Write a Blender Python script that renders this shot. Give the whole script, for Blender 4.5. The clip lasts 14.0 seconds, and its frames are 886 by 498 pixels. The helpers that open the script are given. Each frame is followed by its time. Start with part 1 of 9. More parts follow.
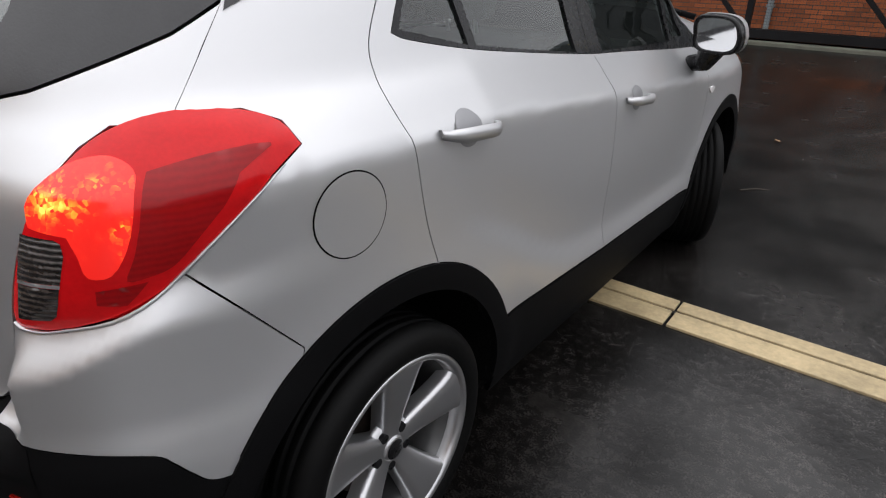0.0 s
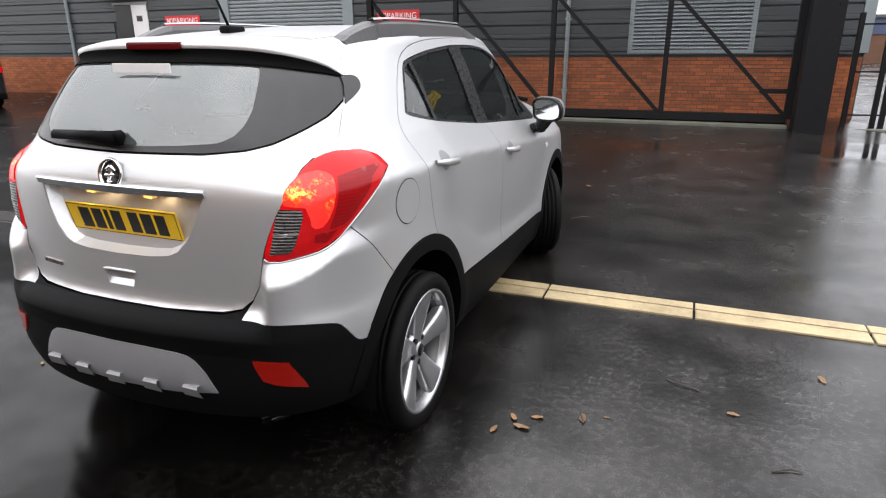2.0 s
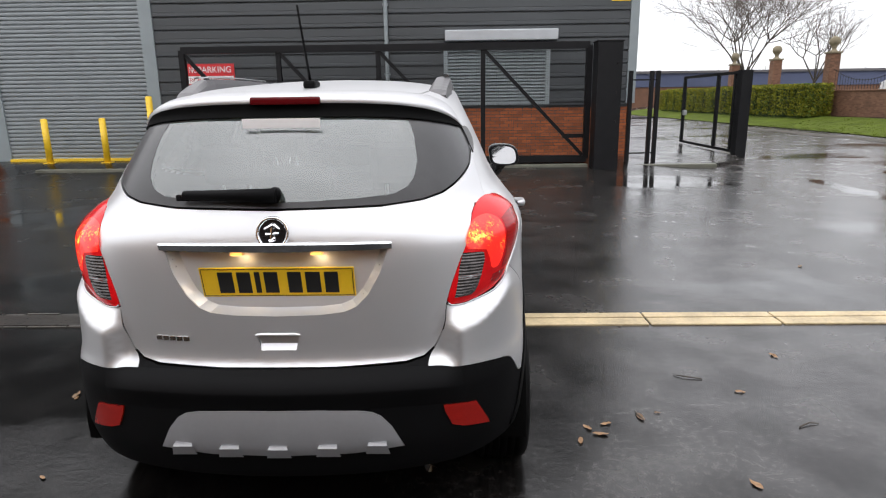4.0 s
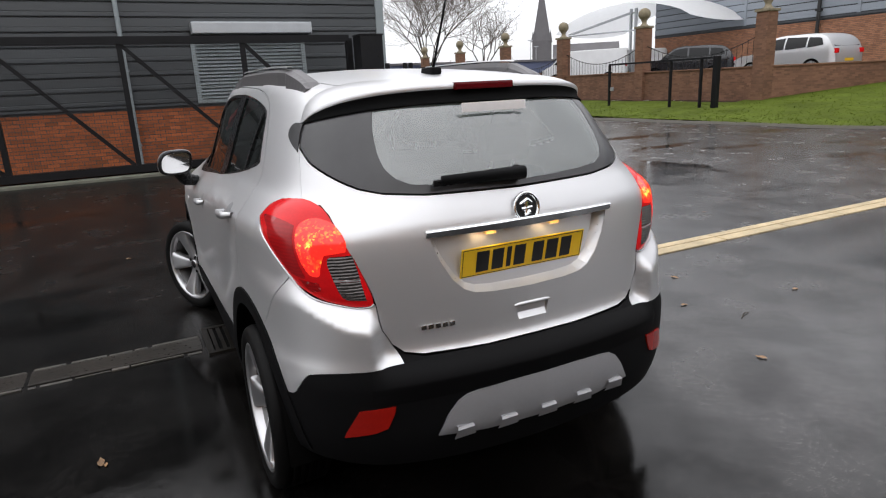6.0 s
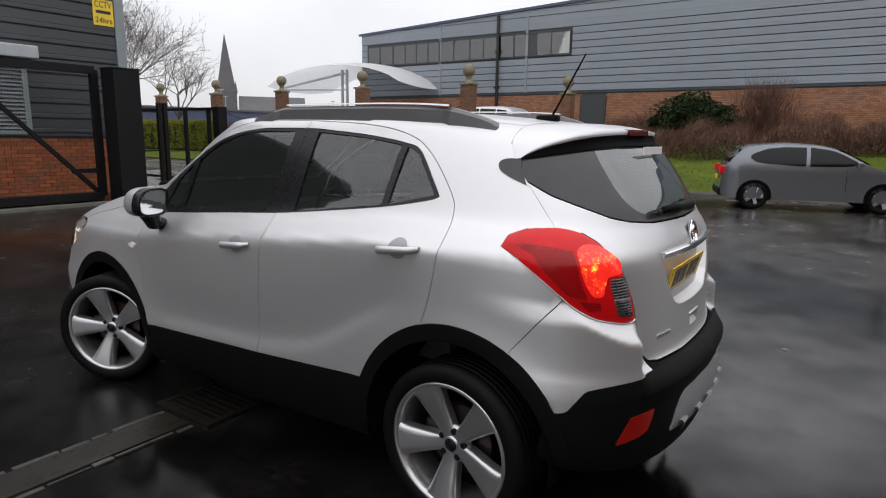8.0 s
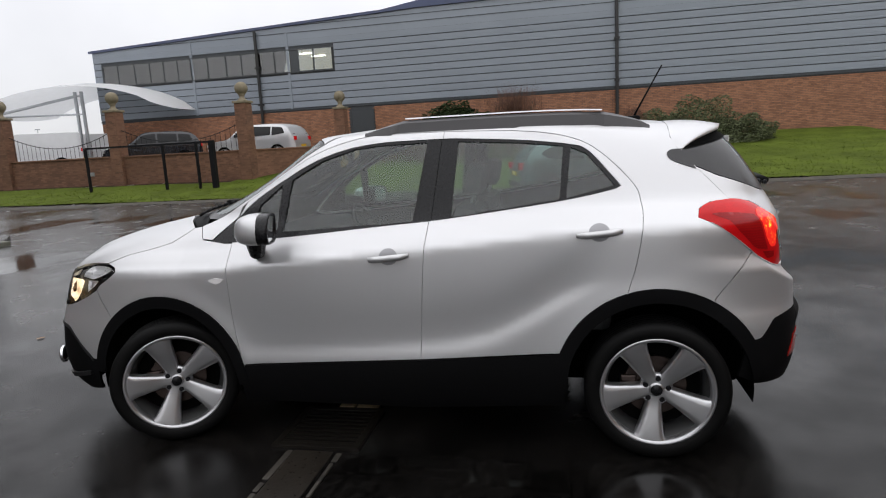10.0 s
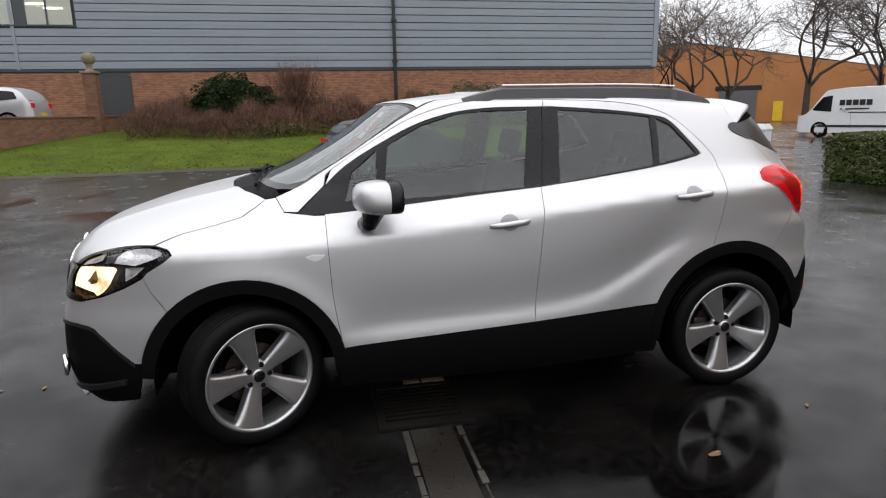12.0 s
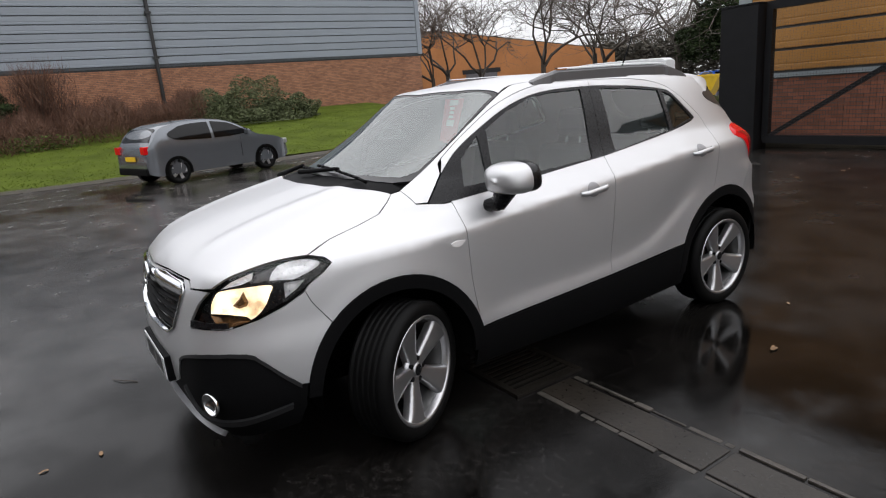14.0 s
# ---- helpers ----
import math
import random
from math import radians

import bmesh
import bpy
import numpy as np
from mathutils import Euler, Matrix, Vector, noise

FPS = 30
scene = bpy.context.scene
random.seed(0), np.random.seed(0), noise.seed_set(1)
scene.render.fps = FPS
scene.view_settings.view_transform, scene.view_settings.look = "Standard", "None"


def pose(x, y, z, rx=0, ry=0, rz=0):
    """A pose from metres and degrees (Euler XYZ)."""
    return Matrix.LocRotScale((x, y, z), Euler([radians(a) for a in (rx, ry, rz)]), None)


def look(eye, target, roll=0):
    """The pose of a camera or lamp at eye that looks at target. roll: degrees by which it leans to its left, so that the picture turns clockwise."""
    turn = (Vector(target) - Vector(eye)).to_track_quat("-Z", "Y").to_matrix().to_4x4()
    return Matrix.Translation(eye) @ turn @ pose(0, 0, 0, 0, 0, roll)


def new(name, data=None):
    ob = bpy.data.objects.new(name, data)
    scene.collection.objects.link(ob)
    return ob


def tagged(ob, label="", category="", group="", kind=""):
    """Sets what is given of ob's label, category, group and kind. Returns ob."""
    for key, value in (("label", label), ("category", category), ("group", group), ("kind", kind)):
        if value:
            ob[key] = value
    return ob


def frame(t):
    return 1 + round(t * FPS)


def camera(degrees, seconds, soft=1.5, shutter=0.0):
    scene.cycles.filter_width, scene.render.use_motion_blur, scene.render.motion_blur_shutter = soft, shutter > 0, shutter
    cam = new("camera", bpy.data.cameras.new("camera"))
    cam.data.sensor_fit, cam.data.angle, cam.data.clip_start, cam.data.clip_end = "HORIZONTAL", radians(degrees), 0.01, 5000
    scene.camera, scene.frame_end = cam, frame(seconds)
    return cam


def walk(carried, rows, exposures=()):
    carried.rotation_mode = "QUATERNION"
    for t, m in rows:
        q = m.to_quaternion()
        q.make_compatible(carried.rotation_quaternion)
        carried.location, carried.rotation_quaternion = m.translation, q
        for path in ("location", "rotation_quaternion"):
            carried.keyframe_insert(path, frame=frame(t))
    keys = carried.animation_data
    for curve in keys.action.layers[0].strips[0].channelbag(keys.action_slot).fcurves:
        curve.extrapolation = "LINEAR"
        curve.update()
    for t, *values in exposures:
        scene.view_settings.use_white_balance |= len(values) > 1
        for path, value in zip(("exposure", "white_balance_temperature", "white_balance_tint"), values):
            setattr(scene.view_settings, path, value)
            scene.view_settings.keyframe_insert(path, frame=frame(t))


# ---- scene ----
cam = camera(71.5, 14.0, 1.15)
PATH = [
    (0, (1.676, -0.905, 1.497), (0.591, 0.531, 0.625), 0.8),
    (0.5, (1.712, -1.337, 1.528), (0.745, 0.272, 0.837), 0.2),
    (1, (1.797, -1.662, 1.570), (0.928, 0.012, 0.904), 0.0),
    (1.5, (1.803, -1.961, 1.602), (1.112, -0.188, 0.984), -1.4),
    (2, (1.840, -2.225, 1.590), (1.141, -0.456, 0.970), -0.3),
    (2.2, (1.805, -2.300, 1.60), (1.140, -0.512, 0.999), 0.6),
    (4.3, (0.323, -2.657, 1.601), (0.392, -0.711, 1.147), -1.1),
    (4.5, (0.14, -2.655, 1.585), (0.278, -0.71, 1.141), -1.0),
    (5, (-0.312, -2.658, 1.583), (0.039, -0.748, 1.107), -0.1),
    (5.5, (-0.768, -2.614, 1.602), (-0.186, -0.768, 1.1), -2.4),
    (6, (-1.207, -2.46, 1.609), (-0.352, -0.727, 1.095), -2.7),
    (6.5, (-1.636, -2.283, 1.607), (-0.538, -0.677, 1.146), -1.7),
    (7, (-2.009, -1.986, 1.587), (-0.728, -0.509, 1.165), -1.6),
    (7.5, (-2.403, -1.659, 1.583), (-0.937, -0.358, 1.187), 0.1),
    (8, (-2.786, -1.307, 1.589), (-1.172, -0.185, 1.221), 0.8),
    (8.5, (-3.126, -0.925, 1.596), (-1.44, 0.085, 1.231), 0.5),
    (9, (-3.458, -0.545, 1.6), (-1.662, 0.263, 1.25), 0.5),
    (9.2, (-3.558, -0.357, 1.588), (-1.724, 0.366, 1.255), -0.9),
    (11.3, (-3.979, 1.569, 1.581), (-2.018, 1.46, 1.204), -0.9),
    (11.5, (-3.958, 1.76, 1.571), (-2.003, 1.57, 1.197), -1.1),
    (12, (-3.837, 2.234, 1.583), (-1.923, 1.846, 1.152), -1.2),
    (12.5, (-3.748, 2.69, 1.608), (-1.909, 2.057, 1.141), -2.5),
    (13, (-3.599, 3.126, 1.609), (-1.827, 2.322, 1.145), -3.3),
    (13.5, (-3.484, 3.546, 1.622), (-1.78, 2.593, 1.187), -3.2),
    (14, (-3.319, 3.943, 1.651), (-1.697, 2.883, 1.155), -4.9),
]
walk(cam, [(t, look(eye, target, roll)) for t, eye, target, roll in PATH], [(0, -0.04), (1, 0.09), (1.5, 0.39), (2.0, 0.53), (4.5, 0.27), (5.5, 0.17), (7.5, -0.16), (9.2, -0.35), (11.4, -0.08), (14, -0.10)])

# ---- sky and light: a bright overcast winter day ----
world = bpy.data.worlds.new("overcast_sky")
scene.world = world
world.use_nodes = True
wt = world.node_tree
wt.nodes.clear()
w_out = wt.nodes.new("ShaderNodeOutputWorld")
w_bg = wt.nodes.new("ShaderNodeBackground")
w_sky = wt.nodes.new("ShaderNodeTexSky")
w_sky.sky_type, w_sky.sun_disc = "NISHITA", False
w_sky.sun_elevation, w_sky.sun_rotation = radians(24), radians(200)
w_co = wt.nodes.new("ShaderNodeTexCoord")
w_noise = wt.nodes.new("ShaderNodeTexNoise")
w_noise.inputs["Scale"].default_value, w_noise.inputs["Detail"].default_value = 2.2, 5
w_ramp = wt.nodes.new("ShaderNodeValToRGB")
w_ramp.color_ramp.elements[0].position, w_ramp.color_ramp.elements[0].color = 0.3, (7.2, 7.2, 7.55, 1)
w_ramp.color_ramp.elements[1].position, w_ramp.color_ramp.elements[1].color = 0.7, (9.6, 9.6, 9.95, 1)
w_mix = wt.nodes.new("ShaderNodeMix")
w_mix.data_type = "RGBA"
w_mix.inputs["Factor"].default_value = 0.93
w_bg.inputs["Strength"].default_value = 0.1
wt.links.new(w_co.outputs["Generated"], w_noise.inputs["Vector"])
wt.links.new(w_noise.outputs["Fac"], w_ramp.inputs["Fac"])
wt.links.new(w_sky.outputs["Color"], w_mix.inputs["A"])
wt.links.new(w_ramp.outputs["Color"], w_mix.inputs["B"])
# an overcast dome: the zenith is about three times as bright as the horizon
w_sep = wt.nodes.new("ShaderNodeSeparateXYZ")
w_grad = wt.nodes.new("ShaderNodeMapRange")
w_grad.inputs["To Min"].default_value, w_grad.inputs["To Max"].default_value = 1.12, 2.6
w_mul = wt.nodes.new("ShaderNodeVectorMath")
w_mul.operation = "SCALE"
wt.links.new(w_co.outputs["Generated"], w_sep.inputs["Vector"])
wt.links.new(w_sep.outputs["Z"], w_grad.inputs["Value"])
wt.links.new(w_mix.outputs["Result"], w_mul.inputs[0])
wt.links.new(w_grad.outputs["Result"], w_mul.inputs["Scale"])
wt.links.new(w_mul.outputs["Vector"], w_bg.inputs["Color"])
wt.links.new(w_bg.outputs["Background"], w_out.inputs["Surface"])

sun_data = bpy.data.lights.new("sun", "SUN")
sun_data.energy, sun_data.angle, sun_data.color = 0.6, radians(150), (1.0, 0.97, 0.93)
sun = new("sun", sun_data)
sun.matrix_world = look((-20, -6, 30), (0, 1, 0))
scene.view_settings.exposure = 0.0


# ---- materials ----
def links(m):
    return m.node_tree.nodes, m.node_tree.links


def material(name, color, rough=0.6, metal=0.0, vary=0.18, scale=3.0, fine=60.0, bump=0.15, coat=0.0, per_piece=0.0, spec=0.5, dist=0.004):
    """A principled surface with colour varied at two scales and a fine relief."""
    m = bpy.data.materials.new(name)
    m.use_nodes = True
    n, l = links(m)
    b = n["Principled BSDF"]
    co = n.new("ShaderNodeTexCoord")
    big, small = n.new("ShaderNodeTexNoise"), n.new("ShaderNodeTexNoise")
    big.inputs["Scale"].default_value, big.inputs["Detail"].default_value = scale, 6
    small.inputs["Scale"].default_value, small.inputs["Detail"].default_value = fine, 4
    for t in (big, small):
        l.new(co.outputs["Object"], t.inputs["Vector"])
    mix = n.new("ShaderNodeMath")
    mix.operation = "MULTIPLY_ADD"
    mix.inputs[1].default_value, mix.inputs[2].default_value = 0.6, 0.0
    l.new(big.outputs["Fac"], mix.inputs[0])
    add = n.new("ShaderNodeMath")
    add.operation = "MULTIPLY_ADD"
    add.inputs[1].default_value = 0.4
    l.new(small.outputs["Fac"], add.inputs[0])
    l.new(mix.outputs[0], add.inputs[2])
    ramp = n.new("ShaderNodeMapRange")
    ramp.inputs["From Min"].default_value, ramp.inputs["From Max"].default_value = 0.3, 0.7
    ramp.inputs["To Min"].default_value, ramp.inputs["To Max"].default_value = 1 - vary, 1 + vary
    l.new(add.outputs[0], ramp.inputs["Value"])
    value = ramp.outputs["Result"]
    if per_piece:
        info = n.new("ShaderNodeObjectInfo")
        geo = n.new("ShaderNodeNewGeometry")
        both = n.new("ShaderNodeMath")
        both.operation = "ADD"
        l.new(info.outputs["Random"], both.inputs[0])
        l.new(geo.outputs["Random Per Island"], both.inputs[1])
        wrap = n.new("ShaderNodeMath")
        wrap.operation = "FRACT"
        l.new(both.outputs[0], wrap.inputs[0])
        pr = n.new("ShaderNodeMapRange")
        pr.inputs["To Min"].default_value, pr.inputs["To Max"].default_value = 1 - per_piece, 1 + per_piece
        l.new(wrap.outputs[0], pr.inputs["Value"])
        pm = n.new("ShaderNodeMath")
        pm.operation = "MULTIPLY"
        l.new(value, pm.inputs[0])
        l.new(pr.outputs["Result"], pm.inputs[1])
        value = pm.outputs[0]
    tint = n.new("ShaderNodeVectorMath")
    tint.operation = "SCALE"
    tint.inputs[0].default_value = color
    l.new(value, tint.inputs["Scale"])
    l.new(tint.outputs["Vector"], b.inputs["Base Color"])
    rr = n.new("ShaderNodeMapRange")
    rr.inputs["To Min"].default_value, rr.inputs["To Max"].default_value = max(rough - 0.08, 0.02), min(rough + 0.08, 1)
    l.new(small.outputs["Fac"], rr.inputs["Value"])
    l.new(rr.outputs["Result"], b.inputs["Roughness"])
    b.inputs["Metallic"].default_value = metal
    b.inputs["Coat Weight"].default_value = coat
    b.inputs["Coat Roughness"].default_value = 0.06
    b.inputs["Specular IOR Level"].default_value = spec
    if bump:
        bp = n.new("ShaderNodeBump")
        bp.inputs["Strength"].default_value, bp.inputs["Distance"].default_value = bump, dist
        l.new(small.outputs["Fac"], bp.inputs["Height"])
        l.new(bp.outputs["Normal"], b.inputs["Normal"])
    return m


def clear_pane(name, tint, gloss_rough=0.0, ior=1.5, film=0.0, drops_of=60.0):
    """Thin glass: tinted see-through with real gloss; a pale diffuse film paints in sky sheen and rain haze."""
    m = bpy.data.materials.new(name)
    m.use_nodes = True
    n, l = links(m)
    n.remove(n["Principled BSDF"])
    tr, gl, fr, mx = n.new("ShaderNodeBsdfTransparent"), n.new("ShaderNodeBsdfGlossy"), n.new("ShaderNodeFresnel"), n.new("ShaderNodeMixShader")
    tr.inputs["Color"].default_value = (*tint, 1)
    gl.inputs["Roughness"].default_value = gloss_rough
    fr.inputs["IOR"].default_value = ior
    see = tr.outputs["BSDF"]
    if film:
        co, big, drops, df, fm = n.new("ShaderNodeTexCoord"), n.new("ShaderNodeTexNoise"), n.new("ShaderNodeTexNoise"), n.new("ShaderNodeBsdfDiffuse"), n.new("ShaderNodeMixShader")
        big.inputs["Scale"].default_value, drops.inputs["Scale"].default_value = 3.5, drops_of
        df.inputs["Color"].default_value = (0.58, 0.69, 0.65, 1)
        for t in (big, drops):
            l.new(co.outputs["Object"], t.inputs["Vector"])
        mul = n.new("ShaderNodeMath")
        mul.operation = "MULTIPLY"
        l.new(big.outputs["Fac"], mul.inputs[0])
        l.new(drops.outputs["Fac"], mul.inputs[1])
        mr = n.new("ShaderNodeMapRange")
        for key, v in (("From Min", 0.12), ("From Max", 0.40), ("To Min", film * 0.85), ("To Max", film * 1.18)):
            mr.inputs[key].default_value = v
        l.new(mul.outputs[0], mr.inputs["Value"])
        fm.inputs["Fac"].default_value = film
        if drops_of:
            l.new(mr.outputs["Result"], fm.inputs["Fac"])
        l.new(tr.outputs["BSDF"], fm.inputs[1])
        l.new(df.outputs["BSDF"], fm.inputs[2])
        see = fm.outputs["Shader"]
    l.new(fr.outputs["Fac"], mx.inputs["Fac"])
    l.new(see, mx.inputs[1])
    l.new(gl.outputs["BSDF"], mx.inputs[2])
    l.new(mx.outputs["Shader"], n["Material Output"].inputs["Surface"])
    return m


def lamp_lens(name, color, glow, strength, ribs=(9.0, 0.88, 1.10), coat=0.25):
    """A coloured lens with fine flutes, lit from inside."""
    m = material(name, color, 0.16, vary=0.15, scale=9, fine=120, bump=0.02, coat=coat, spec=0.2)
    n, l = links(m)
    b = n["Principled BSDF"]
    co, wv, mr = n.new("ShaderNodeTexCoord"), n.new("ShaderNodeTexWave"), n.new("ShaderNodeMapRange")
    wv.bands_direction = "Z"
    wv.inputs["Scale"].default_value, wv.inputs["Distortion"].default_value, wv.inputs["Detail"].default_value = ribs[0], 3.0, 3.0
    mr.inputs["To Min"].default_value, mr.inputs["To Max"].default_value = strength * ribs[1], strength * ribs[2]
    l.new(co.outputs["Object"], wv.inputs["Vector"])
    l.new(wv.outputs["Fac"], mr.inputs["Value"])
    l.new(mr.outputs["Result"], b.inputs["Emission Strength"])
    b.inputs["Emission Color"].default_value = (*glow, 1)
    return m


def lit_facets(name, stops, facet=85.0, haze=22.0, base=(0.7, 0.03, 0.02, 1), weight=0.30):
    """A lit lamp chamber: small facets of several brightnesses."""
    m = bpy.data.materials.new(name)
    m.use_nodes = True
    n, l = links(m)
    b = n["Principled BSDF"]
    b.inputs["Base Color"].default_value = base
    b.inputs["Roughness"].default_value = 0.12
    co, cells, cloud_, mix, ramp = n.new("ShaderNodeTexCoord"), n.new("ShaderNodeTexVoronoi"), n.new("ShaderNodeTexNoise"), n.new("ShaderNodeMath"), n.new("ShaderNodeValToRGB")
    cells.inputs["Scale"].default_value, cloud_.inputs["Scale"].default_value, cloud_.inputs["Detail"].default_value = facet, haze, 4.0
    l.new(co.outputs["Object"], cells.inputs["Vector"])
    l.new(co.outputs["Object"], cloud_.inputs["Vector"])
    sep = n.new("ShaderNodeSeparateColor")
    l.new(cells.outputs["Color"], sep.inputs["Color"])
    mix.operation = "MULTIPLY_ADD"
    mix.inputs[1].default_value = weight
    l.new(sep.outputs[0], mix.inputs[0])
    l.new(cloud_.outputs["Fac"], mix.inputs[2])
    e = ramp.color_ramp.elements
    e[0].position, e[0].color = stops[0]
    e[1].position, e[1].color = stops[-1]
    for p, c in stops[1:-1]:
        k = e.new(p)
        k.color = c
    l.new(mix.outputs[0], ramp.inputs["Fac"])
    l.new(ramp.outputs["Color"], b.inputs["Emission Color"])
    b.inputs["Emission Strength"].default_value = 1.0
    return m


def thin_fabric(name, color):
    """A sheet of fabric that lets daylight through."""
    m = material(name, color, 0.7, vary=0.06, bump=0.03)
    n, l = links(m)
    tl, mx = n.new("ShaderNodeBsdfTranslucent"), n.new("ShaderNodeMixShader")
    tl.inputs["Color"].default_value = (*color, 1)
    mx.inputs["Fac"].default_value = 0.45
    l.new(n["Principled BSDF"].outputs["BSDF"], mx.inputs[1])
    l.new(tl.outputs["BSDF"], mx.inputs[2])
    l.new(mx.outputs["Shader"], n["Material Output"].inputs["Surface"])
    return m


def ribbed_lens(name):
    """Clear lens over a grey reflector, with fine level ribs."""
    m = material(name, (0.075, 0.068, 0.066), 0.16, metal=0.5, vary=0.7, scale=40, fine=150, bump=0, coat=0.4)
    n, l = links(m)
    co, wv, bp = n.new("ShaderNodeTexCoord"), n.new("ShaderNodeTexWave"), n.new("ShaderNodeBump")
    wv.bands_direction = "Z"
    wv.inputs["Scale"].default_value, wv.inputs["Distortion"].default_value, wv.inputs["Detail"].default_value = 30.0, 1.6, 4.0
    bp.inputs["Strength"].default_value, bp.inputs["Distance"].default_value = 0.55, 0.005
    l.new(co.outputs["Object"], wv.inputs["Vector"])
    l.new(wv.outputs["Fac"], bp.inputs["Height"])
    l.new(bp.outputs["Normal"], n["Principled BSDF"].inputs["Normal"])
    return m


def glowing(name, color, strength):
    m = bpy.data.materials.new(name)
    m.use_nodes = True
    n, l = links(m)
    b = n["Principled BSDF"]
    b.inputs["Base Color"].default_value = (*color, 1)
    b.inputs["Emission Color"].default_value = (*color, 1)
    b.inputs["Emission Strength"].default_value = strength
    return m


def wet_tarmac():
    m = bpy.data.materials.new("wet_tarmac")
    m.use_nodes = True
    n, l = links(m)
    b = n["Principled BSDF"]
    co = n.new("ShaderNodeTexCoord")

    def noise_at(scale, detail, stretch=(1, 1, 1)):
        mp = n.new("ShaderNodeMapping")
        mp.inputs["Scale"].default_value = stretch
        t = n.new("ShaderNodeTexNoise")
        t.inputs["Scale"].default_value, t.inputs["Detail"].default_value = scale, detail
        l.new(co.outputs["Object"], mp.inputs["Vector"])
        l.new(mp.outputs["Vector"], t.inputs["Vector"])
        return t.outputs["Fac"]

    def span(fac, a, z, lo, hi):
        r = n.new("ShaderNodeMapRange")
        r.interpolation_type = "SMOOTHSTEP"
        for key, v in (("From Min", a), ("From Max", z), ("To Min", lo), ("To Max", hi)):
            r.inputs[key].default_value = v
        l.new(fac, r.inputs["Value"])
        return r.outputs["Result"]

    def maths(op, p, q):
        k = n.new("ShaderNodeMath")
        k.operation = op
        for i, v in enumerate((p, q)):
            if isinstance(v, (int, float)):
                k.inputs[i].default_value = v
            else:
                l.new(v, k.inputs[i])
        return k.outputs[0]

    patches, grit, streaks, stone = noise_at(0.32, 5), noise_at(140, 3), noise_at(0.9, 6, (0.35, 1, 1)), noise_at(26, 5)
    wet = maths("MULTIPLY", span(patches, 0.46, 0.62, 0, 0.8), span(streaks, 0.40, 0.60, 0.35, 1))
    ragged = noise_at(1.6, 6)
    # puddles: centre and half axes
    for cx, cy, ax, ay in ((-1.55, 0.75, 1.25, 1.15), (-2.2, 2.7, 0.9, 1.1), (7.65, 5.8, 0.35, 1.3), (10.5, 10.4, 2.2, 0.4), (10.5, 13.7, 1.8, 0.35), (9.8, 8.1, 0.9, 0.35), (7.45, 8.2, 0.3, 2.2), (12.4, 2.2, 2.6, 0.9), (4.5, 9.0, 1.6, 0.8), (-4.8, 6.2, 1.8, 1.0)):
        off, size, far = n.new("ShaderNodeVectorMath"), n.new("ShaderNodeVectorMath"), n.new("ShaderNodeVectorMath")
        off.operation, size.operation, far.operation = "SUBTRACT", "MULTIPLY", "LENGTH"
        off.inputs[1].default_value, size.inputs[1].default_value = (cx, cy, 0), (1 / ax, 1 / ay, 0)
        l.new(co.outputs["Object"], off.inputs[0])
        l.new(off.outputs["Vector"], size.inputs[0])
        l.new(size.outputs["Vector"], far.inputs[0])
        wet = maths("MAXIMUM", wet, span(maths("ADD", far.outputs["Value"], maths("MULTIPLY", ragged, 2.2)), 1.5, 2.2, 0.92, 0))
    worn = noise_at(2.1, 7)
    east = n.new("ShaderNodeSeparateXYZ")
    l.new(co.outputs["Object"], east.inputs["Vector"])
    # base colour and specular both rise towards the east, with a ragged border
    eastward = span(maths("ADD", east.outputs["X"], maths("MULTIPLY", noise_at(0.55, 4), 2.4)), 1.3, 3.2, 0, 1)
    tone = maths("MULTIPLY", span(worn, 0.3, 0.7, 0.55, 1.6), span(stone, 0.3, 0.75, 0.5, 1.8))
    tone = maths("MULTIPLY", tone, span(grit, 0.35, 0.8, 0.6, 2.2))
    tone = maths("MULTIPLY", tone, span(wet, 0, 1, 1.0, 0.6))
    tone = maths("MULTIPLY", tone, span(eastward, 0, 1, 0.75, 1.9))
    road = span(east.outputs["X"], 4.0, 9.0, 0, 1)
    tone = maths("MULTIPLY", tone, span(road, 0, 1, 1.0, 2.4))
    col = n.new("ShaderNodeVectorMath")
    col.operation = "SCALE"
    col.inputs[0].default_value = (0.0075, 0.0068, 0.0063)
    l.new(tone, col.inputs["Scale"])
    l.new(col.outputs["Vector"], b.inputs["Base Color"])
    l.new(maths("ADD", span(wet, 0, 1, 0.20, 0.045), maths("MULTIPLY", maths("MULTIPLY", worn, 0.12), span(wet, 0.7, 1, 1, 0))), b.inputs["Roughness"])
    l.new(maths("MULTIPLY", span(worn, 0.35, 0.65, 0.30, 0.54), span(eastward, 0, 1, 0.40, 1.0)), b.inputs["Specular IOR Level"])
    bp = n.new("ShaderNodeBump")
    bp.inputs["Distance"].default_value = 0.006
    l.new(span(wet, 0, 1, 0.20, 0.04), bp.inputs["Strength"])
    l.new(maths("ADD", maths("ADD", maths("MULTIPLY", grit, 0.5), stone), maths("MULTIPLY", noise_at(9, 4), 0.25)), bp.inputs["Height"])
    l.new(bp.outputs["Normal"], b.inputs["Normal"])
    return m


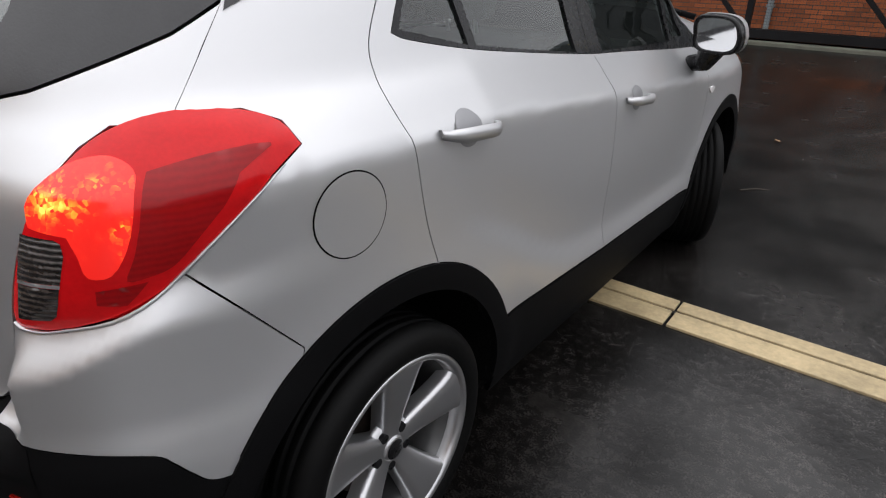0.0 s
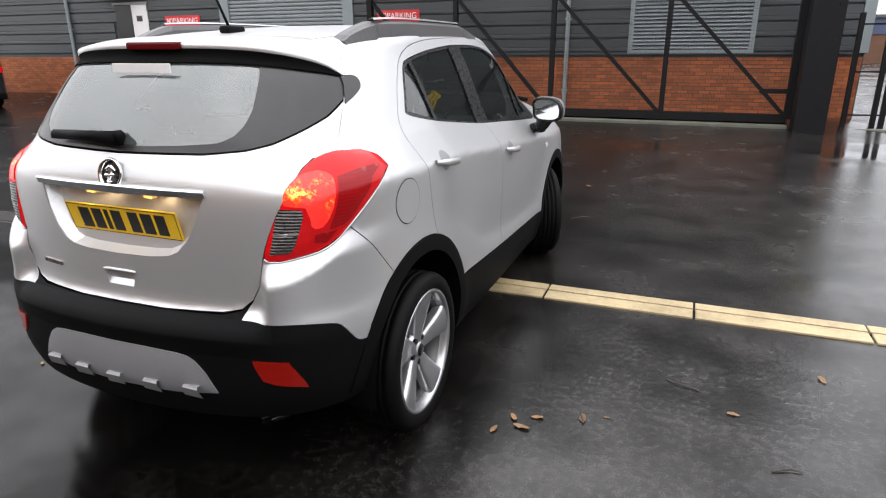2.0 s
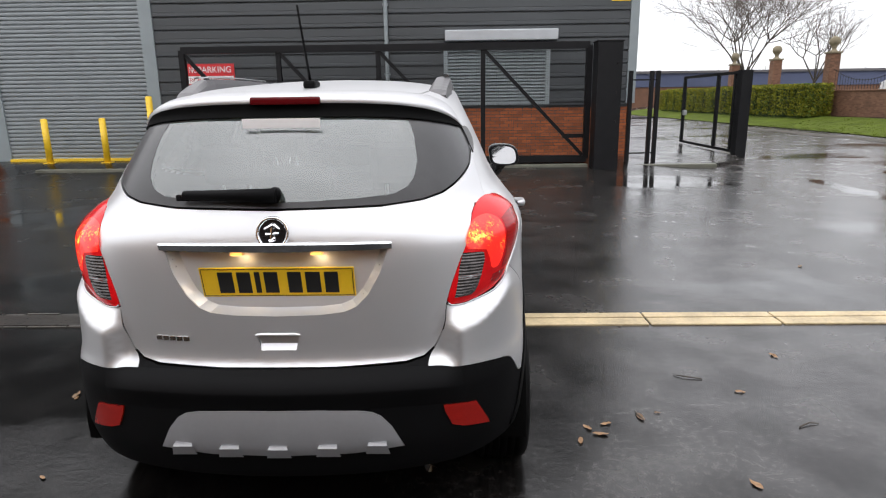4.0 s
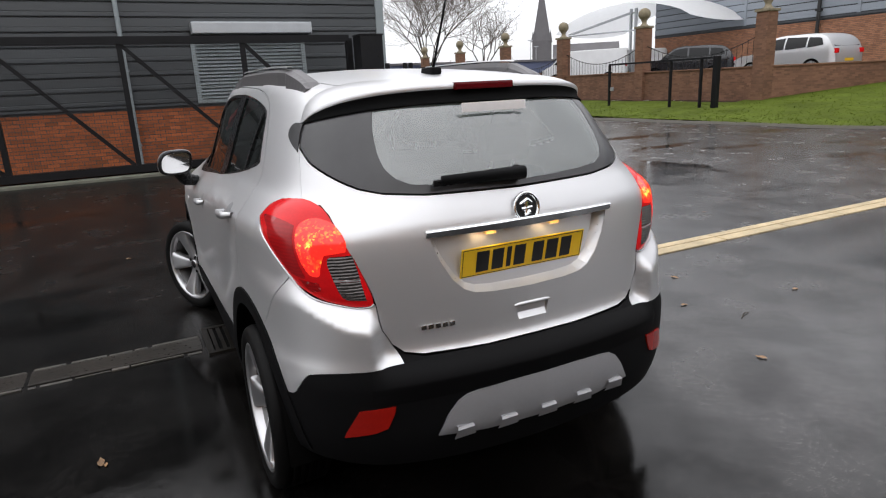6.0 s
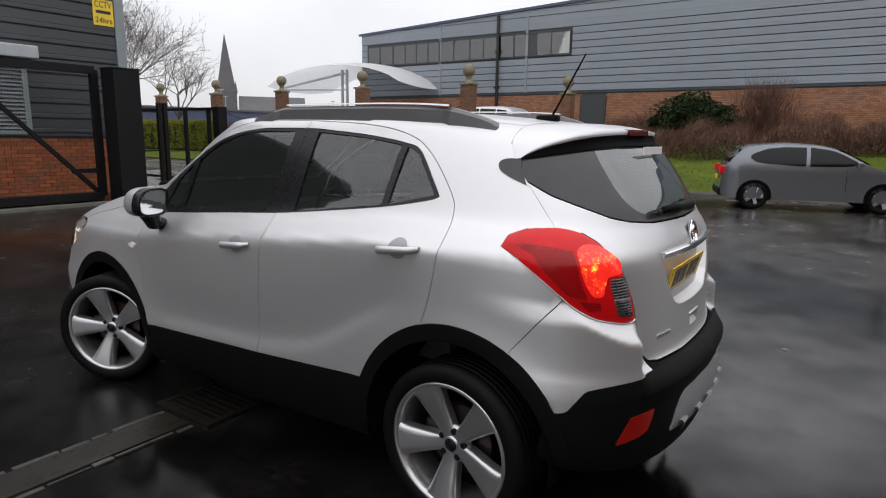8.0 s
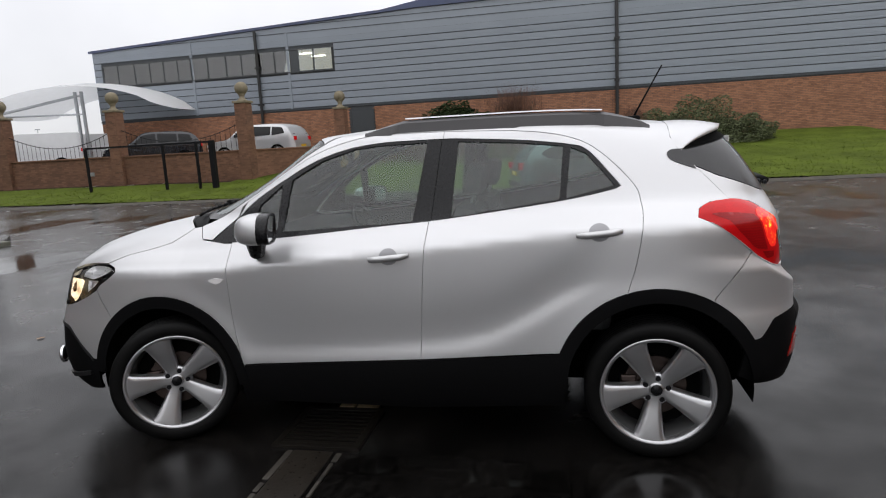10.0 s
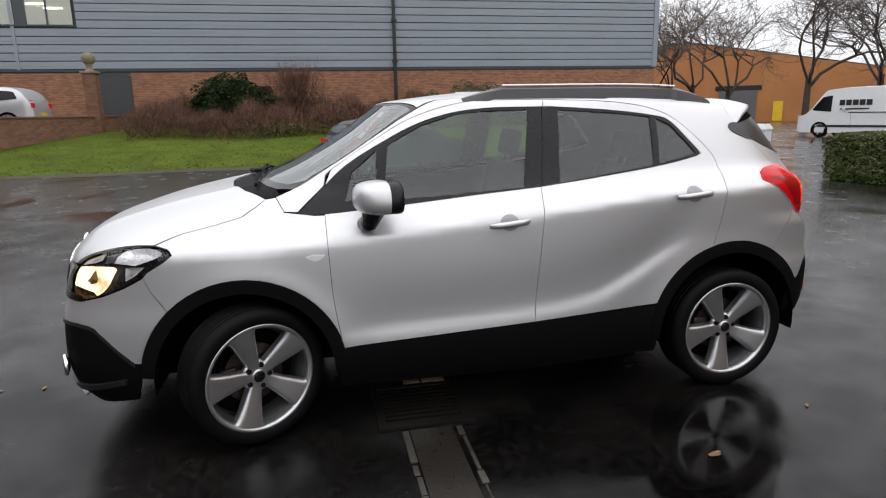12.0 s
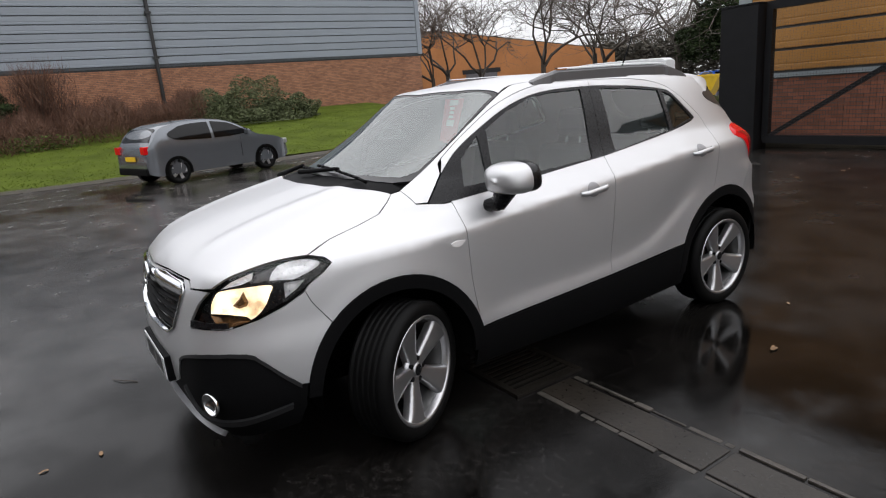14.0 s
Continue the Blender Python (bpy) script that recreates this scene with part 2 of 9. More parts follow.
TARMAC = wet_tarmac()
GRASS = material("wet_grass", (0.070, 0.094, 0.012), 0.9, spec=0.08, vary=0.45, scale=0.9, fine=30, bump=0.5, dist=0.03)
BLADE = material("grass_blade", (0.088, 0.120, 0.014), 0.8, spec=0.1, vary=0.3, scale=1.2, per_piece=0.25, bump=0)
EARTH = material("muddy_edge", (0.035, 0.028, 0.016), 0.7, vary=0.4, scale=4, fine=40, bump=0.6, dist=0.02)
KERB = material("mossy_kerb", (0.11, 0.11, 0.085), 0.55, vary=0.4, scale=3, fine=40, bump=0.4)
BRICK_A = material("orange_brick", (0.30, 0.085, 0.025), 0.75, vary=0.22, scale=1.5, fine=45, bump=0.35, per_piece=0.28)
BRICK_H = material("buff_brick", (0.31, 0.145, 0.080), 0.78, vary=0.16, scale=1.2, fine=45, bump=0.35, per_piece=0.22)
BRICK_W = material("brown_brick", (0.17, 0.085, 0.050), 0.8, vary=0.25, scale=1.3, fine=40, bump=0.4, per_piece=0.25)
BRICK_B = material("red_brown_brick", (0.20, 0.075, 0.042), 0.75, vary=0.25, scale=1.3, fine=40, bump=0.4, per_piece=0.28)
CLAD_A = material("dark_grey_cladding", (0.047, 0.052, 0.056), 0.42, vary=0.10, scale=0.8, fine=25, bump=0.05, per_piece=0.05)
CLAD_H = material("pale_grey_cladding", (0.235, 0.262, 0.295), 0.45, vary=0.07, scale=0.5, fine=20, bump=0.05, per_piece=0.04)
CLAD_B = material("ochre_cladding", (0.32, 0.150, 0.032), 0.5, vary=0.15, scale=0.8, fine=25, bump=0.06, per_piece=0.07)
TRIM_GREY = material("grey_trim", (0.22, 0.25, 0.26), 0.4, vary=0.08, bump=0.03)
GROOVE = material("cladding_shadow_joint", (0.045, 0.05, 0.055), 0.6, bump=0)
SHUTTER = material("roller_shutter_steel", (0.20, 0.22, 0.23), 0.4, vary=0.08, bump=0.03)
BLACK_PAINT = material("black_gate_paint", (0.007, 0.007, 0.008), 0.5, spec=0.2, vary=0.3, scale=4, bump=0.06)
MESH_WIRE = material("dark_weldmesh", (0.03, 0.032, 0.034), 0.5, bump=0)
YELLOW = material("yellow_post_paint", (0.74, 0.48, 0.02), 0.45, vary=0.15, scale=3, bump=0.05)
STONE = material("yellowed_stone_ball", (0.19, 0.16, 0.105), 0.85, vary=0.35, scale=4, fine=40, bump=0.5)
CHANNEL = material("yellowed_channel_concrete", (0.43, 0.335, 0.19), 0.5, vary=0.38, scale=3.5, fine=45, bump=0.3)
CHANNEL_D = material("stained_channel_concrete", (0.018, 0.015, 0.012), 0.3, spec=0.3, vary=0.5, scale=3.5, fine=45, bump=0.35)
IRON = material("rusty_cast_iron", (0.012, 0.010, 0.008), 0.45, spec=0.25, metal=0.4, vary=0.4, bump=0.3)
BARK = material("bare_bark", (0.060, 0.050, 0.040), 0.9, vary=0.35, scale=3, fine=30, bump=0.4)
TWIG = material("bare_twigs", (0.12, 0.10, 0.085), 0.9, vary=0.2, bump=0)
LEAF = material("hedge_leaf", (0.085, 0.125, 0.030), 0.7, spec=0.15, vary=0.25, per_piece=0.45, bump=0)
LEAF_H = material("winter_hedge_leaf", (0.125, 0.135, 0.060), 0.7, spec=0.15, vary=0.3, per_piece=0.5, bump=0)
LEAF_Y = material("golden_hedge_leaf", (0.20, 0.20, 0.022), 0.7, spec=0.12, vary=0.25, per_piece=0.25, bump=0)
LEAF_S = material("sage_shrub_leaf", (0.095, 0.110, 0.055), 0.75, spec=0.15, vary=0.25, per_piece=0.4, bump=0)
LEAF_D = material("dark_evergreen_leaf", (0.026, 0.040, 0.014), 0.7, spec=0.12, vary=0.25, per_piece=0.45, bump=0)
RED_TWIG = material("red_brown_bramble", (0.105, 0.050, 0.030), 0.85, vary=0.3, per_piece=0.4, bump=0)
DEAD_LEAF = material("fallen_leaf_brown", (0.22, 0.12, 0.05), 0.5, vary=0.3, per_piece=0.5, bump=0.1)
WHITE_PAINT = material("white_paint", (0.72, 0.73, 0.74), 0.35, vary=0.05, bump=0.02, coat=0.3)
CANVAS = thin_fabric("white_canopy_fabric", (0.80, 0.81, 0.82))
SIGN_RED = material("sign_red", (0.62, 0.025, 0.03), 0.4, vary=0.06, bump=0)
SIGN_WHITE = material("sign_white", (0.78, 0.76, 0.75), 0.4, vary=0.05, bump=0)
SIGN_YELLOW = material("sign_yellow", (0.80, 0.56, 0.03), 0.4, vary=0.05, bump=0)
SIGN_BLACK = material("sign_black", (0.012, 0.012, 0.012), 0.4, vary=0.05, bump=0)
STEEL = material("galvanised_steel", (0.42, 0.44, 0.46), 0.4, metal=0.7, vary=0.1, bump=0.04)
SLATE = material("distant_slate_stone", (0.12, 0.115, 0.12), 0.9, vary=0.15, scale=0.3, fine=4, bump=0)
BLUE_WALL = material("distant_blue_sheeting", (0.07, 0.085, 0.15), 0.6, vary=0.12, scale=0.2, bump=0)
WOODS = material("distant_bare_wood", (0.055, 0.048, 0.036), 0.95, vary=0.4, scale=0.4, per_piece=0.4, bump=0)
ORANGE_FAR = material("distant_orange_brick", (0.40, 0.165, 0.055), 0.8, vary=0.18, scale=0.25, fine=6, bump=0.1)

PAINT = material("silver_metallic_paint", (0.60, 0.60, 0.608), 0.40, metal=0.70, vary=0.03, scale=1.0, fine=900, bump=0.0, coat=0.32)
PLASTIC = material("black_textured_plastic", (0.0038, 0.0038, 0.0042), 0.62, spec=0.09, vary=0.1, scale=2, fine=700, bump=0.12, dist=0.001)
RAIL_GREY = material("satin_grey_rail", (0.085, 0.082, 0.085), 0.42, vary=0.06, fine=400, bump=0.04, dist=0.001)
SKID = material("satin_silver_plastic", (0.30, 0.30, 0.31), 0.42, metal=0.4, vary=0.05, bump=0.02)
SHELL = material("dark_inner_structure", (0.003, 0.003, 0.003), 0.8, spec=0.05, vary=0.1, bump=0)
RUBBER = material("wet_tyre_rubber", (0.0035, 0.0035, 0.0035), 0.6, spec=0.12, vary=0.2, fine=120, bump=0.12, dist=0.002)
ALLOY = material("silver_alloy", (0.50, 0.50, 0.51), 0.32, metal=0.9, vary=0.04, fine=300, bump=0.02, coat=0.3)
BARREL = material("dark_rim_barrel", (0.12, 0.12, 0.12), 0.4, metal=0.7, vary=0.1, bump=0.02)
CHROME = material("bright_chrome", (0.82, 0.83, 0.84), 0.06, metal=1.0, vary=0.03, bump=0)
DISC = material("brake_disc_steel", (0.06, 0.045, 0.04), 0.4, metal=0.8, vary=0.2, bump=0.05)
# film: even pale veil painted for reflected sky, on the rear window also rain haze
PRIVACY = clear_pane("side_window_glass", (0.62, 0.78, 0.71), 0.0, 1.80, film=0.015, drops_of=0.0)
FRONT_SCREEN = clear_pane("front_windscreen_glass", (0.56, 0.72, 0.67), 0.0, 2.6, film=0.13, drops_of=0.0)
SCREEN = clear_pane("windscreen_glass", (0.50, 0.65, 0.60), 0.0, 2.35, film=0.09, drops_of=0.0)
HALL_GLASS = clear_pane("office_window_glass", (0.70, 0.76, 0.78), 0.0, 2.3)
LENS_CLEAR = clear_pane("clear_lamp_lens", (0.93, 0.93, 0.93), 0.02)
BLACK_GLASS = material("black_printed_glass", (0.020, 0.0195, 0.021), 0.38, vary=0.25, scale=14, fine=220, bump=0.25, coat=0.16, dist=0.001)
GLOSS_BLACK = material("gloss_black_trim", (0.007, 0.007, 0.008), 0.28, vary=0.1, bump=0, coat=0.06, spec=0.25)
CABIN = material("grey_seat_fabric", (0.045, 0.047, 0.048), 0.9, vary=0.15, scale=5, fine=200, bump=0.2)
CABIN_L = material("pale_headlining", (0.38, 0.38, 0.36), 0.9, vary=0.06, bump=0)
PLATE_Y = material("reflective_yellow_plate", (0.80, 0.50, 0.02), 0.35, vary=0.05, bump=0)
TAIL_RED = lamp_lens("red_lamp_lens", (0.50, 0.006, 0.009), (1.0, 0.010, 0.010), 0.09, coat=0.10)
BRAKE_DARK = material("dark_red_brake_lens", (0.10, 0.004, 0.006), 0.2, spec=0.2, vary=0.1, bump=0.02)
# no bulb behind this one: a faint emission imitates the reflector's gleam
REFLECT_RED = lamp_lens("glowing_red_reflector", (0.20, 0.005, 0.004), (1.0, 0.05, 0.01), 0.03)
TAIL_DARK = lamp_lens("deep_red_lamp_recess", (0.24, 0.004, 0.006), (1.0, 0.010, 0.008), 0.055, (26.0, 0.4, 1.3), 0.15)
TAIL_GLOW = lit_facets("lit_tail_lamp", ((0.54, (0.52, 0.006, 0.005, 1)), (0.67, (0.75, 0.015, 0.008, 1)), (0.75, (0.95, 0.10, 0.012, 1)), (0.83, (1.3, 0.42, 0.03, 1)), (0.92, (2.0, 1.1, 0.16, 1))), 120.0, 17.0, weight=0.26)
BOWL_GLOW = lit_facets("lit_headlamp_reflector", ((0.34, (0.30, 0.17, 0.06, 1)), (0.43, (0.85, 0.58, 0.28, 1)), (0.52, (1.2, 0.93, 0.57, 1)), (0.68, (1.7, 1.45, 1.05, 1))), 26, 13, (0.4, 0.35, 0.3, 1), 0.12)
BOWL_DIM = material("clear_headlamp_reflector", (0.85, 0.85, 0.86), 0.30, metal=0.75, vary=0.25, scale=22, fine=70, bump=0.5, dist=0.01)
BOWL_BROWN = material("amber_tinted_reflector", (0.16, 0.085, 0.035), 0.25, metal=0.6, vary=0.4, scale=30, fine=90, bump=0.2)
# bumper plastic made paler and glossier, to paint sky sheen along its ridges
RIDGE_SHEEN = material("ridge_sheen_plastic", (0.018, 0.018, 0.019), 0.38, spec=0.4, vary=0.1, fine=400, bump=0.03, dist=0.001)
RIBBED = ribbed_lens("ribbed_clear_lens")
PLATE_LAMP = glowing("lit_plate_lamp", (1.0, 0.55, 0.15), 0.5)
ROOM_GLOW = glowing("office_strip_light", (1.0, 0.93, 0.78), 6.0)
# emission stands in for lamplight falling on the room's back wall
ROOM_BACK_GLOW = glowing("glowing_room_back", (0.80, 0.66, 0.42), 0.35)
ROOM_WALL = material("cream_office_wall", (0.62, 0.55, 0.42), 0.8, vary=0.1, bump=0)


# ---- mesh helpers ----
def thing(name, label, category, at=(0, 0, 0), rz=0.0, group="", kind=""):
    ob = new(name)
    ob.empty_display_size = 0.1
    ob.matrix_world = pose(*at, 0, 0, rz)
    return tagged(ob, label, category, group, kind)


def part(name, bm, mat, parent=None, label="", smooth=False):
    """Links a bmesh as one mesh object under its thing."""
    me = bpy.data.meshes.new(name)
    if smooth:
        for f in bm.faces:
            f.smooth = True
    bm.to_mesh(me)
    bm.free()
    return mesh_part(name, me, mat, parent, label)


def mesh_part(name, me, mat, parent=None, label=""):
    for mt in mat if isinstance(mat, (list, tuple)) else [mat]:
        me.materials.append(mt)
    ob = new(name, me)
    if parent is not None:
        ob.parent = parent
    if label:
        ob["label"] = label
    return ob


def raw(name, verts, faces, mat, parent=None, label="", smooth=False):
    me = bpy.data.meshes.new(name)
    me.from_pydata([tuple(v) for v in verts], [], faces)
    if smooth:
        me.polygons.foreach_set("use_smooth", [True] * len(me.polygons))
    me.update()
    return mesh_part(name, me, mat, parent, label)


def box(bm, x0, y0, z0, x1, y1, z1, bevel=0.0, m=None):
    r = bmesh.ops.create_cube(bm, size=1.0)
    vs = r["verts"]
    bmesh.ops.scale(bm, vec=(abs(x1 - x0), abs(y1 - y0), abs(z1 - z0)), verts=vs)
    bmesh.ops.translate(bm, vec=((x0 + x1) / 2, (y0 + y1) / 2, (z0 + z1) / 2), verts=vs)
    if bevel:
        es = list({e for v in vs for e in v.link_edges})
        r = bmesh.ops.bevel(bm, geom=es, offset=bevel, segments=2, affect="EDGES", profile=0.6)
        vs = list({v for f in r["faces"] for v in f.verts} | {v for v in vs if v.is_valid})
    if m is not None:
        bmesh.ops.transform(bm, matrix=m, verts=vs)
    return vs


def boxed(name, x0, y0, z0, x1, y1, z1, mat, parent=None, bevel=0.0, label="", m=None):
    bm = bmesh.new()
    box(bm, x0, y0, z0, x1, y1, z1, bevel, m)
    return part(name, bm, mat, parent, label)


def bar(bm, a, b, w, d=None):
    """A square bar from a to b."""
    a, b = Vector(a), Vector(b)
    d = w if d is None else d
    n = (b - a)
    q = n.to_track_quat("Z", "X").to_matrix().to_4x4()
    vs = box(bm, -w / 2, -d / 2, 0, w / 2, d / 2, n.length)
    bmesh.ops.transform(bm, matrix=Matrix.Translation(a) @ q, verts=vs)


def rod(bm, a, b, r0, r1=None, seg=8):
    a, b = Vector(a), Vector(b)
    r1 = r0 if r1 is None else r1
    n = b - a
    m = Matrix.Translation((a + b) / 2) @ n.to_track_quat("Z", "Y").to_matrix().to_4x4()
    bmesh.ops.create_cone(bm, cap_ends=True, segments=seg, radius1=r0, radius2=r1, depth=n.length, matrix=m)


def lathe(profile, seg=48, axis="z", close=False):
    """Vertices and faces of a turned profile of (radius, height)."""
    vs, fs = [], []
    k = len(profile)
    for i in range(seg):
        a = 2 * math.pi * i / seg
        c, s = math.cos(a), math.sin(a)
        for r, h in profile:
            vs.append((r * c, r * s, h) if axis == "z" else (h, r * c, r * s))
    for i in range(seg):
        j = (i + 1) % seg
        for p in range(k if close else k - 1):
            q = (p + 1) % k
            fs.append((i * k + p, j * k + p, j * k + q, i * k + q))
    return vs, fs


def words(name, text, size, at, rx, ry, rz, mat, parent, width=None, depth=0.002):
    """Letters of the built-in font as a thin mesh, centred at a place."""
    cu = bpy.data.curves.new(name, "FONT")
    cu.body, cu.size, cu.extrude, cu.align_x, cu.align_y = text, size, depth, "CENTER", "CENTER"
    tmp = new(name + "_curve", cu)
    me = bpy.data.meshes.new_from_object(tmp.evaluated_get(bpy.context.evaluated_depsgraph_get()))
    bpy.data.objects.remove(tmp)
    xs = [v.co.x for v in me.vertices]
    s = width / (max(xs) - min(xs)) if width else 1.0
    me.transform(pose(*at, rx, ry, rz) @ Matrix.Diagonal((s, 1, 1, 1)))
    return mesh_part(name, me, mat, parent)


# ---- the ground: one sheet to the horizon ----
def rise(v, a, b):
    t = min(max((v - a) / (b - a), 0), 1)
    return t * t * (3 - 2 * t)


def lawn_edge(y):
    """x at which the lawn begins along the road."""
    return 15.6 - 0.5 * rise(y, 12, 24) + 0.5 * math.exp(-((y - 5) / 4) ** 2) - 0.4 * math.exp(-((y + 1.5) / 3) ** 2) + 0.12 * math.sin(y * 1.3)


def ground_z(x, y):
    z = 0.2 * rise(y, 10.4, 12.4) * (1 - rise(x, 4.2, 6.5))
    bank = 0.06 + 0.022 * min(max(x - lawn_edge(y), 0), 1.7) + 0.105 * max(x - lawn_edge(y) - 1.7, 0)
    bank = min(bank, 1.35)
    z += bank * rise(x - lawn_edge(y), 0, 1.0) * rise(y, -16.5, -13.0)
    return z


def sheet(name, xs, ys, fz, mat, lift=0.0, keep=None, label="", category=""):
    vs = [(x, y, fz(x, y) + lift) for y in ys for x in xs]
    n = len(xs)
    fs = []
    for j in range(len(ys) - 1):
        for i in range(n - 1):
            if keep is None or keep((xs[i] + xs[i + 1]) / 2, (ys[j] + ys[j + 1]) / 2):
                fs.append((j * n + i, j * n + i + 1, (j + 1) * n + i + 1, (j + 1) * n + i))
    ob = raw(name, vs, fs, mat, smooth=True)
    return tagged(ob, label, category, kind="structure")


gx = [-900, -400, -150, -70] + [-40 + 2.0 * i for i in range(21)] + [2 + i for i in range(13)] + [15 + 0.5 * i for i in range(30)] + [30 + 4 * i for i in range(8)] + [80, 150, 400, 900]
gy = [-900, -400, -150, -80] + [-60 + 4.0 * i for i in range(10)] + [-20 + 0.75 * i for i in range(14)] + [-9 + i for i in range(19)] + [10 + 0.25 * i for i in range(13)] + [14 + 2 * i for i in range(22)] + [80, 150, 400, 900]
sheet("ground", gx, gy, ground_z, TARMAC, label="wet dark tarmac yard with damp patches", category="ground")
lx = [14.3 + 0.35 * i for i in range(44)]
ly = [-17.0 + 0.5 * i for i in range(156)]


def on_lawn(x, y):
    nose = (x - 15.9) > 0.35 * max(-11.5 - y, 0) ** 1.7
    road_end = 20.2 if y > 14.4 else 29.2
    return x > lawn_edge(y) + 0.10 and x < road_end and y > -14.8 and nose


sheet("lawn", lx, ly, ground_z, GRASS, 0.035, on_lawn, "green wet lawn on a low bank", "lawn")

# grass tufts over the lawn
rng = random.Random(4)
gv, gf = [], []
for _ in range(15000):
    y = rng.uniform(-14.5, 30)
    x = lawn_edge(y) + 0.12 + (rng.random() ** 1.8) * 11.0
    if not on_lawn(x, y):
        continue
    z = ground_z(x, y) + 0.03
    for _b in range(2):
        a, h, w = rng.uniform(0, 6.28), rng.uniform(0.02, 0.05), rng.uniform(0.010, 0.022)
        dx, dy = math.cos(a) * w, math.sin(a) * w
        k = len(gv)
        ox, oy = rng.uniform(-0.05, 0.05), rng.uniform(-0.05, 0.05)
        gv += [(x + ox - dx, y + oy - dy, z), (x + ox + dx, y + oy + dy, z), (x + ox + rng.uniform(-0.04, 0.04), y + oy + rng.uniform(-0.04, 0.04), z + h)]
        gf.append((k, k + 1, k + 2))
tagged(raw("grass", gv, gf, BLADE), "short uneven green grass blades on the lawn", "grass", kind="stuff")

# broken muddy edge of the lawn
ev, ef = [], []
for i in range(220):
    y = -14 + i * 0.2
    x = lawn_edge(y)
    k = len(ev)
    z = ground_z(x + 0.3, y)
    ev += [(x - 0.16 + rng.uniform(-0.08, 0.05), y, 0.008), (x + 0.04 + rng.uniform(-0.03, 0.03), y, 0.05 + rng.uniform(-0.015, 0.03)), (x + 0.35 + rng.uniform(-0.05, 0.12), y, z + 0.045)]
    if i:
        ef += [(k - 3, k - 2, k + 1, k), (k - 2, k - 1, k + 2, k + 1)]
tagged(raw("verge_edge", ev, ef, EARTH, smooth=True), "muddy broken turf edge along the road", "verge", kind="structure")


# ---- walls of boards, bricks and trims ----
def cladding(name, wall, a, b, z0, z1, pitch, mat, facing, skip=()):
    """Horizontal boards on a wall; a, b along the wall, facing maps (along, out, up) to the world."""
    k = 0
    z = z0
    while z < z1 - 0.02:
        t = min(z + pitch, z1)
        spans = [(a, b)]
        for s0, s1, q0, q1 in skip:
            if q0 < t - 0.01 and q1 > z + 0.01:
                out = []
                for p0, p1 in spans:
                    if s1 <= p0 or s0 >= p1:
                        out.append((p0, p1))
                    else:
                        if s0 > p0:
                            out.append((p0, s0))
                        if s1 < p1:
                            out.append((s1, p1))
                spans = out
        for p0, p1 in spans:
            g = 0.16 * pitch
            prof = [(0.0, z + g * 0.65), (0.036, z + g * 0.70), (0.040, z + g), (0.040, z + g * 2.2), (0.034, z + g * 2.35), (0.034, z + g * 2.6), (0.040, z + g * 2.75), (0.040, t - g * 0.12), (0.030, t - 0.002), (0.0, t - 0.004)]
            vs = [facing(p0, o, h) for o, h in prof] + [facing(p1, o, h) for o, h in prof]
            n = len(prof)
            fs = [(i, (i + 1) % n, n + (i + 1) % n, n + i) for i in range(n)] + [tuple(range(n))[::-1], tuple(range(n, 2 * n))]
            raw("board", vs, fs, mat, wall)
        z = t
        k += 1


def brick_mesh(lx_, ly_, lz_, out):
    """One brick with softened edges, laid along x or y."""
    bm = bmesh.new()
    box(bm, -lx_ / 2, -ly_ / 2, -lz_ / 2, lx_ / 2, ly_ / 2, lz_ / 2)
    me = bpy.data.meshes.new("brick")
    bm.to_mesh(me)
    bm.free()
    me.materials.append(out)
    return me


def brickwork(wall, a, b, z0, z1, place, along, mat, near, course=0.079, length=0.228, proud=0.010, skip=(), seed=1):
    """Courses of bricks; those along the nearest stretch are single pieces, the rest one joined part."""
    r = random.Random(seed)
    dims = (length - 0.012, 0.05, course - 0.012)
    me = brick_mesh(*(dims if along == "x" else (dims[1], dims[0], dims[2])), mat)
    vs, fs = [], []
    single = 0
    row = 0
    z = z0
    while z + course <= z1 + 0.001:
        s = a - (length / 2 if row % 2 else 0)
        while s < b:
            p0, p1 = max(s, a), min(s + length, b)
            c = (p0 + p1) / 2
            hidden = any(q0 < c < q1 and h0 < z + course / 2 < h1 for q0, q1, h0, h1 in skip)
            if p1 - p0 > 0.05 and not hidden:
                o = proud - 0.025 + r.uniform(-0.002, 0.002)
                x, y, zz = place(c, o, z + course / 2)
                if near[0] <= c <= near[1] and single < 300 and p1 - p0 > length - 0.01:
                    ob = new("brick", me)
                    ob.location = (x, y, zz)
                    ob.parent = wall
                    single += 1
                else:
                    hl, hd, hh = (p1 - p0 - 0.012) / 2, 0.025, dims[2] / 2
                    hx, hy = (hl, hd) if along == "x" else (hd, hl)
                    k = len(vs)
                    vs += [(x + sx * hx, y + sy * hy, zz + sz * hh) for sz in (-1, 1) for sx, sy in ((-1, -1), (1, -1), (1, 1), (-1, 1))]
                    fs += [(k, k + 3, k + 2, k + 1), (k + 4, k + 5, k + 6, k + 7), (k, k + 1, k + 5, k + 4), (k + 1, k + 2, k + 6, k + 5), (k + 2, k + 3, k + 7, k + 6), (k + 3, k, k + 4, k + 7)]
            s += length
        z += course
        row += 1
    if vs:
        tagged(raw("brick_courses", vs, fs, mat, wall), kind="stuff")


# ---- warehouse ahead: dark grey boards over an orange brick plinth ----
YA = 13.08


def face_a(s, o, h):
    return (s, YA - o, h)


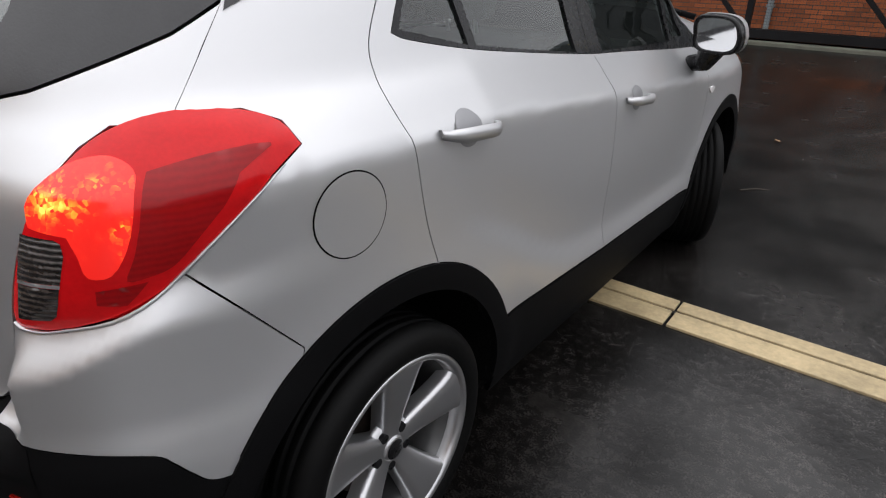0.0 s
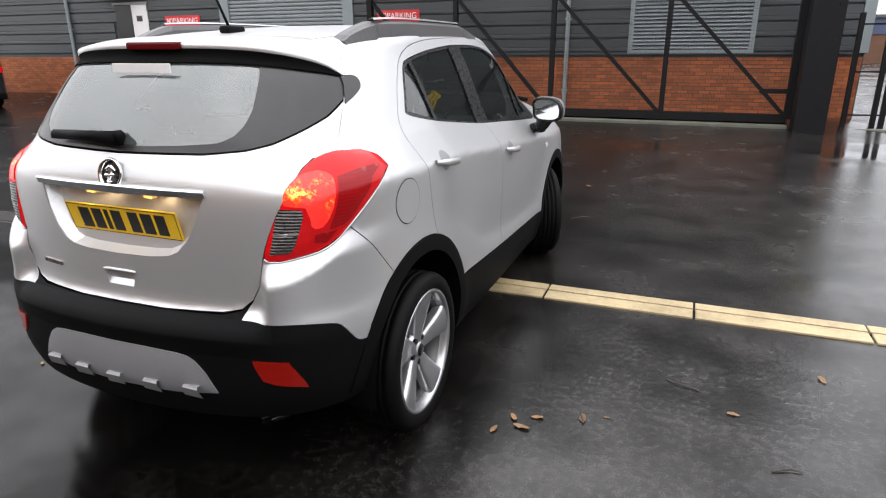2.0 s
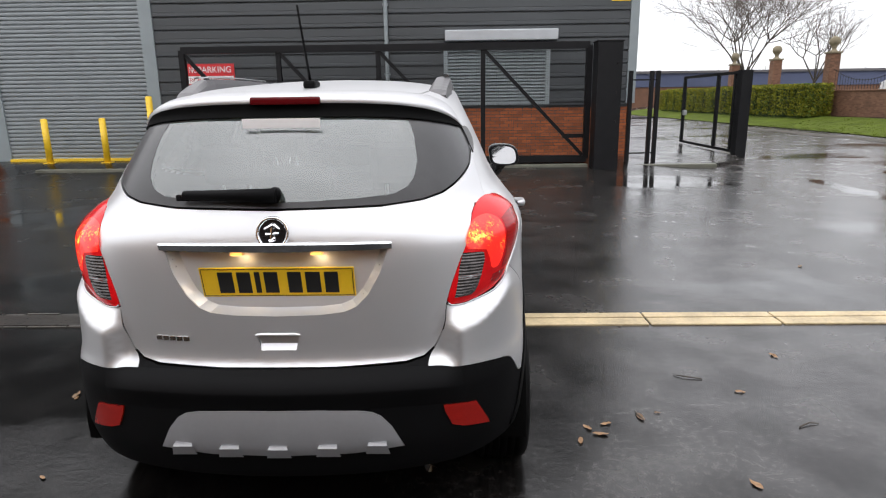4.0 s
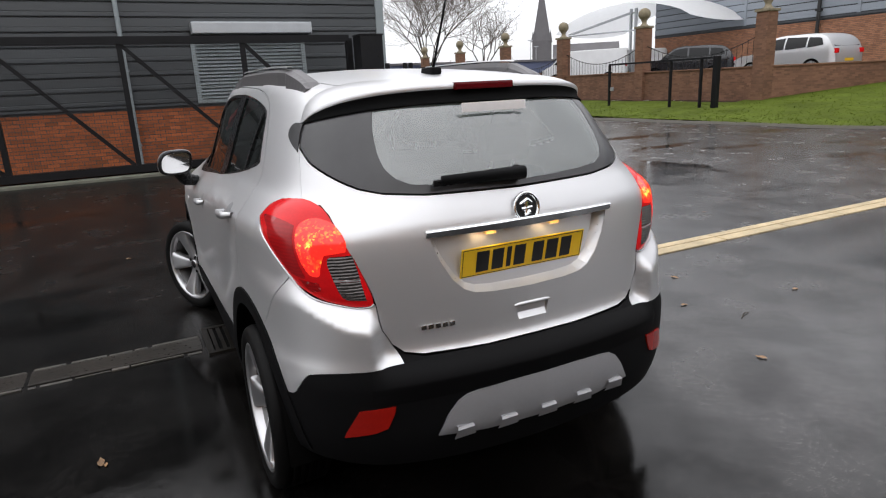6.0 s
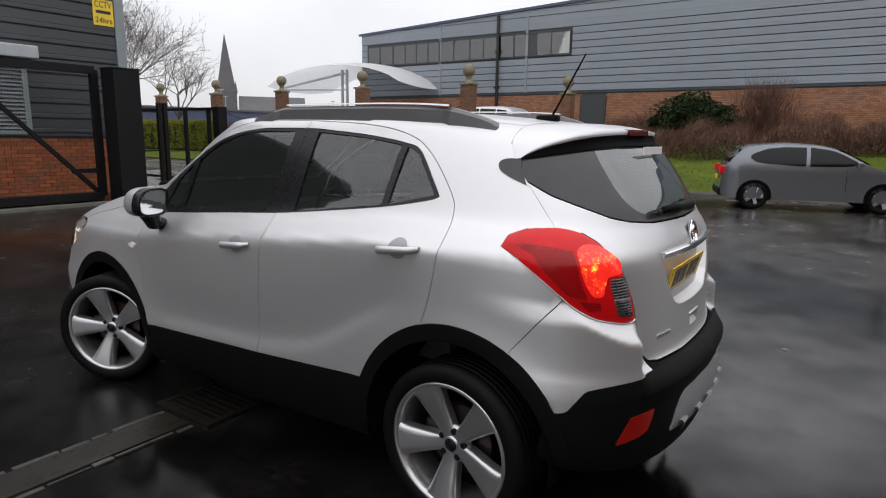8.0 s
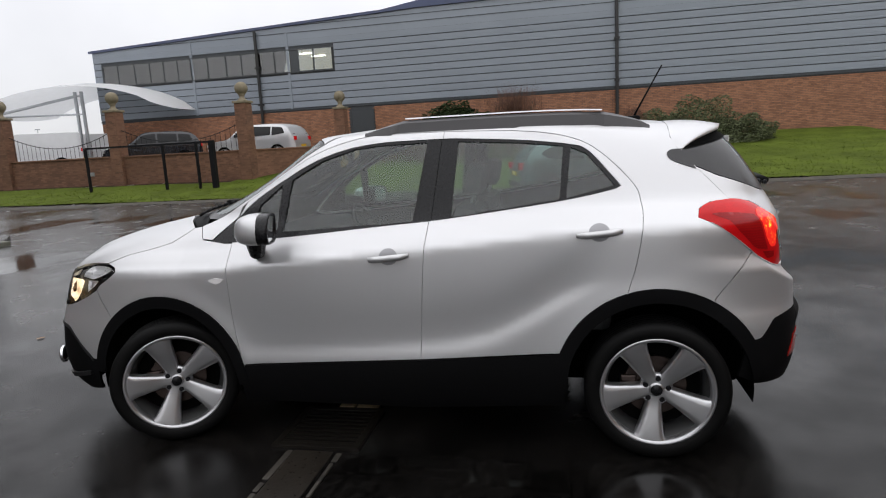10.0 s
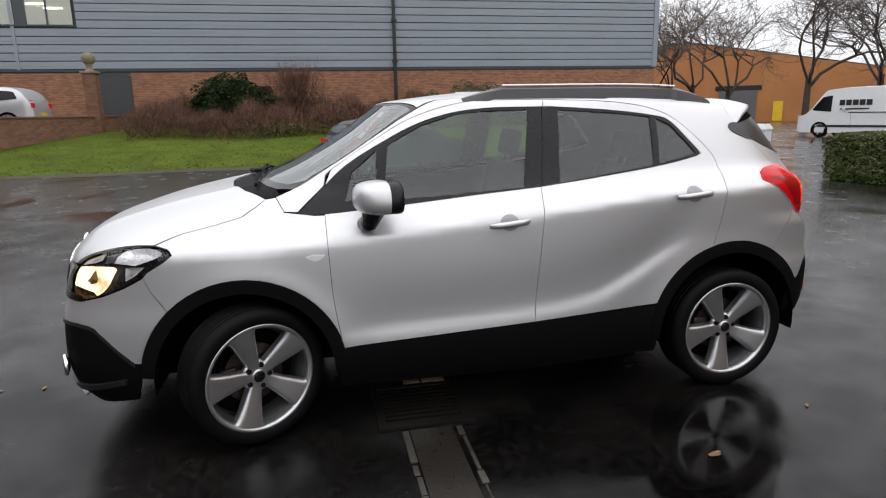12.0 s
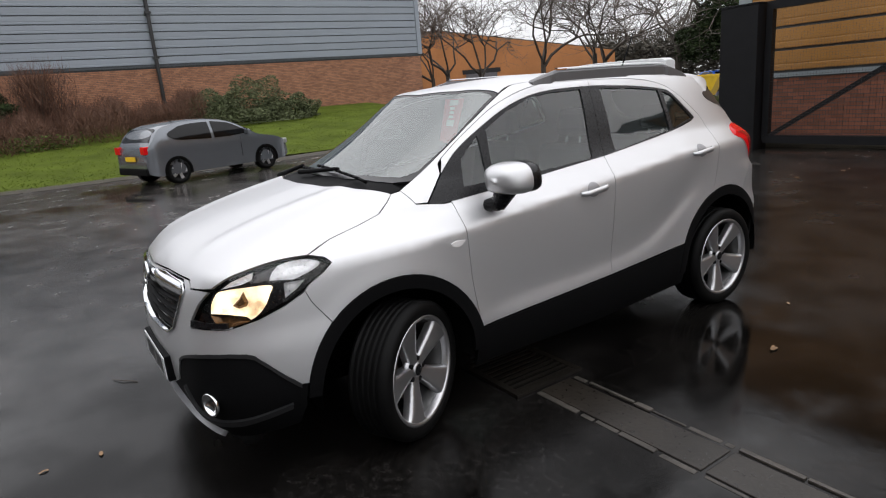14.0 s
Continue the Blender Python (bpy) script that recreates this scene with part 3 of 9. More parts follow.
wall_a = boxed("wall_north", -40, YA, -0.3, 5.0, YA + 0.35, 8.2, GROOVE)
tagged(wall_a, "dark grey boarded warehouse wall over orange brick plinth", "wall", kind="structure")
tagged(boxed("wall_north_end", 4.65, YA + 0.351, -0.3, 5.0, YA + 30, 8.2, CLAD_A), "grey end wall of the warehouse", "wall", kind="structure")
tagged(boxed("roof_north", -40.2, YA - 0.05, 8.2, 5.2, YA + 30, 8.45, TRIM_GREY), "flat grey warehouse roof edge", "roof", kind="structure")
skip_a = [(-10.95, -6.72, 0, 4.2), (0.36, 2.95, 1.46, 2.86), (-15.2, -14.0, 0, 2.35)]
cladding("wall_north", wall_a, -40, 4.86, 1.47, 8.2, 0.305, CLAD_A, face_a, skip_a)
bm = bmesh.new()
for x in (-17.05, -1.02):
    rod(bm, (x, YA - 0.10, 0.15), (x, YA - 0.10, 8.2), 0.05, seg=10)
    for h in (0.6, 2.2, 3.8, 5.4):
        box(bm, x - 0.07, YA - 0.13, h, x + 0.07, YA - 0.02, h + 0.05)
tagged(part("downpipe", bm, TRIM_GREY), "grey rainwater pipes on the warehouse wall", "downpipe", kind="structure")
for i, (x0, x1, za) in enumerate(((4.84, 5.05, 0.2), (-7.02, -6.70, 0.2), (-11.05, -10.72, 0.2))):
    tagged(boxed("trim", x0, YA - 0.075, za if i else 1.46, x1, YA + 0.01, 8.2 if i == 0 else 4.3, TRIM_GREY, bevel=0.008), "grey folded metal corner trim", "trim", kind="structure")
tagged(boxed("trim", -11.05, YA - 0.076, 4.2, -6.70, YA + 0.01, 4.5, TRIM_GREY, bevel=0.008), "grey metal shutter lintel", "trim", kind="structure")
tagged(boxed("trim", -6.7, YA - 0.07, 1.435, 4.85, YA + 0.01, 1.475, GROOVE), "dark drip flashing above brickwork", "trim", kind="structure")

# roller shutter of interlocking slats
shutter = tagged(new("door_1"), "closed grey steel roller shutter door", "shutter", kind="structure")
for i in range(40):
    z = 0.2 + i * 0.1
    prof = [(0.0, z), (0.022, z + 0.02), (0.026, z + 0.05), (0.022, z + 0.08), (0.0, z + 0.097)]
    vs = [(x, YA - 0.01 - o, h) for x in (-10.72, -7.02) for o, h in prof]
    raw("slat", vs, [(j, j + 1, 6 + j, 5 + j) for j in range(4)], SHUTTER, shutter)

# louvre panel with its hood
louvre = tagged(new("window_1"), "grey louvred ventilation panel under a hood", "louvre", kind="structure")
bm = bmesh.new()
for x0, x1, z0, z1 in ((0.36, 0.46, 1.46, 2.86), (2.85, 2.95, 1.46, 2.86), (0.46, 2.85, 2.78, 2.86), (0.46, 2.85, 1.46, 1.54)):
    box(bm, x0, YA - 0.085, z0, x1, YA, z1)
part("frame", bm, TRIM_GREY, louvre)
for i in range(16):
    z = 1.56 + i * 0.077
    raw("slat", [(0.46, YA - 0.075, z), (2.85, YA - 0.075, z), (2.85, YA - 0.02, z + 0.07), (0.46, YA - 0.02, z + 0.07), (0.46, YA - 0.075, z + 0.014), (2.85, YA - 0.075, z + 0.014)], [(0, 1, 5, 4), (4, 5, 2, 3)], TRIM_GREY, louvre)
bm = bmesh.new()
box(bm, 0.40, YA - 0.40, 2.95, 3.08, YA - 0.02, 3.20, 0.02)
part("hood", bm, STEEL, louvre)

# staff door with a red canopy
door = tagged(new("door_2"), "grey staff door with white poster beneath red canopy", "door", kind="structure")
boxed("leaf", -15.05, YA - 0.05, 0.2, -14.40, YA - 0.01, 2.9, SIGN_BLACK, door)
boxed("side_panel", -14.38, YA - 0.06, 0.2, -13.78, YA - 0.01, 2.9, SIGN_WHITE, door)
boxed("notice", -14.20, YA - 0.066, 2.42, -13.98, YA - 0.06, 2.58, SIGN_BLACK, door)
boxed("frame", -15.12, YA - 0.08, 2.9, -13.72, YA, 2.97, TRIM_GREY, door)
boxed("canopy", -15.5, YA - 0.5, 3.14, -14.0, YA - 0.02, 3.47, SIGN_RED, door, 0.02)
words("lettering", "WORKSHOP", 0.20, (-14.68, YA - 0.506, 3.30), 90, 0, 0, SIGN_WHITE, door, 1.1)


def notice(x0, x1, z0, z1):
    s = thing("no_parking_sign", "red and white no parking sign on the wall", "sign", ((x0 + x1) / 2, YA - 0.05, (z0 + z1) / 2), group="no parking signs")
    w, h = x1 - x0, z1 - z0
    boxed("board", -w / 2, -0.012, -h / 2, w / 2, 0.006, h / 2, SIGN_RED, s)
    boxed("lower_panel", -w / 2 + 0.02, -0.016, -h / 2 + 0.03, w / 2 - 0.02, -0.012, -h * 0.08, SIGN_WHITE, s)
    for text, at, wide in (("NO", -0.36, 0.17), ("PARKING", 0.09, 0.69)):
        words("lettering", text, h * 0.42, (w * at, -0.018, h * 0.21), 90, 0, 0, SIGN_WHITE, s, w * wide)
    for text, at, wide in (("for", -0.39, 0.11), ("ACCESS", -0.13, 0.32), ("REQUIRED", 0.25, 0.39)):
        words("small_lettering", text, h * 0.22, (w * at, -0.020, -h * 0.26), 90, 0, 0, SIGN_RED, s, w * wide)


notice(-5.98, -4.80, 2.03, 2.53)
notice(-13.09, -11.79, 2.03, 2.55)
cctv = thing("cctv_sign", "yellow camera warning sign high on the wall", "sign", (4.60, YA - 0.05, 4.10))
boxed("board", -0.22, -0.012, -0.27, 0.22, 0.006, 0.27, SIGN_YELLOW, cctv)
words("lettering", "CCTV", 0.19, (0, -0.016, 0.165), 90, 0, 0, SIGN_BLACK, cctv, 0.36)
boxed("bar", -0.16, -0.016, -0.02, 0.16, -0.012, 0.045, SIGN_BLACK, cctv)
words("hours_lettering", "24hrs", 0.17, (0, -0.016, -0.165), 90, 0, 0, SIGN_BLACK, cctv, 0.36)

# yellow guard posts before the shutter
for i, (x, y, h) in enumerate(((-6.72, 12.42, 1.55), (-7.92, 12.42, 1.05), (-9.35, 12.42, 1.05))):
    post = thing("guard_post", "tall yellow steel guard post beside the shutter" if i == 0 else "short yellow steel guard post before the shutter", "bollard", (x, y, 0.2), group="guard posts")
    bm = bmesh.new()
    rod(bm, (0, 0, -0.02), (0, 0, h), 0.075, seg=16)
    bmesh.ops.create_uvsphere(bm, u_segments=16, v_segments=6, radius=0.075, matrix=Matrix.Translation((0, 0, h)) @ Matrix.Diagonal((1, 1, 0.35, 1)))
    part("tube", bm, YELLOW, post, smooth=True)
    boxed("base_plate", -0.11, -0.11, -0.01, 0.11, 0.11, 0.015, YELLOW, post)
tagged(boxed("trim", -10.7, YA - 0.16, 0.2, -7.05, YA - 0.04, 0.26, YELLOW), "yellow painted sill below the shutter", "trim", kind="structure")

# kerbed strip under the sliding gate
tagged(boxed("kerb", -9.0, 11.30, -0.05, 3.6, 11.50, 0.15, KERB, bevel=0.02), "low mossy concrete kerb below the gate", "kerb", kind="structure")


# ---- sliding gates ----
def gate_frame(name, label, x0, x1, y, z0, z1, posts, right_brace, diag_up=False):
    g = thing(name, label, "gate", (0, 0, 0))
    for k, x in enumerate(posts):
        bm = bmesh.new()
        bar(bm, (x, y, z0), (x, y, z1), 0.13 if k in (0, len(posts) - 1) else 0.10)
        part("upright", bm, BLACK_PAINT, g)
    for z, w in ((z1, 0.15), (z0, 0.15)):
        bm = bmesh.new()
        bar(bm, (x0, y, z), (x1, y, z), w)
        part("rail", bm, BLACK_PAINT, g)
    for a, b in zip(posts, posts[1:]):
        bm = bmesh.new()
        if diag_up:
            bar(bm, (a, y, z1 - 0.05), (b, y, z0 + 0.05), 0.075)
        else:
            bar(bm, (a, y, z1 - 0.05), (b - 0.05, y, z0 + 0.05), 0.075)
        part("brace", bm, BLACK_PAINT, g)
    if right_brace:
        bm = bmesh.new()
        bar(bm, (posts[-1] - 0.55, y, z0 + 0.52), (posts[-1], y, z0 + 0.52), 0.09)
        part("stub_rail", bm, BLACK_PAINT, g)
    vs, fs = [], []
    yy = y + 0.06
    n = int((x1 - x0) / 0.05)
    for i in range(n + 1):
        x = x0 + i * (x1 - x0) / n
        k = len(vs)
        vs += [(x - 0.0016, yy, z0), (x + 0.0016, yy, z0), (x + 0.0016, yy, z1), (x - 0.0016, yy, z1), (x, yy + 0.003, z0), (x, yy + 0.003, z1)]
        fs += [(k, k + 1, k + 2, k + 3), (k + 1, k + 4, k + 5, k + 2), (k + 4, k, k + 3, k + 5)]
    n = int((z1 - z0) / 0.05)
    for i in range(n + 1):
        z = z0 + i * (z1 - z0) / n
        k = len(vs)
        vs += [(x0, yy, z - 0.0016), (x1, yy, z - 0.0016), (x1, yy, z + 0.0016), (x0, yy, z + 0.0016), (x0, yy + 0.003, z), (x1, yy + 0.003, z)]
        fs += [(k, k + 1, k + 2, k + 3), (k, k + 4, k + 5, k + 1), (k + 3, k + 2, k + 5, k + 4)]
    tagged(raw("weldmesh", vs, fs, MESH_WIRE, g), kind="stuff")
    return g


gate_a = gate_frame("sliding_gate", "black steel sliding gate with diagonal braces and mesh", -5.5, 3.62, 11.72, 0.24, 2.74, (-5.5, -3.33, -1.09, 1.26, 3.62), True)
bm = bmesh.new()
box(bm, -5.62, 11.40, 1.28, -5.2, 11.64, 1.52, 0.02)
part("control_box", bm, SIGN_BLACK, gate_a)
bm = bmesh.new()
box(bm, -5.58, 11.50, 0.15, -5.25, 11.65, 1.28, 0.01)
part("control_pedestal", bm, BLACK_PAINT, gate_a)


def gate_post(x0, x1, y0, y1, h):
    p = thing("gate_post", "massive black steel gate post on the tarmac", "gate post", ((x0 + x1) / 2, (y0 + y1) / 2, 0), group="gate posts")
    w, d = (x1 - x0) / 2, (y1 - y0) / 2
    boxed("box_column", -w, -d, 0, w, d, h - 0.03, BLACK_PAINT, p, 0.012)
    boxed("cap", -w - 0.015, -d - 0.015, h - 0.03, w + 0.015, d + 0.015, h, BLACK_PAINT, p, 0.006)
    for k in range(4):
        bm = bmesh.new()
        z = 0.5 + k * 0.6
        bmesh.ops.create_uvsphere(bm, u_segments=8, v_segments=6, radius=0.018, matrix=Matrix.Translation((w * 0.6, -d, z)))
        part("bolt", bm, IRON, p)
    return p


gate_post(3.66, 4.19, 11.02, 11.50, 2.78)
gate_post(3.46, 4.22, -8.5, -8.02, 2.78)
gate_frame("sliding_gate", "black steel sliding gate before the ochre building", -9.0, 3.40, -8.3, 0.20, 2.70, (-9.0, -6.2, -3.4, -0.6, 3.36), False)

# small fence and kerbed island beside the warehouse corner
tagged(boxed("kerb", 4.3, 11.55, -0.05, 6.6, 11.75, 0.10, KERB, bevel=0.02), "damp concrete kerb of a small island", "kerb", kind="structure")
iv = [(4.25, 11.75, 0.085), (6.6, 11.75, 0.085), (7.5, 12.5, 0.085), (7.95, 13.6, 0.085), (8.1, 19, 0.085), (5.05, 19, 0.085), (5.05, 13.0, 0.085), (4.25, 13.0, 0.085)]
tagged(raw("pavement", iv + [(x, y, 0) for x, y, z in iv], [tuple(range(8))] + [(i, i + 8, (i + 1) % 8 + 8, (i + 1) % 8) for i in range(8)], TARMAC), "damp dark tarmac island by the warehouse corner", "pavement", kind="structure")
fence = thing("corner_fence", "short run of black steel fence posts and rails", "fence", (0, 0, 0.08))
for x, y in ((4.62, 11.9), (5.12, 11.98), (5.27, 12.0)):
    bm = bmesh.new()
    bar(bm, (x, y, 0), (x, y, 2.1), 0.085)
    part("post", bm, BLACK_PAINT, fence)
for z in (0.25, 1.05, 1.9):
    bm = bmesh.new()
    bar(bm, (4.62, 11.9, z), (5.27, 12.0, z), 0.03)
    part("rail", bm, BLACK_PAINT, fence)


def swing_leaf(label, hinge, far, h, heavy):
    g = thing("swing_gate", label, "gate", (0, 0, 0), group="swing gates")
    hx, hy = hinge
    fx, fy = far
    n = 3

    def at(f, z):
        return (hx + (fx - hx) * f, hy + (fy - hy) * f, z)
    bm = bmesh.new()
    d = Vector((fx - hx, fy - hy, 0)).normalized()
    box(bm, -heavy / 2, -heavy / 2, 0, heavy / 2, heavy / 2, h + 0.05, 0.01, Matrix.Translation((hx, hy, 0)))
    part("hinge_post", bm, BLACK_PAINT, g)
    for f in (0.12, 0.38, 1.0):
        bm = bmesh.new()
        bar(bm, at(f, 0.12), at(f, h), 0.09)
        part("upright", bm, BLACK_PAINT, g)
    for z in (0.14, h):
        bm = bmesh.new()
        bar(bm, at(0.03, z), at(1, z), 0.075)
        part("rail", bm, BLACK_PAINT, g)
    bm = bmesh.new()
    box(bm, -0.06, -0.06, 1.0, 0.06, 0.06, 1.16, 0.01, Matrix.Translation(at(0.97, 0)))
    part("lock_box", bm, STEEL, g)
    vs, fs = [], []
    ln = math.hypot(fx - hx, fy - hy)
    for i in range(int(ln / 0.10)):
        p, q = at(i * 0.10 / ln, 0.15), at(i * 0.10 / ln, h)
        k = len(vs)
        vs += [(p[0] - 0.002, p[1] - 0.002, p[2]), (p[0] + 0.002, p[1] + 0.002, p[2]), (q[0] + 0.002, q[1] + 0.002, q[2]), (q[0] - 0.002, q[1] - 0.002, q[2])]
        fs.append((k, k + 1, k + 2, k + 3))
    tagged(raw("mesh_wires", vs, fs, MESH_WIRE, g), kind="stuff")
    return g


swing_leaf("open black swing gate with a heavy hinge post", (8.15, 14.02), (8.28, 18.6), 2.2, 0.28)
swing_leaf("open black swing gate standing at the lawn", (18.9, 14.35), (18.9, 20.2), 2.15, 0.2)

# ---- the ochre building behind ----
YB = -10.0
wall_b = boxed("wall_south", -30, YB - 0.35, -0.2, 4.9, YB, 6.6, GROOVE)
tagged(wall_b, "ochre boarded wall over dark red-brown brick plinth", "wall", kind="structure")
tagged(boxed("wall_south_end", 4.55, YB - 24, -0.2, 4.9, YB - 0.351, 6.6, TRIM_GREY), "grey end wall of the ochre building", "wall", kind="structure")
tagged(boxed("roof_south", -30.2, YB - 24, 6.6, 5.1, YB + 0.1, 6.8, TRIM_GREY), "flat grey roof edge", "roof", kind="structure")


def face_b(s, o, h):
    return (-s, YB + o, h)


cladding("wall_south", wall_b, -4.7, 30, 1.42, 6.6, 0.46, CLAD_B, face_b)
tagged(boxed("trim", -30, YB, 1.33, 4.9, YB + 0.06, 1.42, TRIM_GREY), "grey metal sill above the brickwork", "trim", kind="structure")
tagged(boxed("trim", 4.7, YB - 0.05, 0, 5.0, YB + 0.07, 6.6, TRIM_GREY, bevel=0.01), "pale grey corner trim", "trim", kind="structure")
tagged(boxed("verge", -9, -9.9, -0.02, 3.6, -8.62, 0.10, EARTH, bevel=0.03), "mossy earth verge with fallen leaves below the gate", "verge", kind="structure")

# ---- the long hall beyond the lawn ----
XH = 29.18


def face_h(s, o, h):
    return (XH - o, s, h)


wall_h = boxed("wall_east", XH, -16.85, 0, XH + 0.35, 27.7, 7.80, GROOVE)
tagged(wall_h, "pale grey boarded hall wall over buff brick", "wall", kind="structure")
tagged(boxed("wall_east_end", XH + 0.351, -16.85, 0, XH + 30, -16.5, 7.80, BRICK_H), "end wall of the long hall", "wall", kind="structure")
tagged(boxed("wall_east_far_end", XH + 0.351, 27.35, 0, XH + 30, 27.7, 7.80, CLAD_H), "far end wall of the long hall", "wall", kind="structure")
rf = [(XH - 0.12, -17.0, 8.85), (XH - 0.12, 8.0, 8.64), (XH - 0.12, 27.9, 7.86), (XH + 15, 27.9, 10.0), (XH + 15, 8, 10.6), (XH + 15, -17, 10.6)]
tagged(raw("roof_east", rf + [(x, y, z + 0.14) for x, y, z in rf], [(0, 1, 4, 5), (1, 2, 3, 4), (6, 11, 10, 7), (7, 10, 9, 8), (0, 6, 7, 1), (1, 7, 8, 2)], BLUE_WALL), "shallow hall roof with a dark blue fascia", "roof", kind="structure")
uw = [(XH - 0.035, -16.7, 7.61), (XH - 0.035, 27.7, 7.61), (XH - 0.035, 27.7, 7.86), (XH - 0.035, 8.0, 8.62), (XH - 0.035, -16.7, 8.83)]
tagged(raw("parapet", uw + [(x + 0.3, y, z) for x, y, z in uw], [(0, 4, 3, 2, 1), (5, 6, 7, 8, 9), (0, 5, 9, 4), (4, 9, 8, 3), (3, 8, 7, 2)], CLAD_H), "pale grey parapet below the sloping roof edge", "parapet", kind="structure")
for z, y1 in ((7.97, 25.2), (8.33, 15.8)):
    tagged(boxed("trim", XH - 0.05, -16.7, z, XH - 0.036, y1, z + 0.035, GROOVE), "dark joint between the upper boards", "trim", kind="structure")
up = [(XH + 1.2, 15.0, 8.3), (XH + 1.2, 4.0, 9.9), (XH + 1.2, -17.0, 9.9), (XH + 14, -17.0, 10.9), (XH + 14, 4.0, 10.9), (XH + 14, 15.0, 9.0)]
tagged(raw("roof_upper", up + [(x, y, 8.0) for x, y, z in up], [(0, 1, 4, 5), (1, 2, 3, 4), (0, 6, 7, 1), (1, 7, 8, 2)], BLUE_WALL), "raised dark blue rear roof of the hall", "roof", kind="structure")
cladding("wall_east", wall_h, -16.7, 27.7, 3.93, 7.61, 0.368, CLAD_H, face_h, [(12.7, 27.2, 5.80, 7.12)])
tagged(boxed("trim", XH - 0.06, -16.86, 3.84, XH + 0.01, 27.7, 3.93, GROOVE), "dark drip flashing along the hall", "trim", kind="structure")
tagged(boxed("trim", XH - 0.10, -16.95, 3.9, XH + 0.02, -16.68, 8.8, CLAD_H, bevel=0.01), "pale corner trim of the hall", "trim", kind="structure")
for y in (15.4, 21.3):
    tagged(boxed("trim", XH - 0.075, y - 0.07, 3.93, XH + 0.01, y + 0.07, 8.0, CLAD_H, bevel=0.01), "pale vertical joint trim", "trim", kind="structure")
bm = bmesh.new()
for y, z in ((-2.12, 1.7), (17.2, 1.5)):
    rod(bm, (XH - 0.16, y, z), (XH - 0.16, y, 8.6 if y < 0 else 8.2), 0.085, seg=10)
    for h in (2.0, 4.2, 6.2):
        box(bm, XH - 0.28, y - 0.13, h, XH - 0.01, y + 0.13, h + 0.10)
tagged(part("downpipe", bm, SIGN_BLACK), "black rainwater pipes on the hall", "downpipe", kind="structure")
hd = tagged(new("door_3"), "plain grey steel side door of the hall", "door", kind="structure")
boxed("leaf", XH - 0.06, 10.75, 1.2, XH - 0.015, 11.95, 3.6, CLAD_A, hd)
boxed("frame", XH - 0.08, 10.65, 1.2, XH - 0.02, 10.75, 3.66, CLAD_A, hd)
boxed("frame", XH - 0.08, 11.95, 1.2, XH - 0.02, 12.05, 3.66, CLAD_A, hd)

# office windows: panes before room backs, some glowing in place of lamplit walls
band = tagged(new("window_2"), "long office window band with lit ceiling lights", "window", kind="structure")
cells = [27.1, 26.1, 25.0, 24.0, 23.1, 22.2, 21.35, 20.3, 19.15, 18.2, 17.3, 16.2, 15.25, 14.8, 13.9, 12.8]
boxed("backing", XH - 0.03, 12.75, 5.80, XH - 0.012, 27.2, 7.12, SIGN_BLACK, band)
# unlit backs vary in grey to imitate uneven sky reflection in the panes
sheen_pick = random.Random(8)
for a, b in zip(cells, cells[1:]):
    lit = a < 17.4
    if abs(a - b) < 0.5:
        boxed("mullion_panel", XH - 0.07, b, 5.90, XH - 0.03, a, 7.04, CLAD_A, band)
        continue
    boxed("room_back", XH - 0.034, b + 0.05, 5.95, XH - 0.030, a - 0.05, 7.04, ROOM_BACK_GLOW if lit else ROOM_WALL if a < 20 else sheen_pick.choice((CABIN, SHUTTER, SHUTTER)), band)
    boxed("pane", XH - 0.060, b + 0.04, 5.93, XH - 0.054, a - 0.04, 7.06, HALL_GLASS, band).visible_shadow = False
    bm = bmesh.new()
    box(bm, XH - 0.075, a - 0.04, 5.91, XH - 0.032, a + 0.04, 7.08)
    part("mullion", bm, CLAD_A, band)
for z in (5.86, 7.06):
    boxed("frame", XH - 0.08, 12.7, z, XH - 0.03, 27.2, z + 0.06, CLAD_A, band)
for y, z in ((17.0, 6.90), (16.3, 6.86), (14.3, 6.80), (13.6, 6.62)):
    boxed("strip_light", XH - 0.05, y - 0.40, z, XH - 0.036, y + 0.40, z + 0.08, ROOM_GLOW, band)


# ---- the silver car: a master surface, from which every panel is cut ----
from mathutils.bvhtree import BVHTree
from mathutils.geometry import delaunay_2d_cdt


def smooth_table(keys, values, at):
    """Monotone cubic through (keys, values)."""
    x, y = np.array(keys, float), np.array(values, float)
    h = np.diff(x)
    d = np.diff(y) / h
    m = np.zeros(len(x))
    for i in range(1, len(x) - 1):
        if d[i - 1] * d[i] > 0:
            w1, w2 = 2 * h[i] + h[i - 1], h[i] + 2 * h[i - 1]
            m[i] = (w1 + w2) / (w1 / d[i - 1] + w2 / d[i])
    m[0], m[-1] = d[0], d[-1]
    at = np.clip(np.array(at, float), x[0], x[-1])
    k = np.clip(np.searchsorted(x, at) - 1, 0, len(x) - 2)
    t = (at - x[k]) / h[k]
    return (1 + 2 * t) * (1 - t) ** 2 * y[k] + t * (1 - t) ** 2 * h[k] * m[k] + t * t * (3 - 2 * t) * y[k + 1] + t * t * (t - 1) * h[k] * m[k + 1]


def step_between(v, a, b):
    t = np.clip((np.asarray(v, float) - a) / (b - a), 0, 1)
    return t * t * (3 - 2 * t)


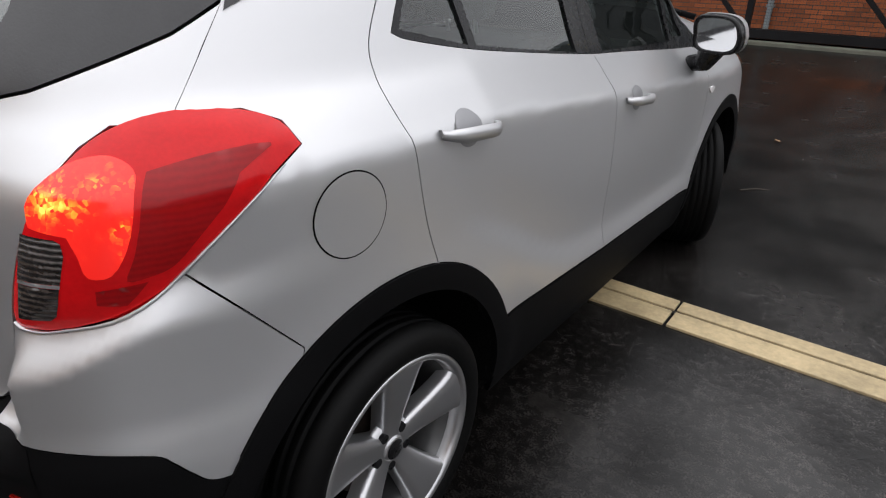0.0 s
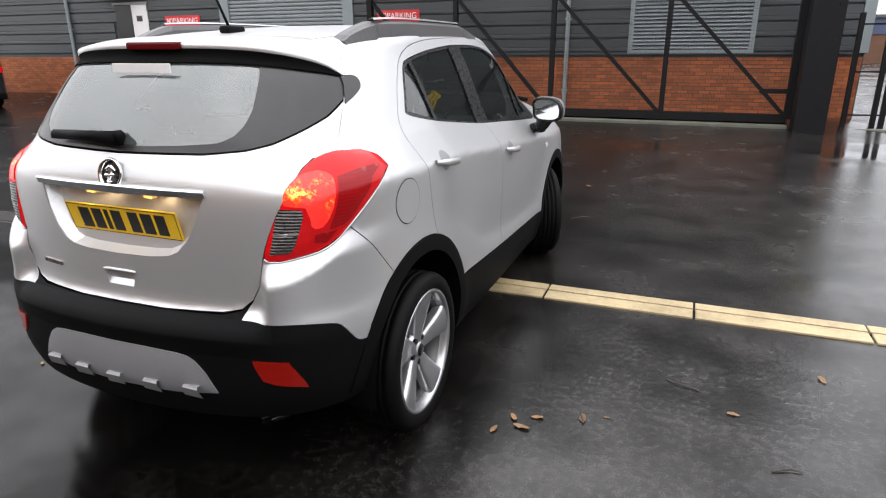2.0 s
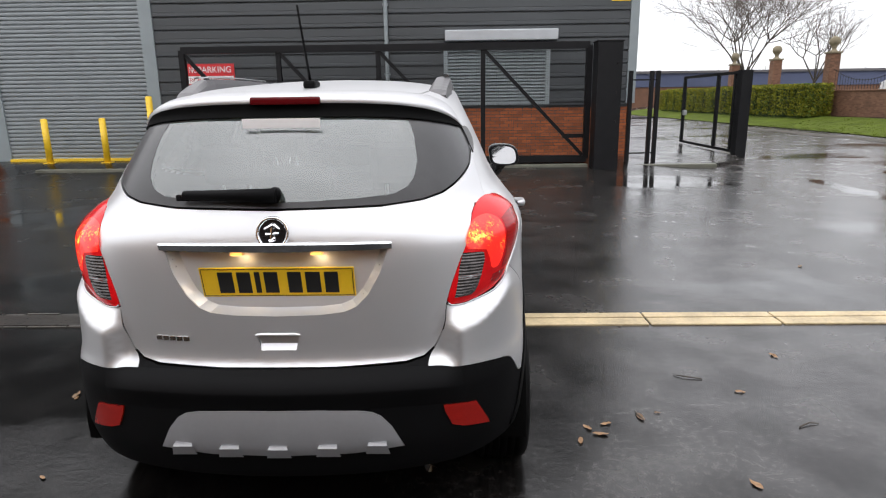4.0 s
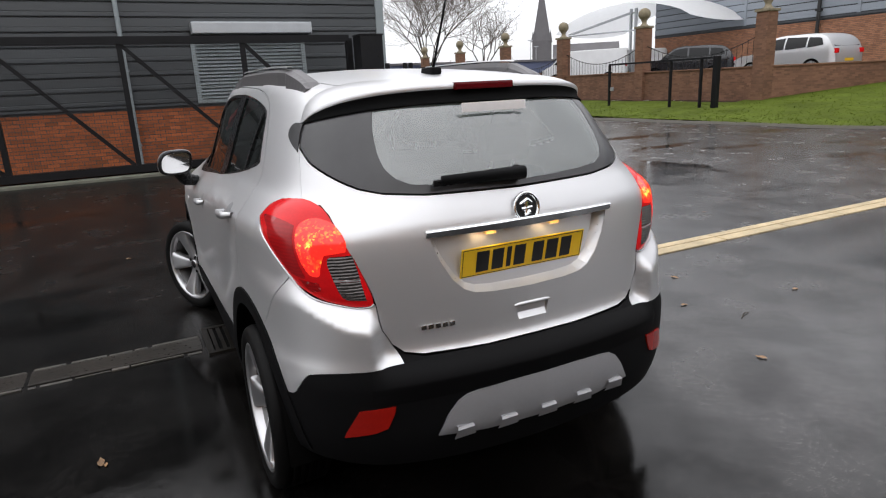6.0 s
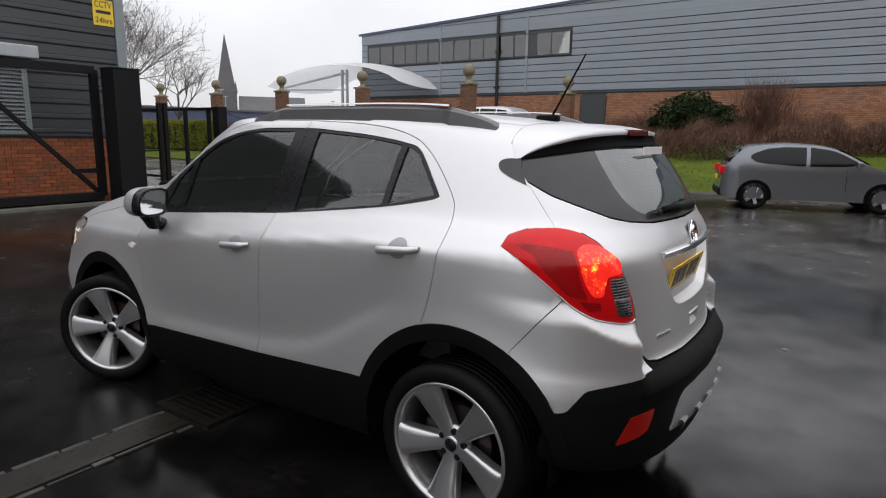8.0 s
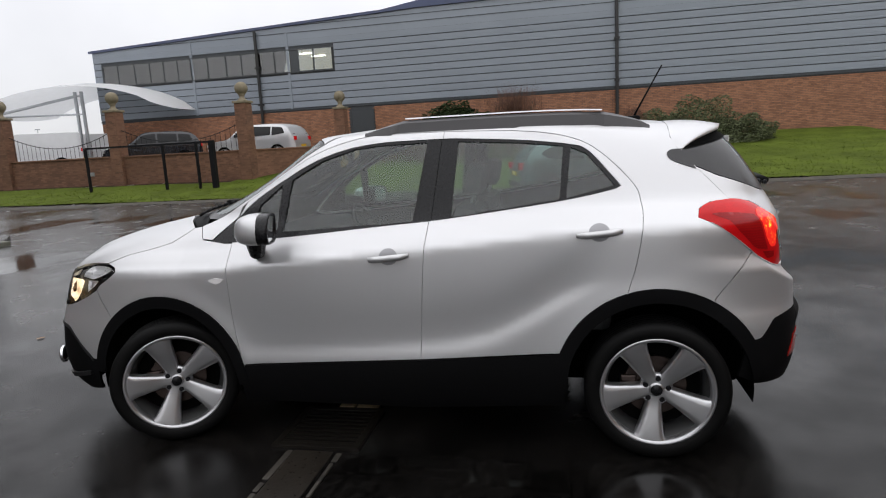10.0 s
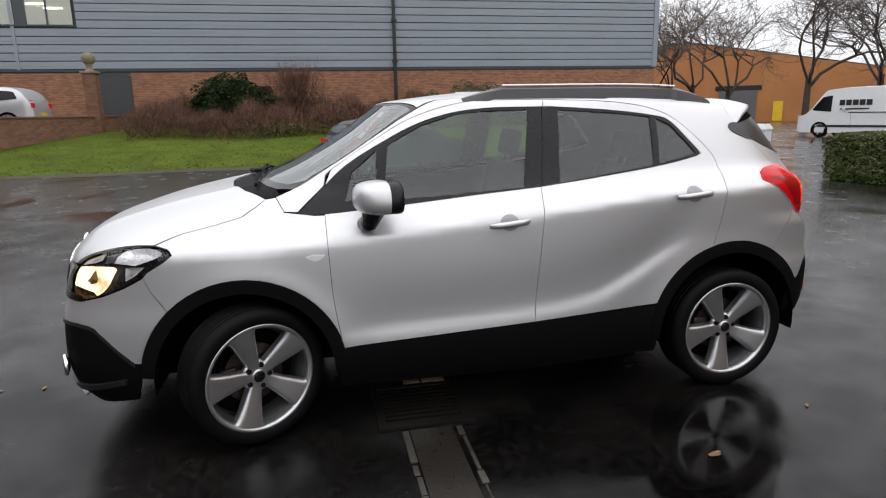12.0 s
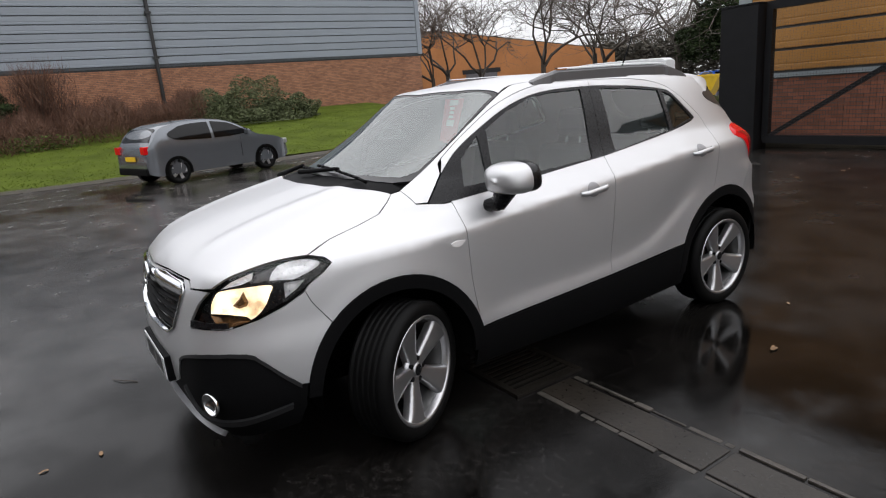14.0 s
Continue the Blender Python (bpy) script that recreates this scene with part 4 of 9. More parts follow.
# height: half-width of the flank
W_Z = [0.16, 0.25, 0.35, 0.45, 0.52, 0.62, 0.75, 0.90, 1.02, 1.06, 1.08, 1.10, 1.16, 1.20, 1.26, 1.38, 1.50, 1.60, 1.645, 1.68, 1.70, 1.712]
W_X = [0.80, 0.848, 0.876, 0.888, 0.8895, 0.8885, 0.8875, 0.888, 0.887, 0.884, 0.878, 0.8615, 0.815, 0.783, 0.755, 0.712, 0.668, 0.624, 0.600, 0.47, 0.32, 0.10]
# height: nose on the centreline, its bow and squareness; tail and its squareness
F_Z = [0.16, 0.30, 0.45, 0.60, 0.75, 0.88, 0.95, 1.00, 1.06, 1.12, 1.17, 1.21, 1.24, 1.30, 1.38, 1.50, 1.60, 1.65, 1.68, 1.70, 1.712]
F_Y = [3.45, 3.535, 3.565, 3.57, 3.56, 3.54, 3.51, 3.46, 3.36, 3.18, 2.98, 2.77, 2.62, 2.45, 2.275, 2.06, 1.91, 1.83, 1.60, 1.38, 1.15]
F_BOW = [0.06, 0.06, 0.07, 0.10, 0.15, 0.195, 0.22, 0.23, 0.24, 0.25, 0.25, 0.24, 0.22, 0.19, 0.17, 0.14, 0.12, 0.11, 0.08, 0.05, 0.02]
F_N = [7.5, 8, 8, 8, 7.5, 7.5, 7.5, 7.5, 7, 6.5, 6, 6, 6.5, 8, 9, 9, 8, 6.5, 4, 3, 2.5]
R_Z = [0.16, 0.25, 0.35, 0.48, 0.62, 0.70, 0.735, 0.76, 0.85, 1.00, 1.15, 1.20, 1.26, 1.31, 1.40, 1.50, 1.57, 1.61, 1.645, 1.68, 1.70, 1.712]
R_Y = [-0.56, -0.70, -0.77, -0.80, -0.80, -0.778, -0.738, -0.727, -0.722, -0.714, -0.695, -0.675, -0.642, -0.620, -0.565, -0.490, -0.415, -0.30, -0.10, 0.25, 0.55, 0.85]
R_N = [5, 5.5, 7, 8, 8.5, 8.2, 7.5, 7.2, 7, 7, 6.8, 6.5, 6.2, 6, 5.8, 5.6, 5.4, 5, 4.2, 3.2, 2.6, 2.4]
R_BOW = [0.10, 0.14, 0.165, 0.18, 0.18, 0.18, 0.175, 0.17, 0.165, 0.16, 0.15, 0.15, 0.14, 0.13, 0.12, 0.10, 0.09, 0.07, 0.05, 0.03, 0.02, 0.01]
R_Z_CORNER, R_CORNER = [0.16, 0.62, 0.66, 0.70, 0.735, 0.76, 0.80, 1.20], [0, 0, 0.008, 0.017, 0.055, 0.0645, 0.066, 0.060]
LOW_Y, LOW_Z = [0.0, 0.13, 0.29, 0.42, 0.59, 0.80, 1.0, 1.29, 1.6, 2.06, 2.4], [0.99, 0.96, 0.90, 0.84, 0.74, 0.64, 0.60, 0.575, 0.56, 0.545, 0.54]
MID = 1.0
LEVELS = np.concatenate([np.arange(0.16, 0.62, 0.018), np.arange(0.62, 1.0, 0.008), np.arange(1.0, 1.26, 0.005), np.arange(1.26, 1.6, 0.014), np.arange(1.6, 1.66, 0.005), np.arange(1.66, 1.7121, 0.002)])
HUBS = ((-0.02, 0.352), (2.62, 0.345))


def outline(z, n=300):
    """Half of the plan outline at a height, from the nose to the tail."""
    yf, bow, nf = smooth_table(F_Z, F_Y, [z])[0], smooth_table(F_Z, F_BOW, [z])[0], smooth_table(F_Z, F_N, [z])[0]
    yr, nr, bow2 = (smooth_table(R_Z, q, [z])[0] for q in (R_Y, R_N, R_BOW))
    a = np.linspace(0, math.pi / 2, 700)
    r, t = np.sin(a) ** (2 / nf), np.cos(a) ** (2 / nf)
    front_y = MID + (yf - bow - MID) * t + bow * (1 - r * r) * t ** 3
    r2, t2 = np.sin(a[::-1]) ** (2 / nr), np.cos(a[::-1]) ** (2 / nr)
    rr, yy = np.concatenate([r, r2[1:]]), np.concatenate([front_y, (MID - (MID - yr - bow2) * t2 - bow2 * (1 - r2 * r2) * t2 ** 3)[1:]])
    lean = 0.085 * (np.clip(yy, 0.35, 2.5) - 1.085) * step_between(z, 0.55, 1.0) * (1 - step_between(z, 1.30, 1.6))
    xx = smooth_table(W_Z, W_X, z + lean) * rr
    # the bumper's corner stands out below the tail lamp, with a sharp shelf
    z_lamp = z - 0.085 * step_between(yy, -0.63, -0.44)
    ramp = np.clip((0.916 - z_lamp) / 0.075, 0, 1)
    proud = smooth_table(R_Z_CORNER, R_CORNER, [z])[0] * (0.7 * ramp + 0.3 * ramp * ramp * (3 - 2 * ramp))
    yy = yy - proud * step_between(xx, 0.548, 0.615) * step_between(yy, 0.0, -0.3)
    s = np.concatenate([[0], np.cumsum(np.hypot(np.diff(xx), np.diff(yy)))])
    u = np.linspace(0, s[-1], n)
    return np.interp(u, s, xx), np.interp(u, s, yy)


def relief(x, y, z):
    """How far the flank stands out from the plain form: haunch, flares and the hollow low in the doors."""
    side = step_between(x, 0.55, 0.75)
    d = 0.008 * np.exp(-((y + 0.22) / 0.25) ** 2 - ((z - 1.185) / 0.075) ** 2) * side
    for hy, hz in HUBS:
        r = np.hypot(y - hy, z - hz)
        d += 0.007 * np.exp(-((r - 0.48) / 0.06) ** 2) * side
    # a crease low in the doors that climbs to the rear arch: a long easy fall above it, a short lip below
    low = smooth_table(LOW_Y, LOW_Z, y)
    off = z - low
    dip = np.where(off > 0, np.exp(-(off / 0.16) ** 2), np.exp(-(off / 0.055) ** 2))
    d -= 0.015 * dip * side * step_between(y, 2.3, 1.9) * step_between(y, 0.12, 0.45)
    d += 0.010 * np.exp(-((np.abs(x) - 0.42) / 0.05) ** 2) * step_between(y, 2.45, 2.7) * step_between(z, 0.98, 1.05)
    return d


grid_x, grid_y = [], []
for z in LEVELS:
    ox, oy = outline(float(z))
    grid_x.append(ox)
    grid_y.append(oy)
GX, GY = np.array(grid_x), np.array(grid_y)
GZ = np.repeat(LEVELS[:, None], GX.shape[1], axis=1)


def grid_normals(X, Y, Z):
    P = np.stack([X, Y, Z], -1)
    du, dv = np.gradient(P, axis=1), np.gradient(P, axis=0)
    N = np.cross(dv, du)
    N /= np.linalg.norm(N, axis=-1, keepdims=True) + 1e-12
    return N


GN = grid_normals(GX, GY, GZ)
if GN[40, 150, 0] < 0:
    GN = -GN
push = relief(GX, GY, GZ)
GX, GY, GZ = GX + GN[..., 0] * push, GY + GN[..., 1] * push, GZ + GN[..., 2] * push
GN2 = grid_normals(GX, GY, GZ)
GN = GN2 if GN2[40, 150, 0] > 0 else -GN2
ROWS_N, COLS_N = GX.shape
# whole body: the half and its mirror image
master_v = [Vector(p) for p in np.stack([GX, GY, GZ], -1).reshape(-1, 3)]
master_n = [Vector(p) for p in GN.reshape(-1, 3)]
master_f = [(i * COLS_N + j, i * COLS_N + j + 1, (i + 1) * COLS_N + j + 1, (i + 1) * COLS_N + j) for i in range(ROWS_N - 1) for j in range(COLS_N - 1)]
half = len(master_v)
master_v += [Vector((-v.x, v.y, v.z)) for v in master_v]
master_n += [Vector((-v.x, v.y, v.z)) for v in master_n]
master_f += [tuple(half + k for k in reversed(f)) for f in master_f]
top_row = (ROWS_N - 1) * COLS_N
cap_v = len(master_v)
master_v.append(Vector((0, 1.0, 1.713)))
master_n.append(Vector((0, 0, 1)))
for j in range(COLS_N - 1):
    master_f += [(top_row + j, top_row + j + 1, cap_v), (half + top_row + j + 1, half + top_row + j, cap_v)]
BODY = BVHTree.FromPolygons(master_v, master_f)


def surface(origin, way):
    """The first point of the body along a ray, with its smooth normal."""
    p, _n, k, _d = BODY.ray_cast(Vector(origin), Vector(way))
    if p is None:
        p, _n, k, _d = BODY.find_nearest(Vector(origin) + Vector(way) * 2)
    nn, ww = Vector(), 0.0
    for i in master_f[k]:
        w = 1.0 / ((master_v[i] - p).length_squared + 1e-7)
        nn += master_n[i] * w
        ww += w
    return p, nn.normalized()


class Side:
    """Seen straight from the flank: (y, z)."""
    def flat(self, p):
        return (p[1], p[2])

    def cast(self, u, v):
        return surface((3, u, v), (-1, 0, 0))


class Round:
    """Round the long axis: (y, angle)."""
    def flat(self, p):
        return (p[1], math.atan2(p[2] - 0.75, max(p[0], 1e-6) if p[0] > -1e-6 else p[0]) * 0.8)

    def cast(self, u, v):
        a = v / 0.8
        c, s = math.cos(a), math.sin(a)
        return surface((2.5 * c, u, 0.75 + 2.5 * s), (-c, 0, -s))


class Upright:
    """Round an upright axis at a place on the centreline: (angle, z)."""
    def __init__(self, y0, ahead):
        self.y0, self.k = y0, ahead

    def flat(self, p):
        return (math.atan2(p[0], (p[1] - self.y0) * self.k) * 0.9, p[2])

    def cast(self, u, v):
        a = u / 0.9
        s, c = math.sin(a), math.cos(a) * self.k
        return surface((3.5 * s, self.y0 + 3.5 * c, v), (-s, -c, 0))


class Nose:
    """Round a cross axis low in the front: (x, angle)."""
    def __init__(self, y0, z0):
        self.y0, self.z0 = y0, z0

    def flat(self, p):
        return (p[0], math.atan2(p[2] - self.z0, p[1] - self.y0) * 1.1)

    def cast(self, u, v):
        a = v / 1.1
        c, s = math.cos(a), math.sin(a)
        return surface((u, self.y0 + 3 * c, self.z0 + 3 * s), (0, -c, -s))


class Top:
    """Seen from above: (x, y)."""
    def flat(self, p):
        return (p[0], p[1])

    def cast(self, u, v):
        return surface((u, v, 4), (0, 0, -1))


TOP = Top()
SIDE, ROUND, TAIL, FRONT, HOOD = Side(), Round(), Upright(0.2, -1), Upright(2.3, 1), Nose(1.9, 0.35)


def curve(*pts, n=10):
    """A smooth open line through points of two or three numbers."""
    p = [np.array(q, float) for q in pts]
    if len(p) == 2:
        return [tuple(p[0] + (p[1] - p[0]) * i / n) for i in range(n + 1)]
    out = []
    for i in range(len(p) - 1):
        a = p[i - 1] if i else 2 * p[0] - p[1]
        b, c = p[i], p[i + 1]
        d = p[i + 2] if i + 2 < len(p) else 2 * p[-1] - p[-2]
        for k in range(n):
            t = k / n
            out.append(tuple(0.5 * ((2 * b) + (c - a) * t + (2 * a - 5 * b + 4 * c - d) * t * t + (3 * b - a - 3 * c + d) * t ** 3)))
    out.append(tuple(p[-1]))
    return out


def flank(*pts):
    """(y, z) points laid on the flank."""
    return [tuple(SIDE.cast(y, z)[0]) for y, z in pts]


def inside(poly, pts):
    x, y = pts[:, 0][:, None], pts[:, 1][:, None]
    px, py = poly[:, 0][None], poly[:, 1][None]
    qx, qy = np.roll(px, -1, 1), np.roll(py, -1, 1)
    hit = ((py > y) != (qy > y)) & (x < (qx - px) * (y - py) / (qy - py + 1e-15) + px)
    return hit.sum(1) % 2 == 1


def even(poly, step):
    """A closed outline resampled at even steps, corners kept."""
    out = []
    n = len(poly)
    for i in range(n):
        a, b = np.array(poly[i]), np.array(poly[(i + 1) % n])
        d = np.linalg.norm(b - a)
        if d < 1e-5:
            continue
        k = max(int(d / step), 1)
        out += [a + (b - a) * j / k for j in range(k)]
    return np.array(out)


def shrink(poly, d):
    """An outline moved inwards by d."""
    p = np.array(poly)
    area = 0.5 * np.sum(p[:, 0] * np.roll(p[:, 1], -1) - np.roll(p[:, 0], -1) * p[:, 1])
    e1, e2 = p - np.roll(p, 1, 0), np.roll(p, -1, 0) - p
    t = e1 / (np.linalg.norm(e1, axis=1, keepdims=True) + 1e-9) + e2 / (np.linalg.norm(e2, axis=1, keepdims=True) + 1e-9)
    t /= np.linalg.norm(t, axis=1, keepdims=True) + 1e-9
    nrm = np.stack([-t[:, 1], t[:, 0]], -1) * (1 if area > 0 else -1)
    return p + nrm * d


def panel(name, edge, view, mat, parent, step=0.03, gap=0.0014, lift=0.0, thick=0.014, holes=(), label="", mirror=True, crown=0.0, crown_of=None):
    """A skin cut out of the body by an outline, with turned-in edges; and its twin on the other side."""
    def settle(line):
        return [view.flat(BODY.find_nearest(Vector(p))[0]) for p in line]
    flat = shrink(even(settle(edge), step * 0.7), gap)
    cuts = [shrink(even(settle(h), step * 0.7), -gap) for h in holes]
    lo, hi = flat.min(0), flat.max(0)
    ux, uy = np.meshgrid(np.arange(lo[0], hi[0], step), np.arange(lo[1], hi[1], step))
    ux[1::2] += step / 2
    pts = np.stack([ux.ravel(), uy.ravel()], -1)
    pts = pts[inside(shrink(flat, step * 0.45), pts)]
    for c in cuts:
        pts = pts[~inside(shrink(c, -step * 0.45), pts)]
    rings, edges, k = [flat] + cuts, [], 0
    for r in rings:
        edges += [(k + i, k + (i + 1) % len(r)) for i in range(len(r))]
        k += len(r)
    every = [Vector(p) for p in np.concatenate(rings + [pts])]
    res = delaunay_2d_cdt(every, edges, [], 0, 1e-6)
    vv = np.array([tuple(v) for v in res[0]])
    tris = [t for t in res[2] if len(t) == 3]
    cen = np.array([vv[list(t)].mean(0) for t in tris])
    ok = inside(flat, cen)
    for c in cuts:
        ok &= ~inside(c, cen)
    tris = [t for t, o in zip(tris, ok) if o]
    hits = [view.cast(*v) for v in vv]
    P = [p + n * lift for p, n in hits]
    N = [n for p, n in hits]
    if crown:
        rim = flat if crown_of is None else even([view.flat(p) for p in crown_of], step * 0.7)
        for i, v in enumerate(vv):
            d = np.min(np.linalg.norm(rim - v, axis=1))
            P[i] = P[i] + N[i] * crown * (1 - math.exp(-d / 0.04))
    fs = []
    for t in tris:
        a, b, c = (P[i] for i in t)
        fs.append(t if (b - a).cross(c - a).dot(N[t[0]]) > 0 else t[::-1])
    count = {}
    for f in fs:
        for a, b in ((f[0], f[1]), (f[1], f[2]), (f[2], f[0])):
            count[(a, b)] = count.get((a, b), 0) + 1
    border = [e for e in count if (e[1], e[0]) not in count]
    verts, normals, faces = list(P), list(N), list(fs)
    if thick:
        twin, lean_ = {}, {}
        for a, b in border:
            across = (P[b] - P[a]).cross(N[a]).normalized()
            for i in (a, b):
                lean_[i] = lean_.get(i, Vector()) + across
        for a, b in border:
            for i in (a, b):
                if i not in twin:
                    twin[i] = len(verts)
                    verts += [P[i], P[i] - N[i] * thick]
                    nrm = (lean_[i] - N[i] * 0.3).normalized()
                    normals += [nrm, nrm]
        for a, b in border:
            faces.append((twin[b], twin[a], twin[a] + 1, twin[b] + 1))
    made = []
    for sx in (1, -1) if mirror else (1,):
        me = bpy.data.meshes.new(name)
        me.from_pydata([(v.x * sx, v.y, v.z) for v in verts], [], [tuple(f) if sx > 0 else tuple(reversed(f)) for f in faces])
        me.polygons.foreach_set("use_smooth", [True] * len(me.polygons))
        me.update()
        if not crown:
            me.normals_split_custom_set_from_vertices([(n.x * sx, n.y, n.z) for n in normals])
        made.append(mesh_part(name, me, mat, parent, label))
    return made


car = thing("parked_car", "silver compact SUV with lit tail lamps on wet tarmac", "car")
ARCH_R, ARCH_F = (-0.025, 0.36), (2.625, 0.34)


def arc(c, r, a0, a1, n=18):
    """(y, z) points on a circle; degrees, 0 ahead and 90 up."""
    return [(c[0] + r * math.cos(radians(a0 + (a1 - a0) * i / n)), c[1] + r * math.sin(radians(a0 + (a1 - a0) * i / n))) for i in range(n + 1)]


def both(pts):
    """A half outline (from the centreline to the centreline) and its mirror image."""
    return list(pts) + [(-x, y, z) for x, y, z in reversed(pts) if abs(x) > 1e-6]


# seams of the flank, as (y, z)
DOOR_FRONT = curve((2.205, 1.103), (2.198, 0.897), (2.186, 0.68), (2.152, 0.446))
DOOR_MID = curve((1.014, 1.645), (1.050, 1.40), (1.084, 1.198), (1.123, 0.791), (1.146, 0.491))
DOOR_REAR = curve((0.117, 0.835), (0.073, 0.989), (0.042, 1.178), (0.045, 1.26), (0.075, 1.345), (0.226, 1.503), (0.373, 1.582), (0.621, 1.626), (1.014, 1.645))
FRAME = curve((1.014, 1.645), (1.42, 1.641), (1.721, 1.568), (1.96, 1.440), (2.16, 1.315))
SILL_F, SILL_R = [(2.152, 0.446), (1.146, 0.491)], [(1.146, 0.491), (0.442, 0.536)]
GLASS_F = curve((2.334, 1.117), (2.253, 1.106), (1.825, 1.136), (1.448, 1.168), (1.076, 1.197))
GLASS_FT = curve((1.026, 1.607), (1.20, 1.607), (1.362, 1.603), (1.544, 1.580), (1.723, 1.527), (1.903, 1.440), (2.083, 1.335), (2.20, 1.235), (2.334, 1.117))
GLASS_R = curve((1.076, 1.197), (0.791, 1.229), (0.417, 1.277), (0.19, 1.318), (0.134, 1.337))
GLASS_RT = curve((0.134, 1.337), (0.182, 1.397), (0.289, 1.516), (0.386, 1.549), (0.627, 1.581), (0.935, 1.604), (1.026, 1.607))

rear_door_edge = flank(*DOOR_MID, *curve(*SILL_R), *arc(ARCH_R, 0.497, 21, 73), *DOOR_REAR)
front_door_edge = flank(*DOOR_FRONT, *curve(*SILL_F), *reversed(DOOR_MID), *FRAME, (2.205, 1.22), (2.215, 1.13))
dlo_front = GLASS_F + [(1.05, 1.40)] + GLASS_FT
dlo_rear = GLASS_R + GLASS_RT + [(1.05, 1.40)]
panel("rear_door", rear_door_edge, SIDE, PAINT, car, holes=[flank(*GLASS_R[1:], *GLASS_RT[:-1], (1.026, 1.607), (1.06, 1.607), (1.13, 1.193))])
panel("front_door", front_door_edge, SIDE, PAINT, car, holes=[flank(*GLASS_F[:-1], (1.04, 1.20), (0.985, 1.607), *GLASS_FT[1:])])

PANES_F = [[(2.10, 1.165), (2.06, 1.300), (1.93, 1.405), (1.945, 1.172)], [(1.905, 1.160), (1.868, 1.430), (1.694, 1.522), (1.50, 1.578), (1.363, 1.590), (1.105, 1.593), (1.175, 1.198)]]
PANES_R = [[(0.972, 1.214), (0.937, 1.590), (0.628, 1.568), (0.405, 1.541), (0.428, 1.286)], [(0.392, 1.291), (0.366, 1.532), (0.292, 1.498), (0.205, 1.395), (0.165, 1.343)]]
for outer, panes in ((dlo_front, PANES_F), (dlo_rear, PANES_R)):
    panel("window_trim", flank(*outer), SIDE, GLOSS_BLACK, car, step=0.025, gap=0.0015, lift=-0.002, holes=[flank(*p) for p in panes], label="gloss black window surround")
    for p in panes:
        for ob in panel("window_pane", flank(*p), SIDE, PRIVACY, car, step=0.05, gap=-0.003, lift=-0.009, thick=0.0, label="tinted side window glass"):
            ob.visible_shadow = False

# body side behind and above the doors
side_frame = flank((2.44, 1.19)) + [(0.655, 2.36, 1.235), (0.640, 2.157, 1.362), (0.618, 1.97, 1.470), (0.598, 1.80, 1.558), (0.585, 1.70, 1.610), (0.56, 1.58, 1.648), (0.545, 1.40, 1.668), (0.54, 0.9, 1.675), (0.54, 0.5, 1.667), (0.52, 0.15, 1.645), (0.47, -0.108, 1.626), (0.599, -0.112, 1.559), (0.634, -0.150, 1.491), (0.680, -0.270, 1.360), (0.720, -0.385, 1.245), (0.751, -0.270, 1.247), (0.79, -0.215, 1.222), (0.825, -0.205, 1.182), (0.834, -0.283, 1.144), (0.822, -0.373, 1.080), (0.793, -0.449, 1.013)]
side_frame += flank(*curve((-0.449, 1.013), (-0.276, 0.801)), *arc(ARCH_R, 0.497, 121, 73), *DOOR_REAR, *FRAME, (2.19, 1.29), (2.20, 1.24), (2.335, 1.122), (2.40, 1.125))
panel("side_frame", side_frame, ROUND, PAINT, car, step=0.03)

fender = flank(*DOOR_FRONT, *arc(ARCH_F, 0.490, 168, 47)) + flank(*curve((2.962, 0.700), (3.03, 0.80), (3.055, 0.862)))
fender += [(0.841, 3.036, 0.884), (0.848, 2.957, 0.930), (0.842, 2.917, 0.960), (0.827, 2.937, 0.992), (0.793, 3.000, 1.008), (0.764, 2.878, 1.049), (0.750, 2.72, 1.080), (0.735, 2.60, 1.108), (0.700, 2.53, 1.150), (0.672, 2.49, 1.182)] + flank((2.44, 1.188), (2.40, 1.122), (2.335, 1.114), (2.253, 1.103))
panel("front_wing", fender, ROUND, PAINT, car, step=0.03)
for ob in panel("side_repeater", flank((2.309, 0.921), (2.27, 0.931), (2.215, 0.926), (2.24, 0.905), (2.264, 0.897), (2.295, 0.908)), SIDE, SIGN_WHITE, car, step=0.02, gap=0.0, lift=0.005, thick=0.006):
    pass

# bonnet, cowl, windscreen, roof
hood = both([(0, 2.71, 1.219), (0.30, 2.68, 1.217), (0.525, 2.595, 1.210), (0.6715, 2.491, 1.182), (0.6995, 2.531, 1.150), (0.7345, 2.601, 1.108), (0.7495, 2.72, 1.080), (0.7635, 2.878, 1.049), (0.791, 3.003, 1.008), (0.751, 3.140, 1.006), (0.709, 3.265, 0.979), (0.668, 3.347, 0.944), (0.633, 3.396, 0.908), (0.575, 3.43, 0.902), (0.518, 3.456, 0.902), (0.49, 3.448, 0.936), (0.255, 3.491, 0.952), (0, 3.52, 0.945)])
panel("bonnet", hood, HOOD, PAINT, car, step=0.032, mirror=False)
cowl = both([(0, 2.705, 1.222), (0.30, 2.675, 1.220), (0.525, 2.59, 1.213), (0.665, 2.485, 1.190), (0.67, 2.42, 1.205), (0.60, 2.44, 1.228), (0.525, 2.49, 1.236), (0.30, 2.56, 1.243), (0, 2.585, 1.247)])
panel("cowl", cowl, HOOD, PLASTIC, car, step=0.03, lift=-0.006, mirror=False, label="black plastic cowl below the windscreen")
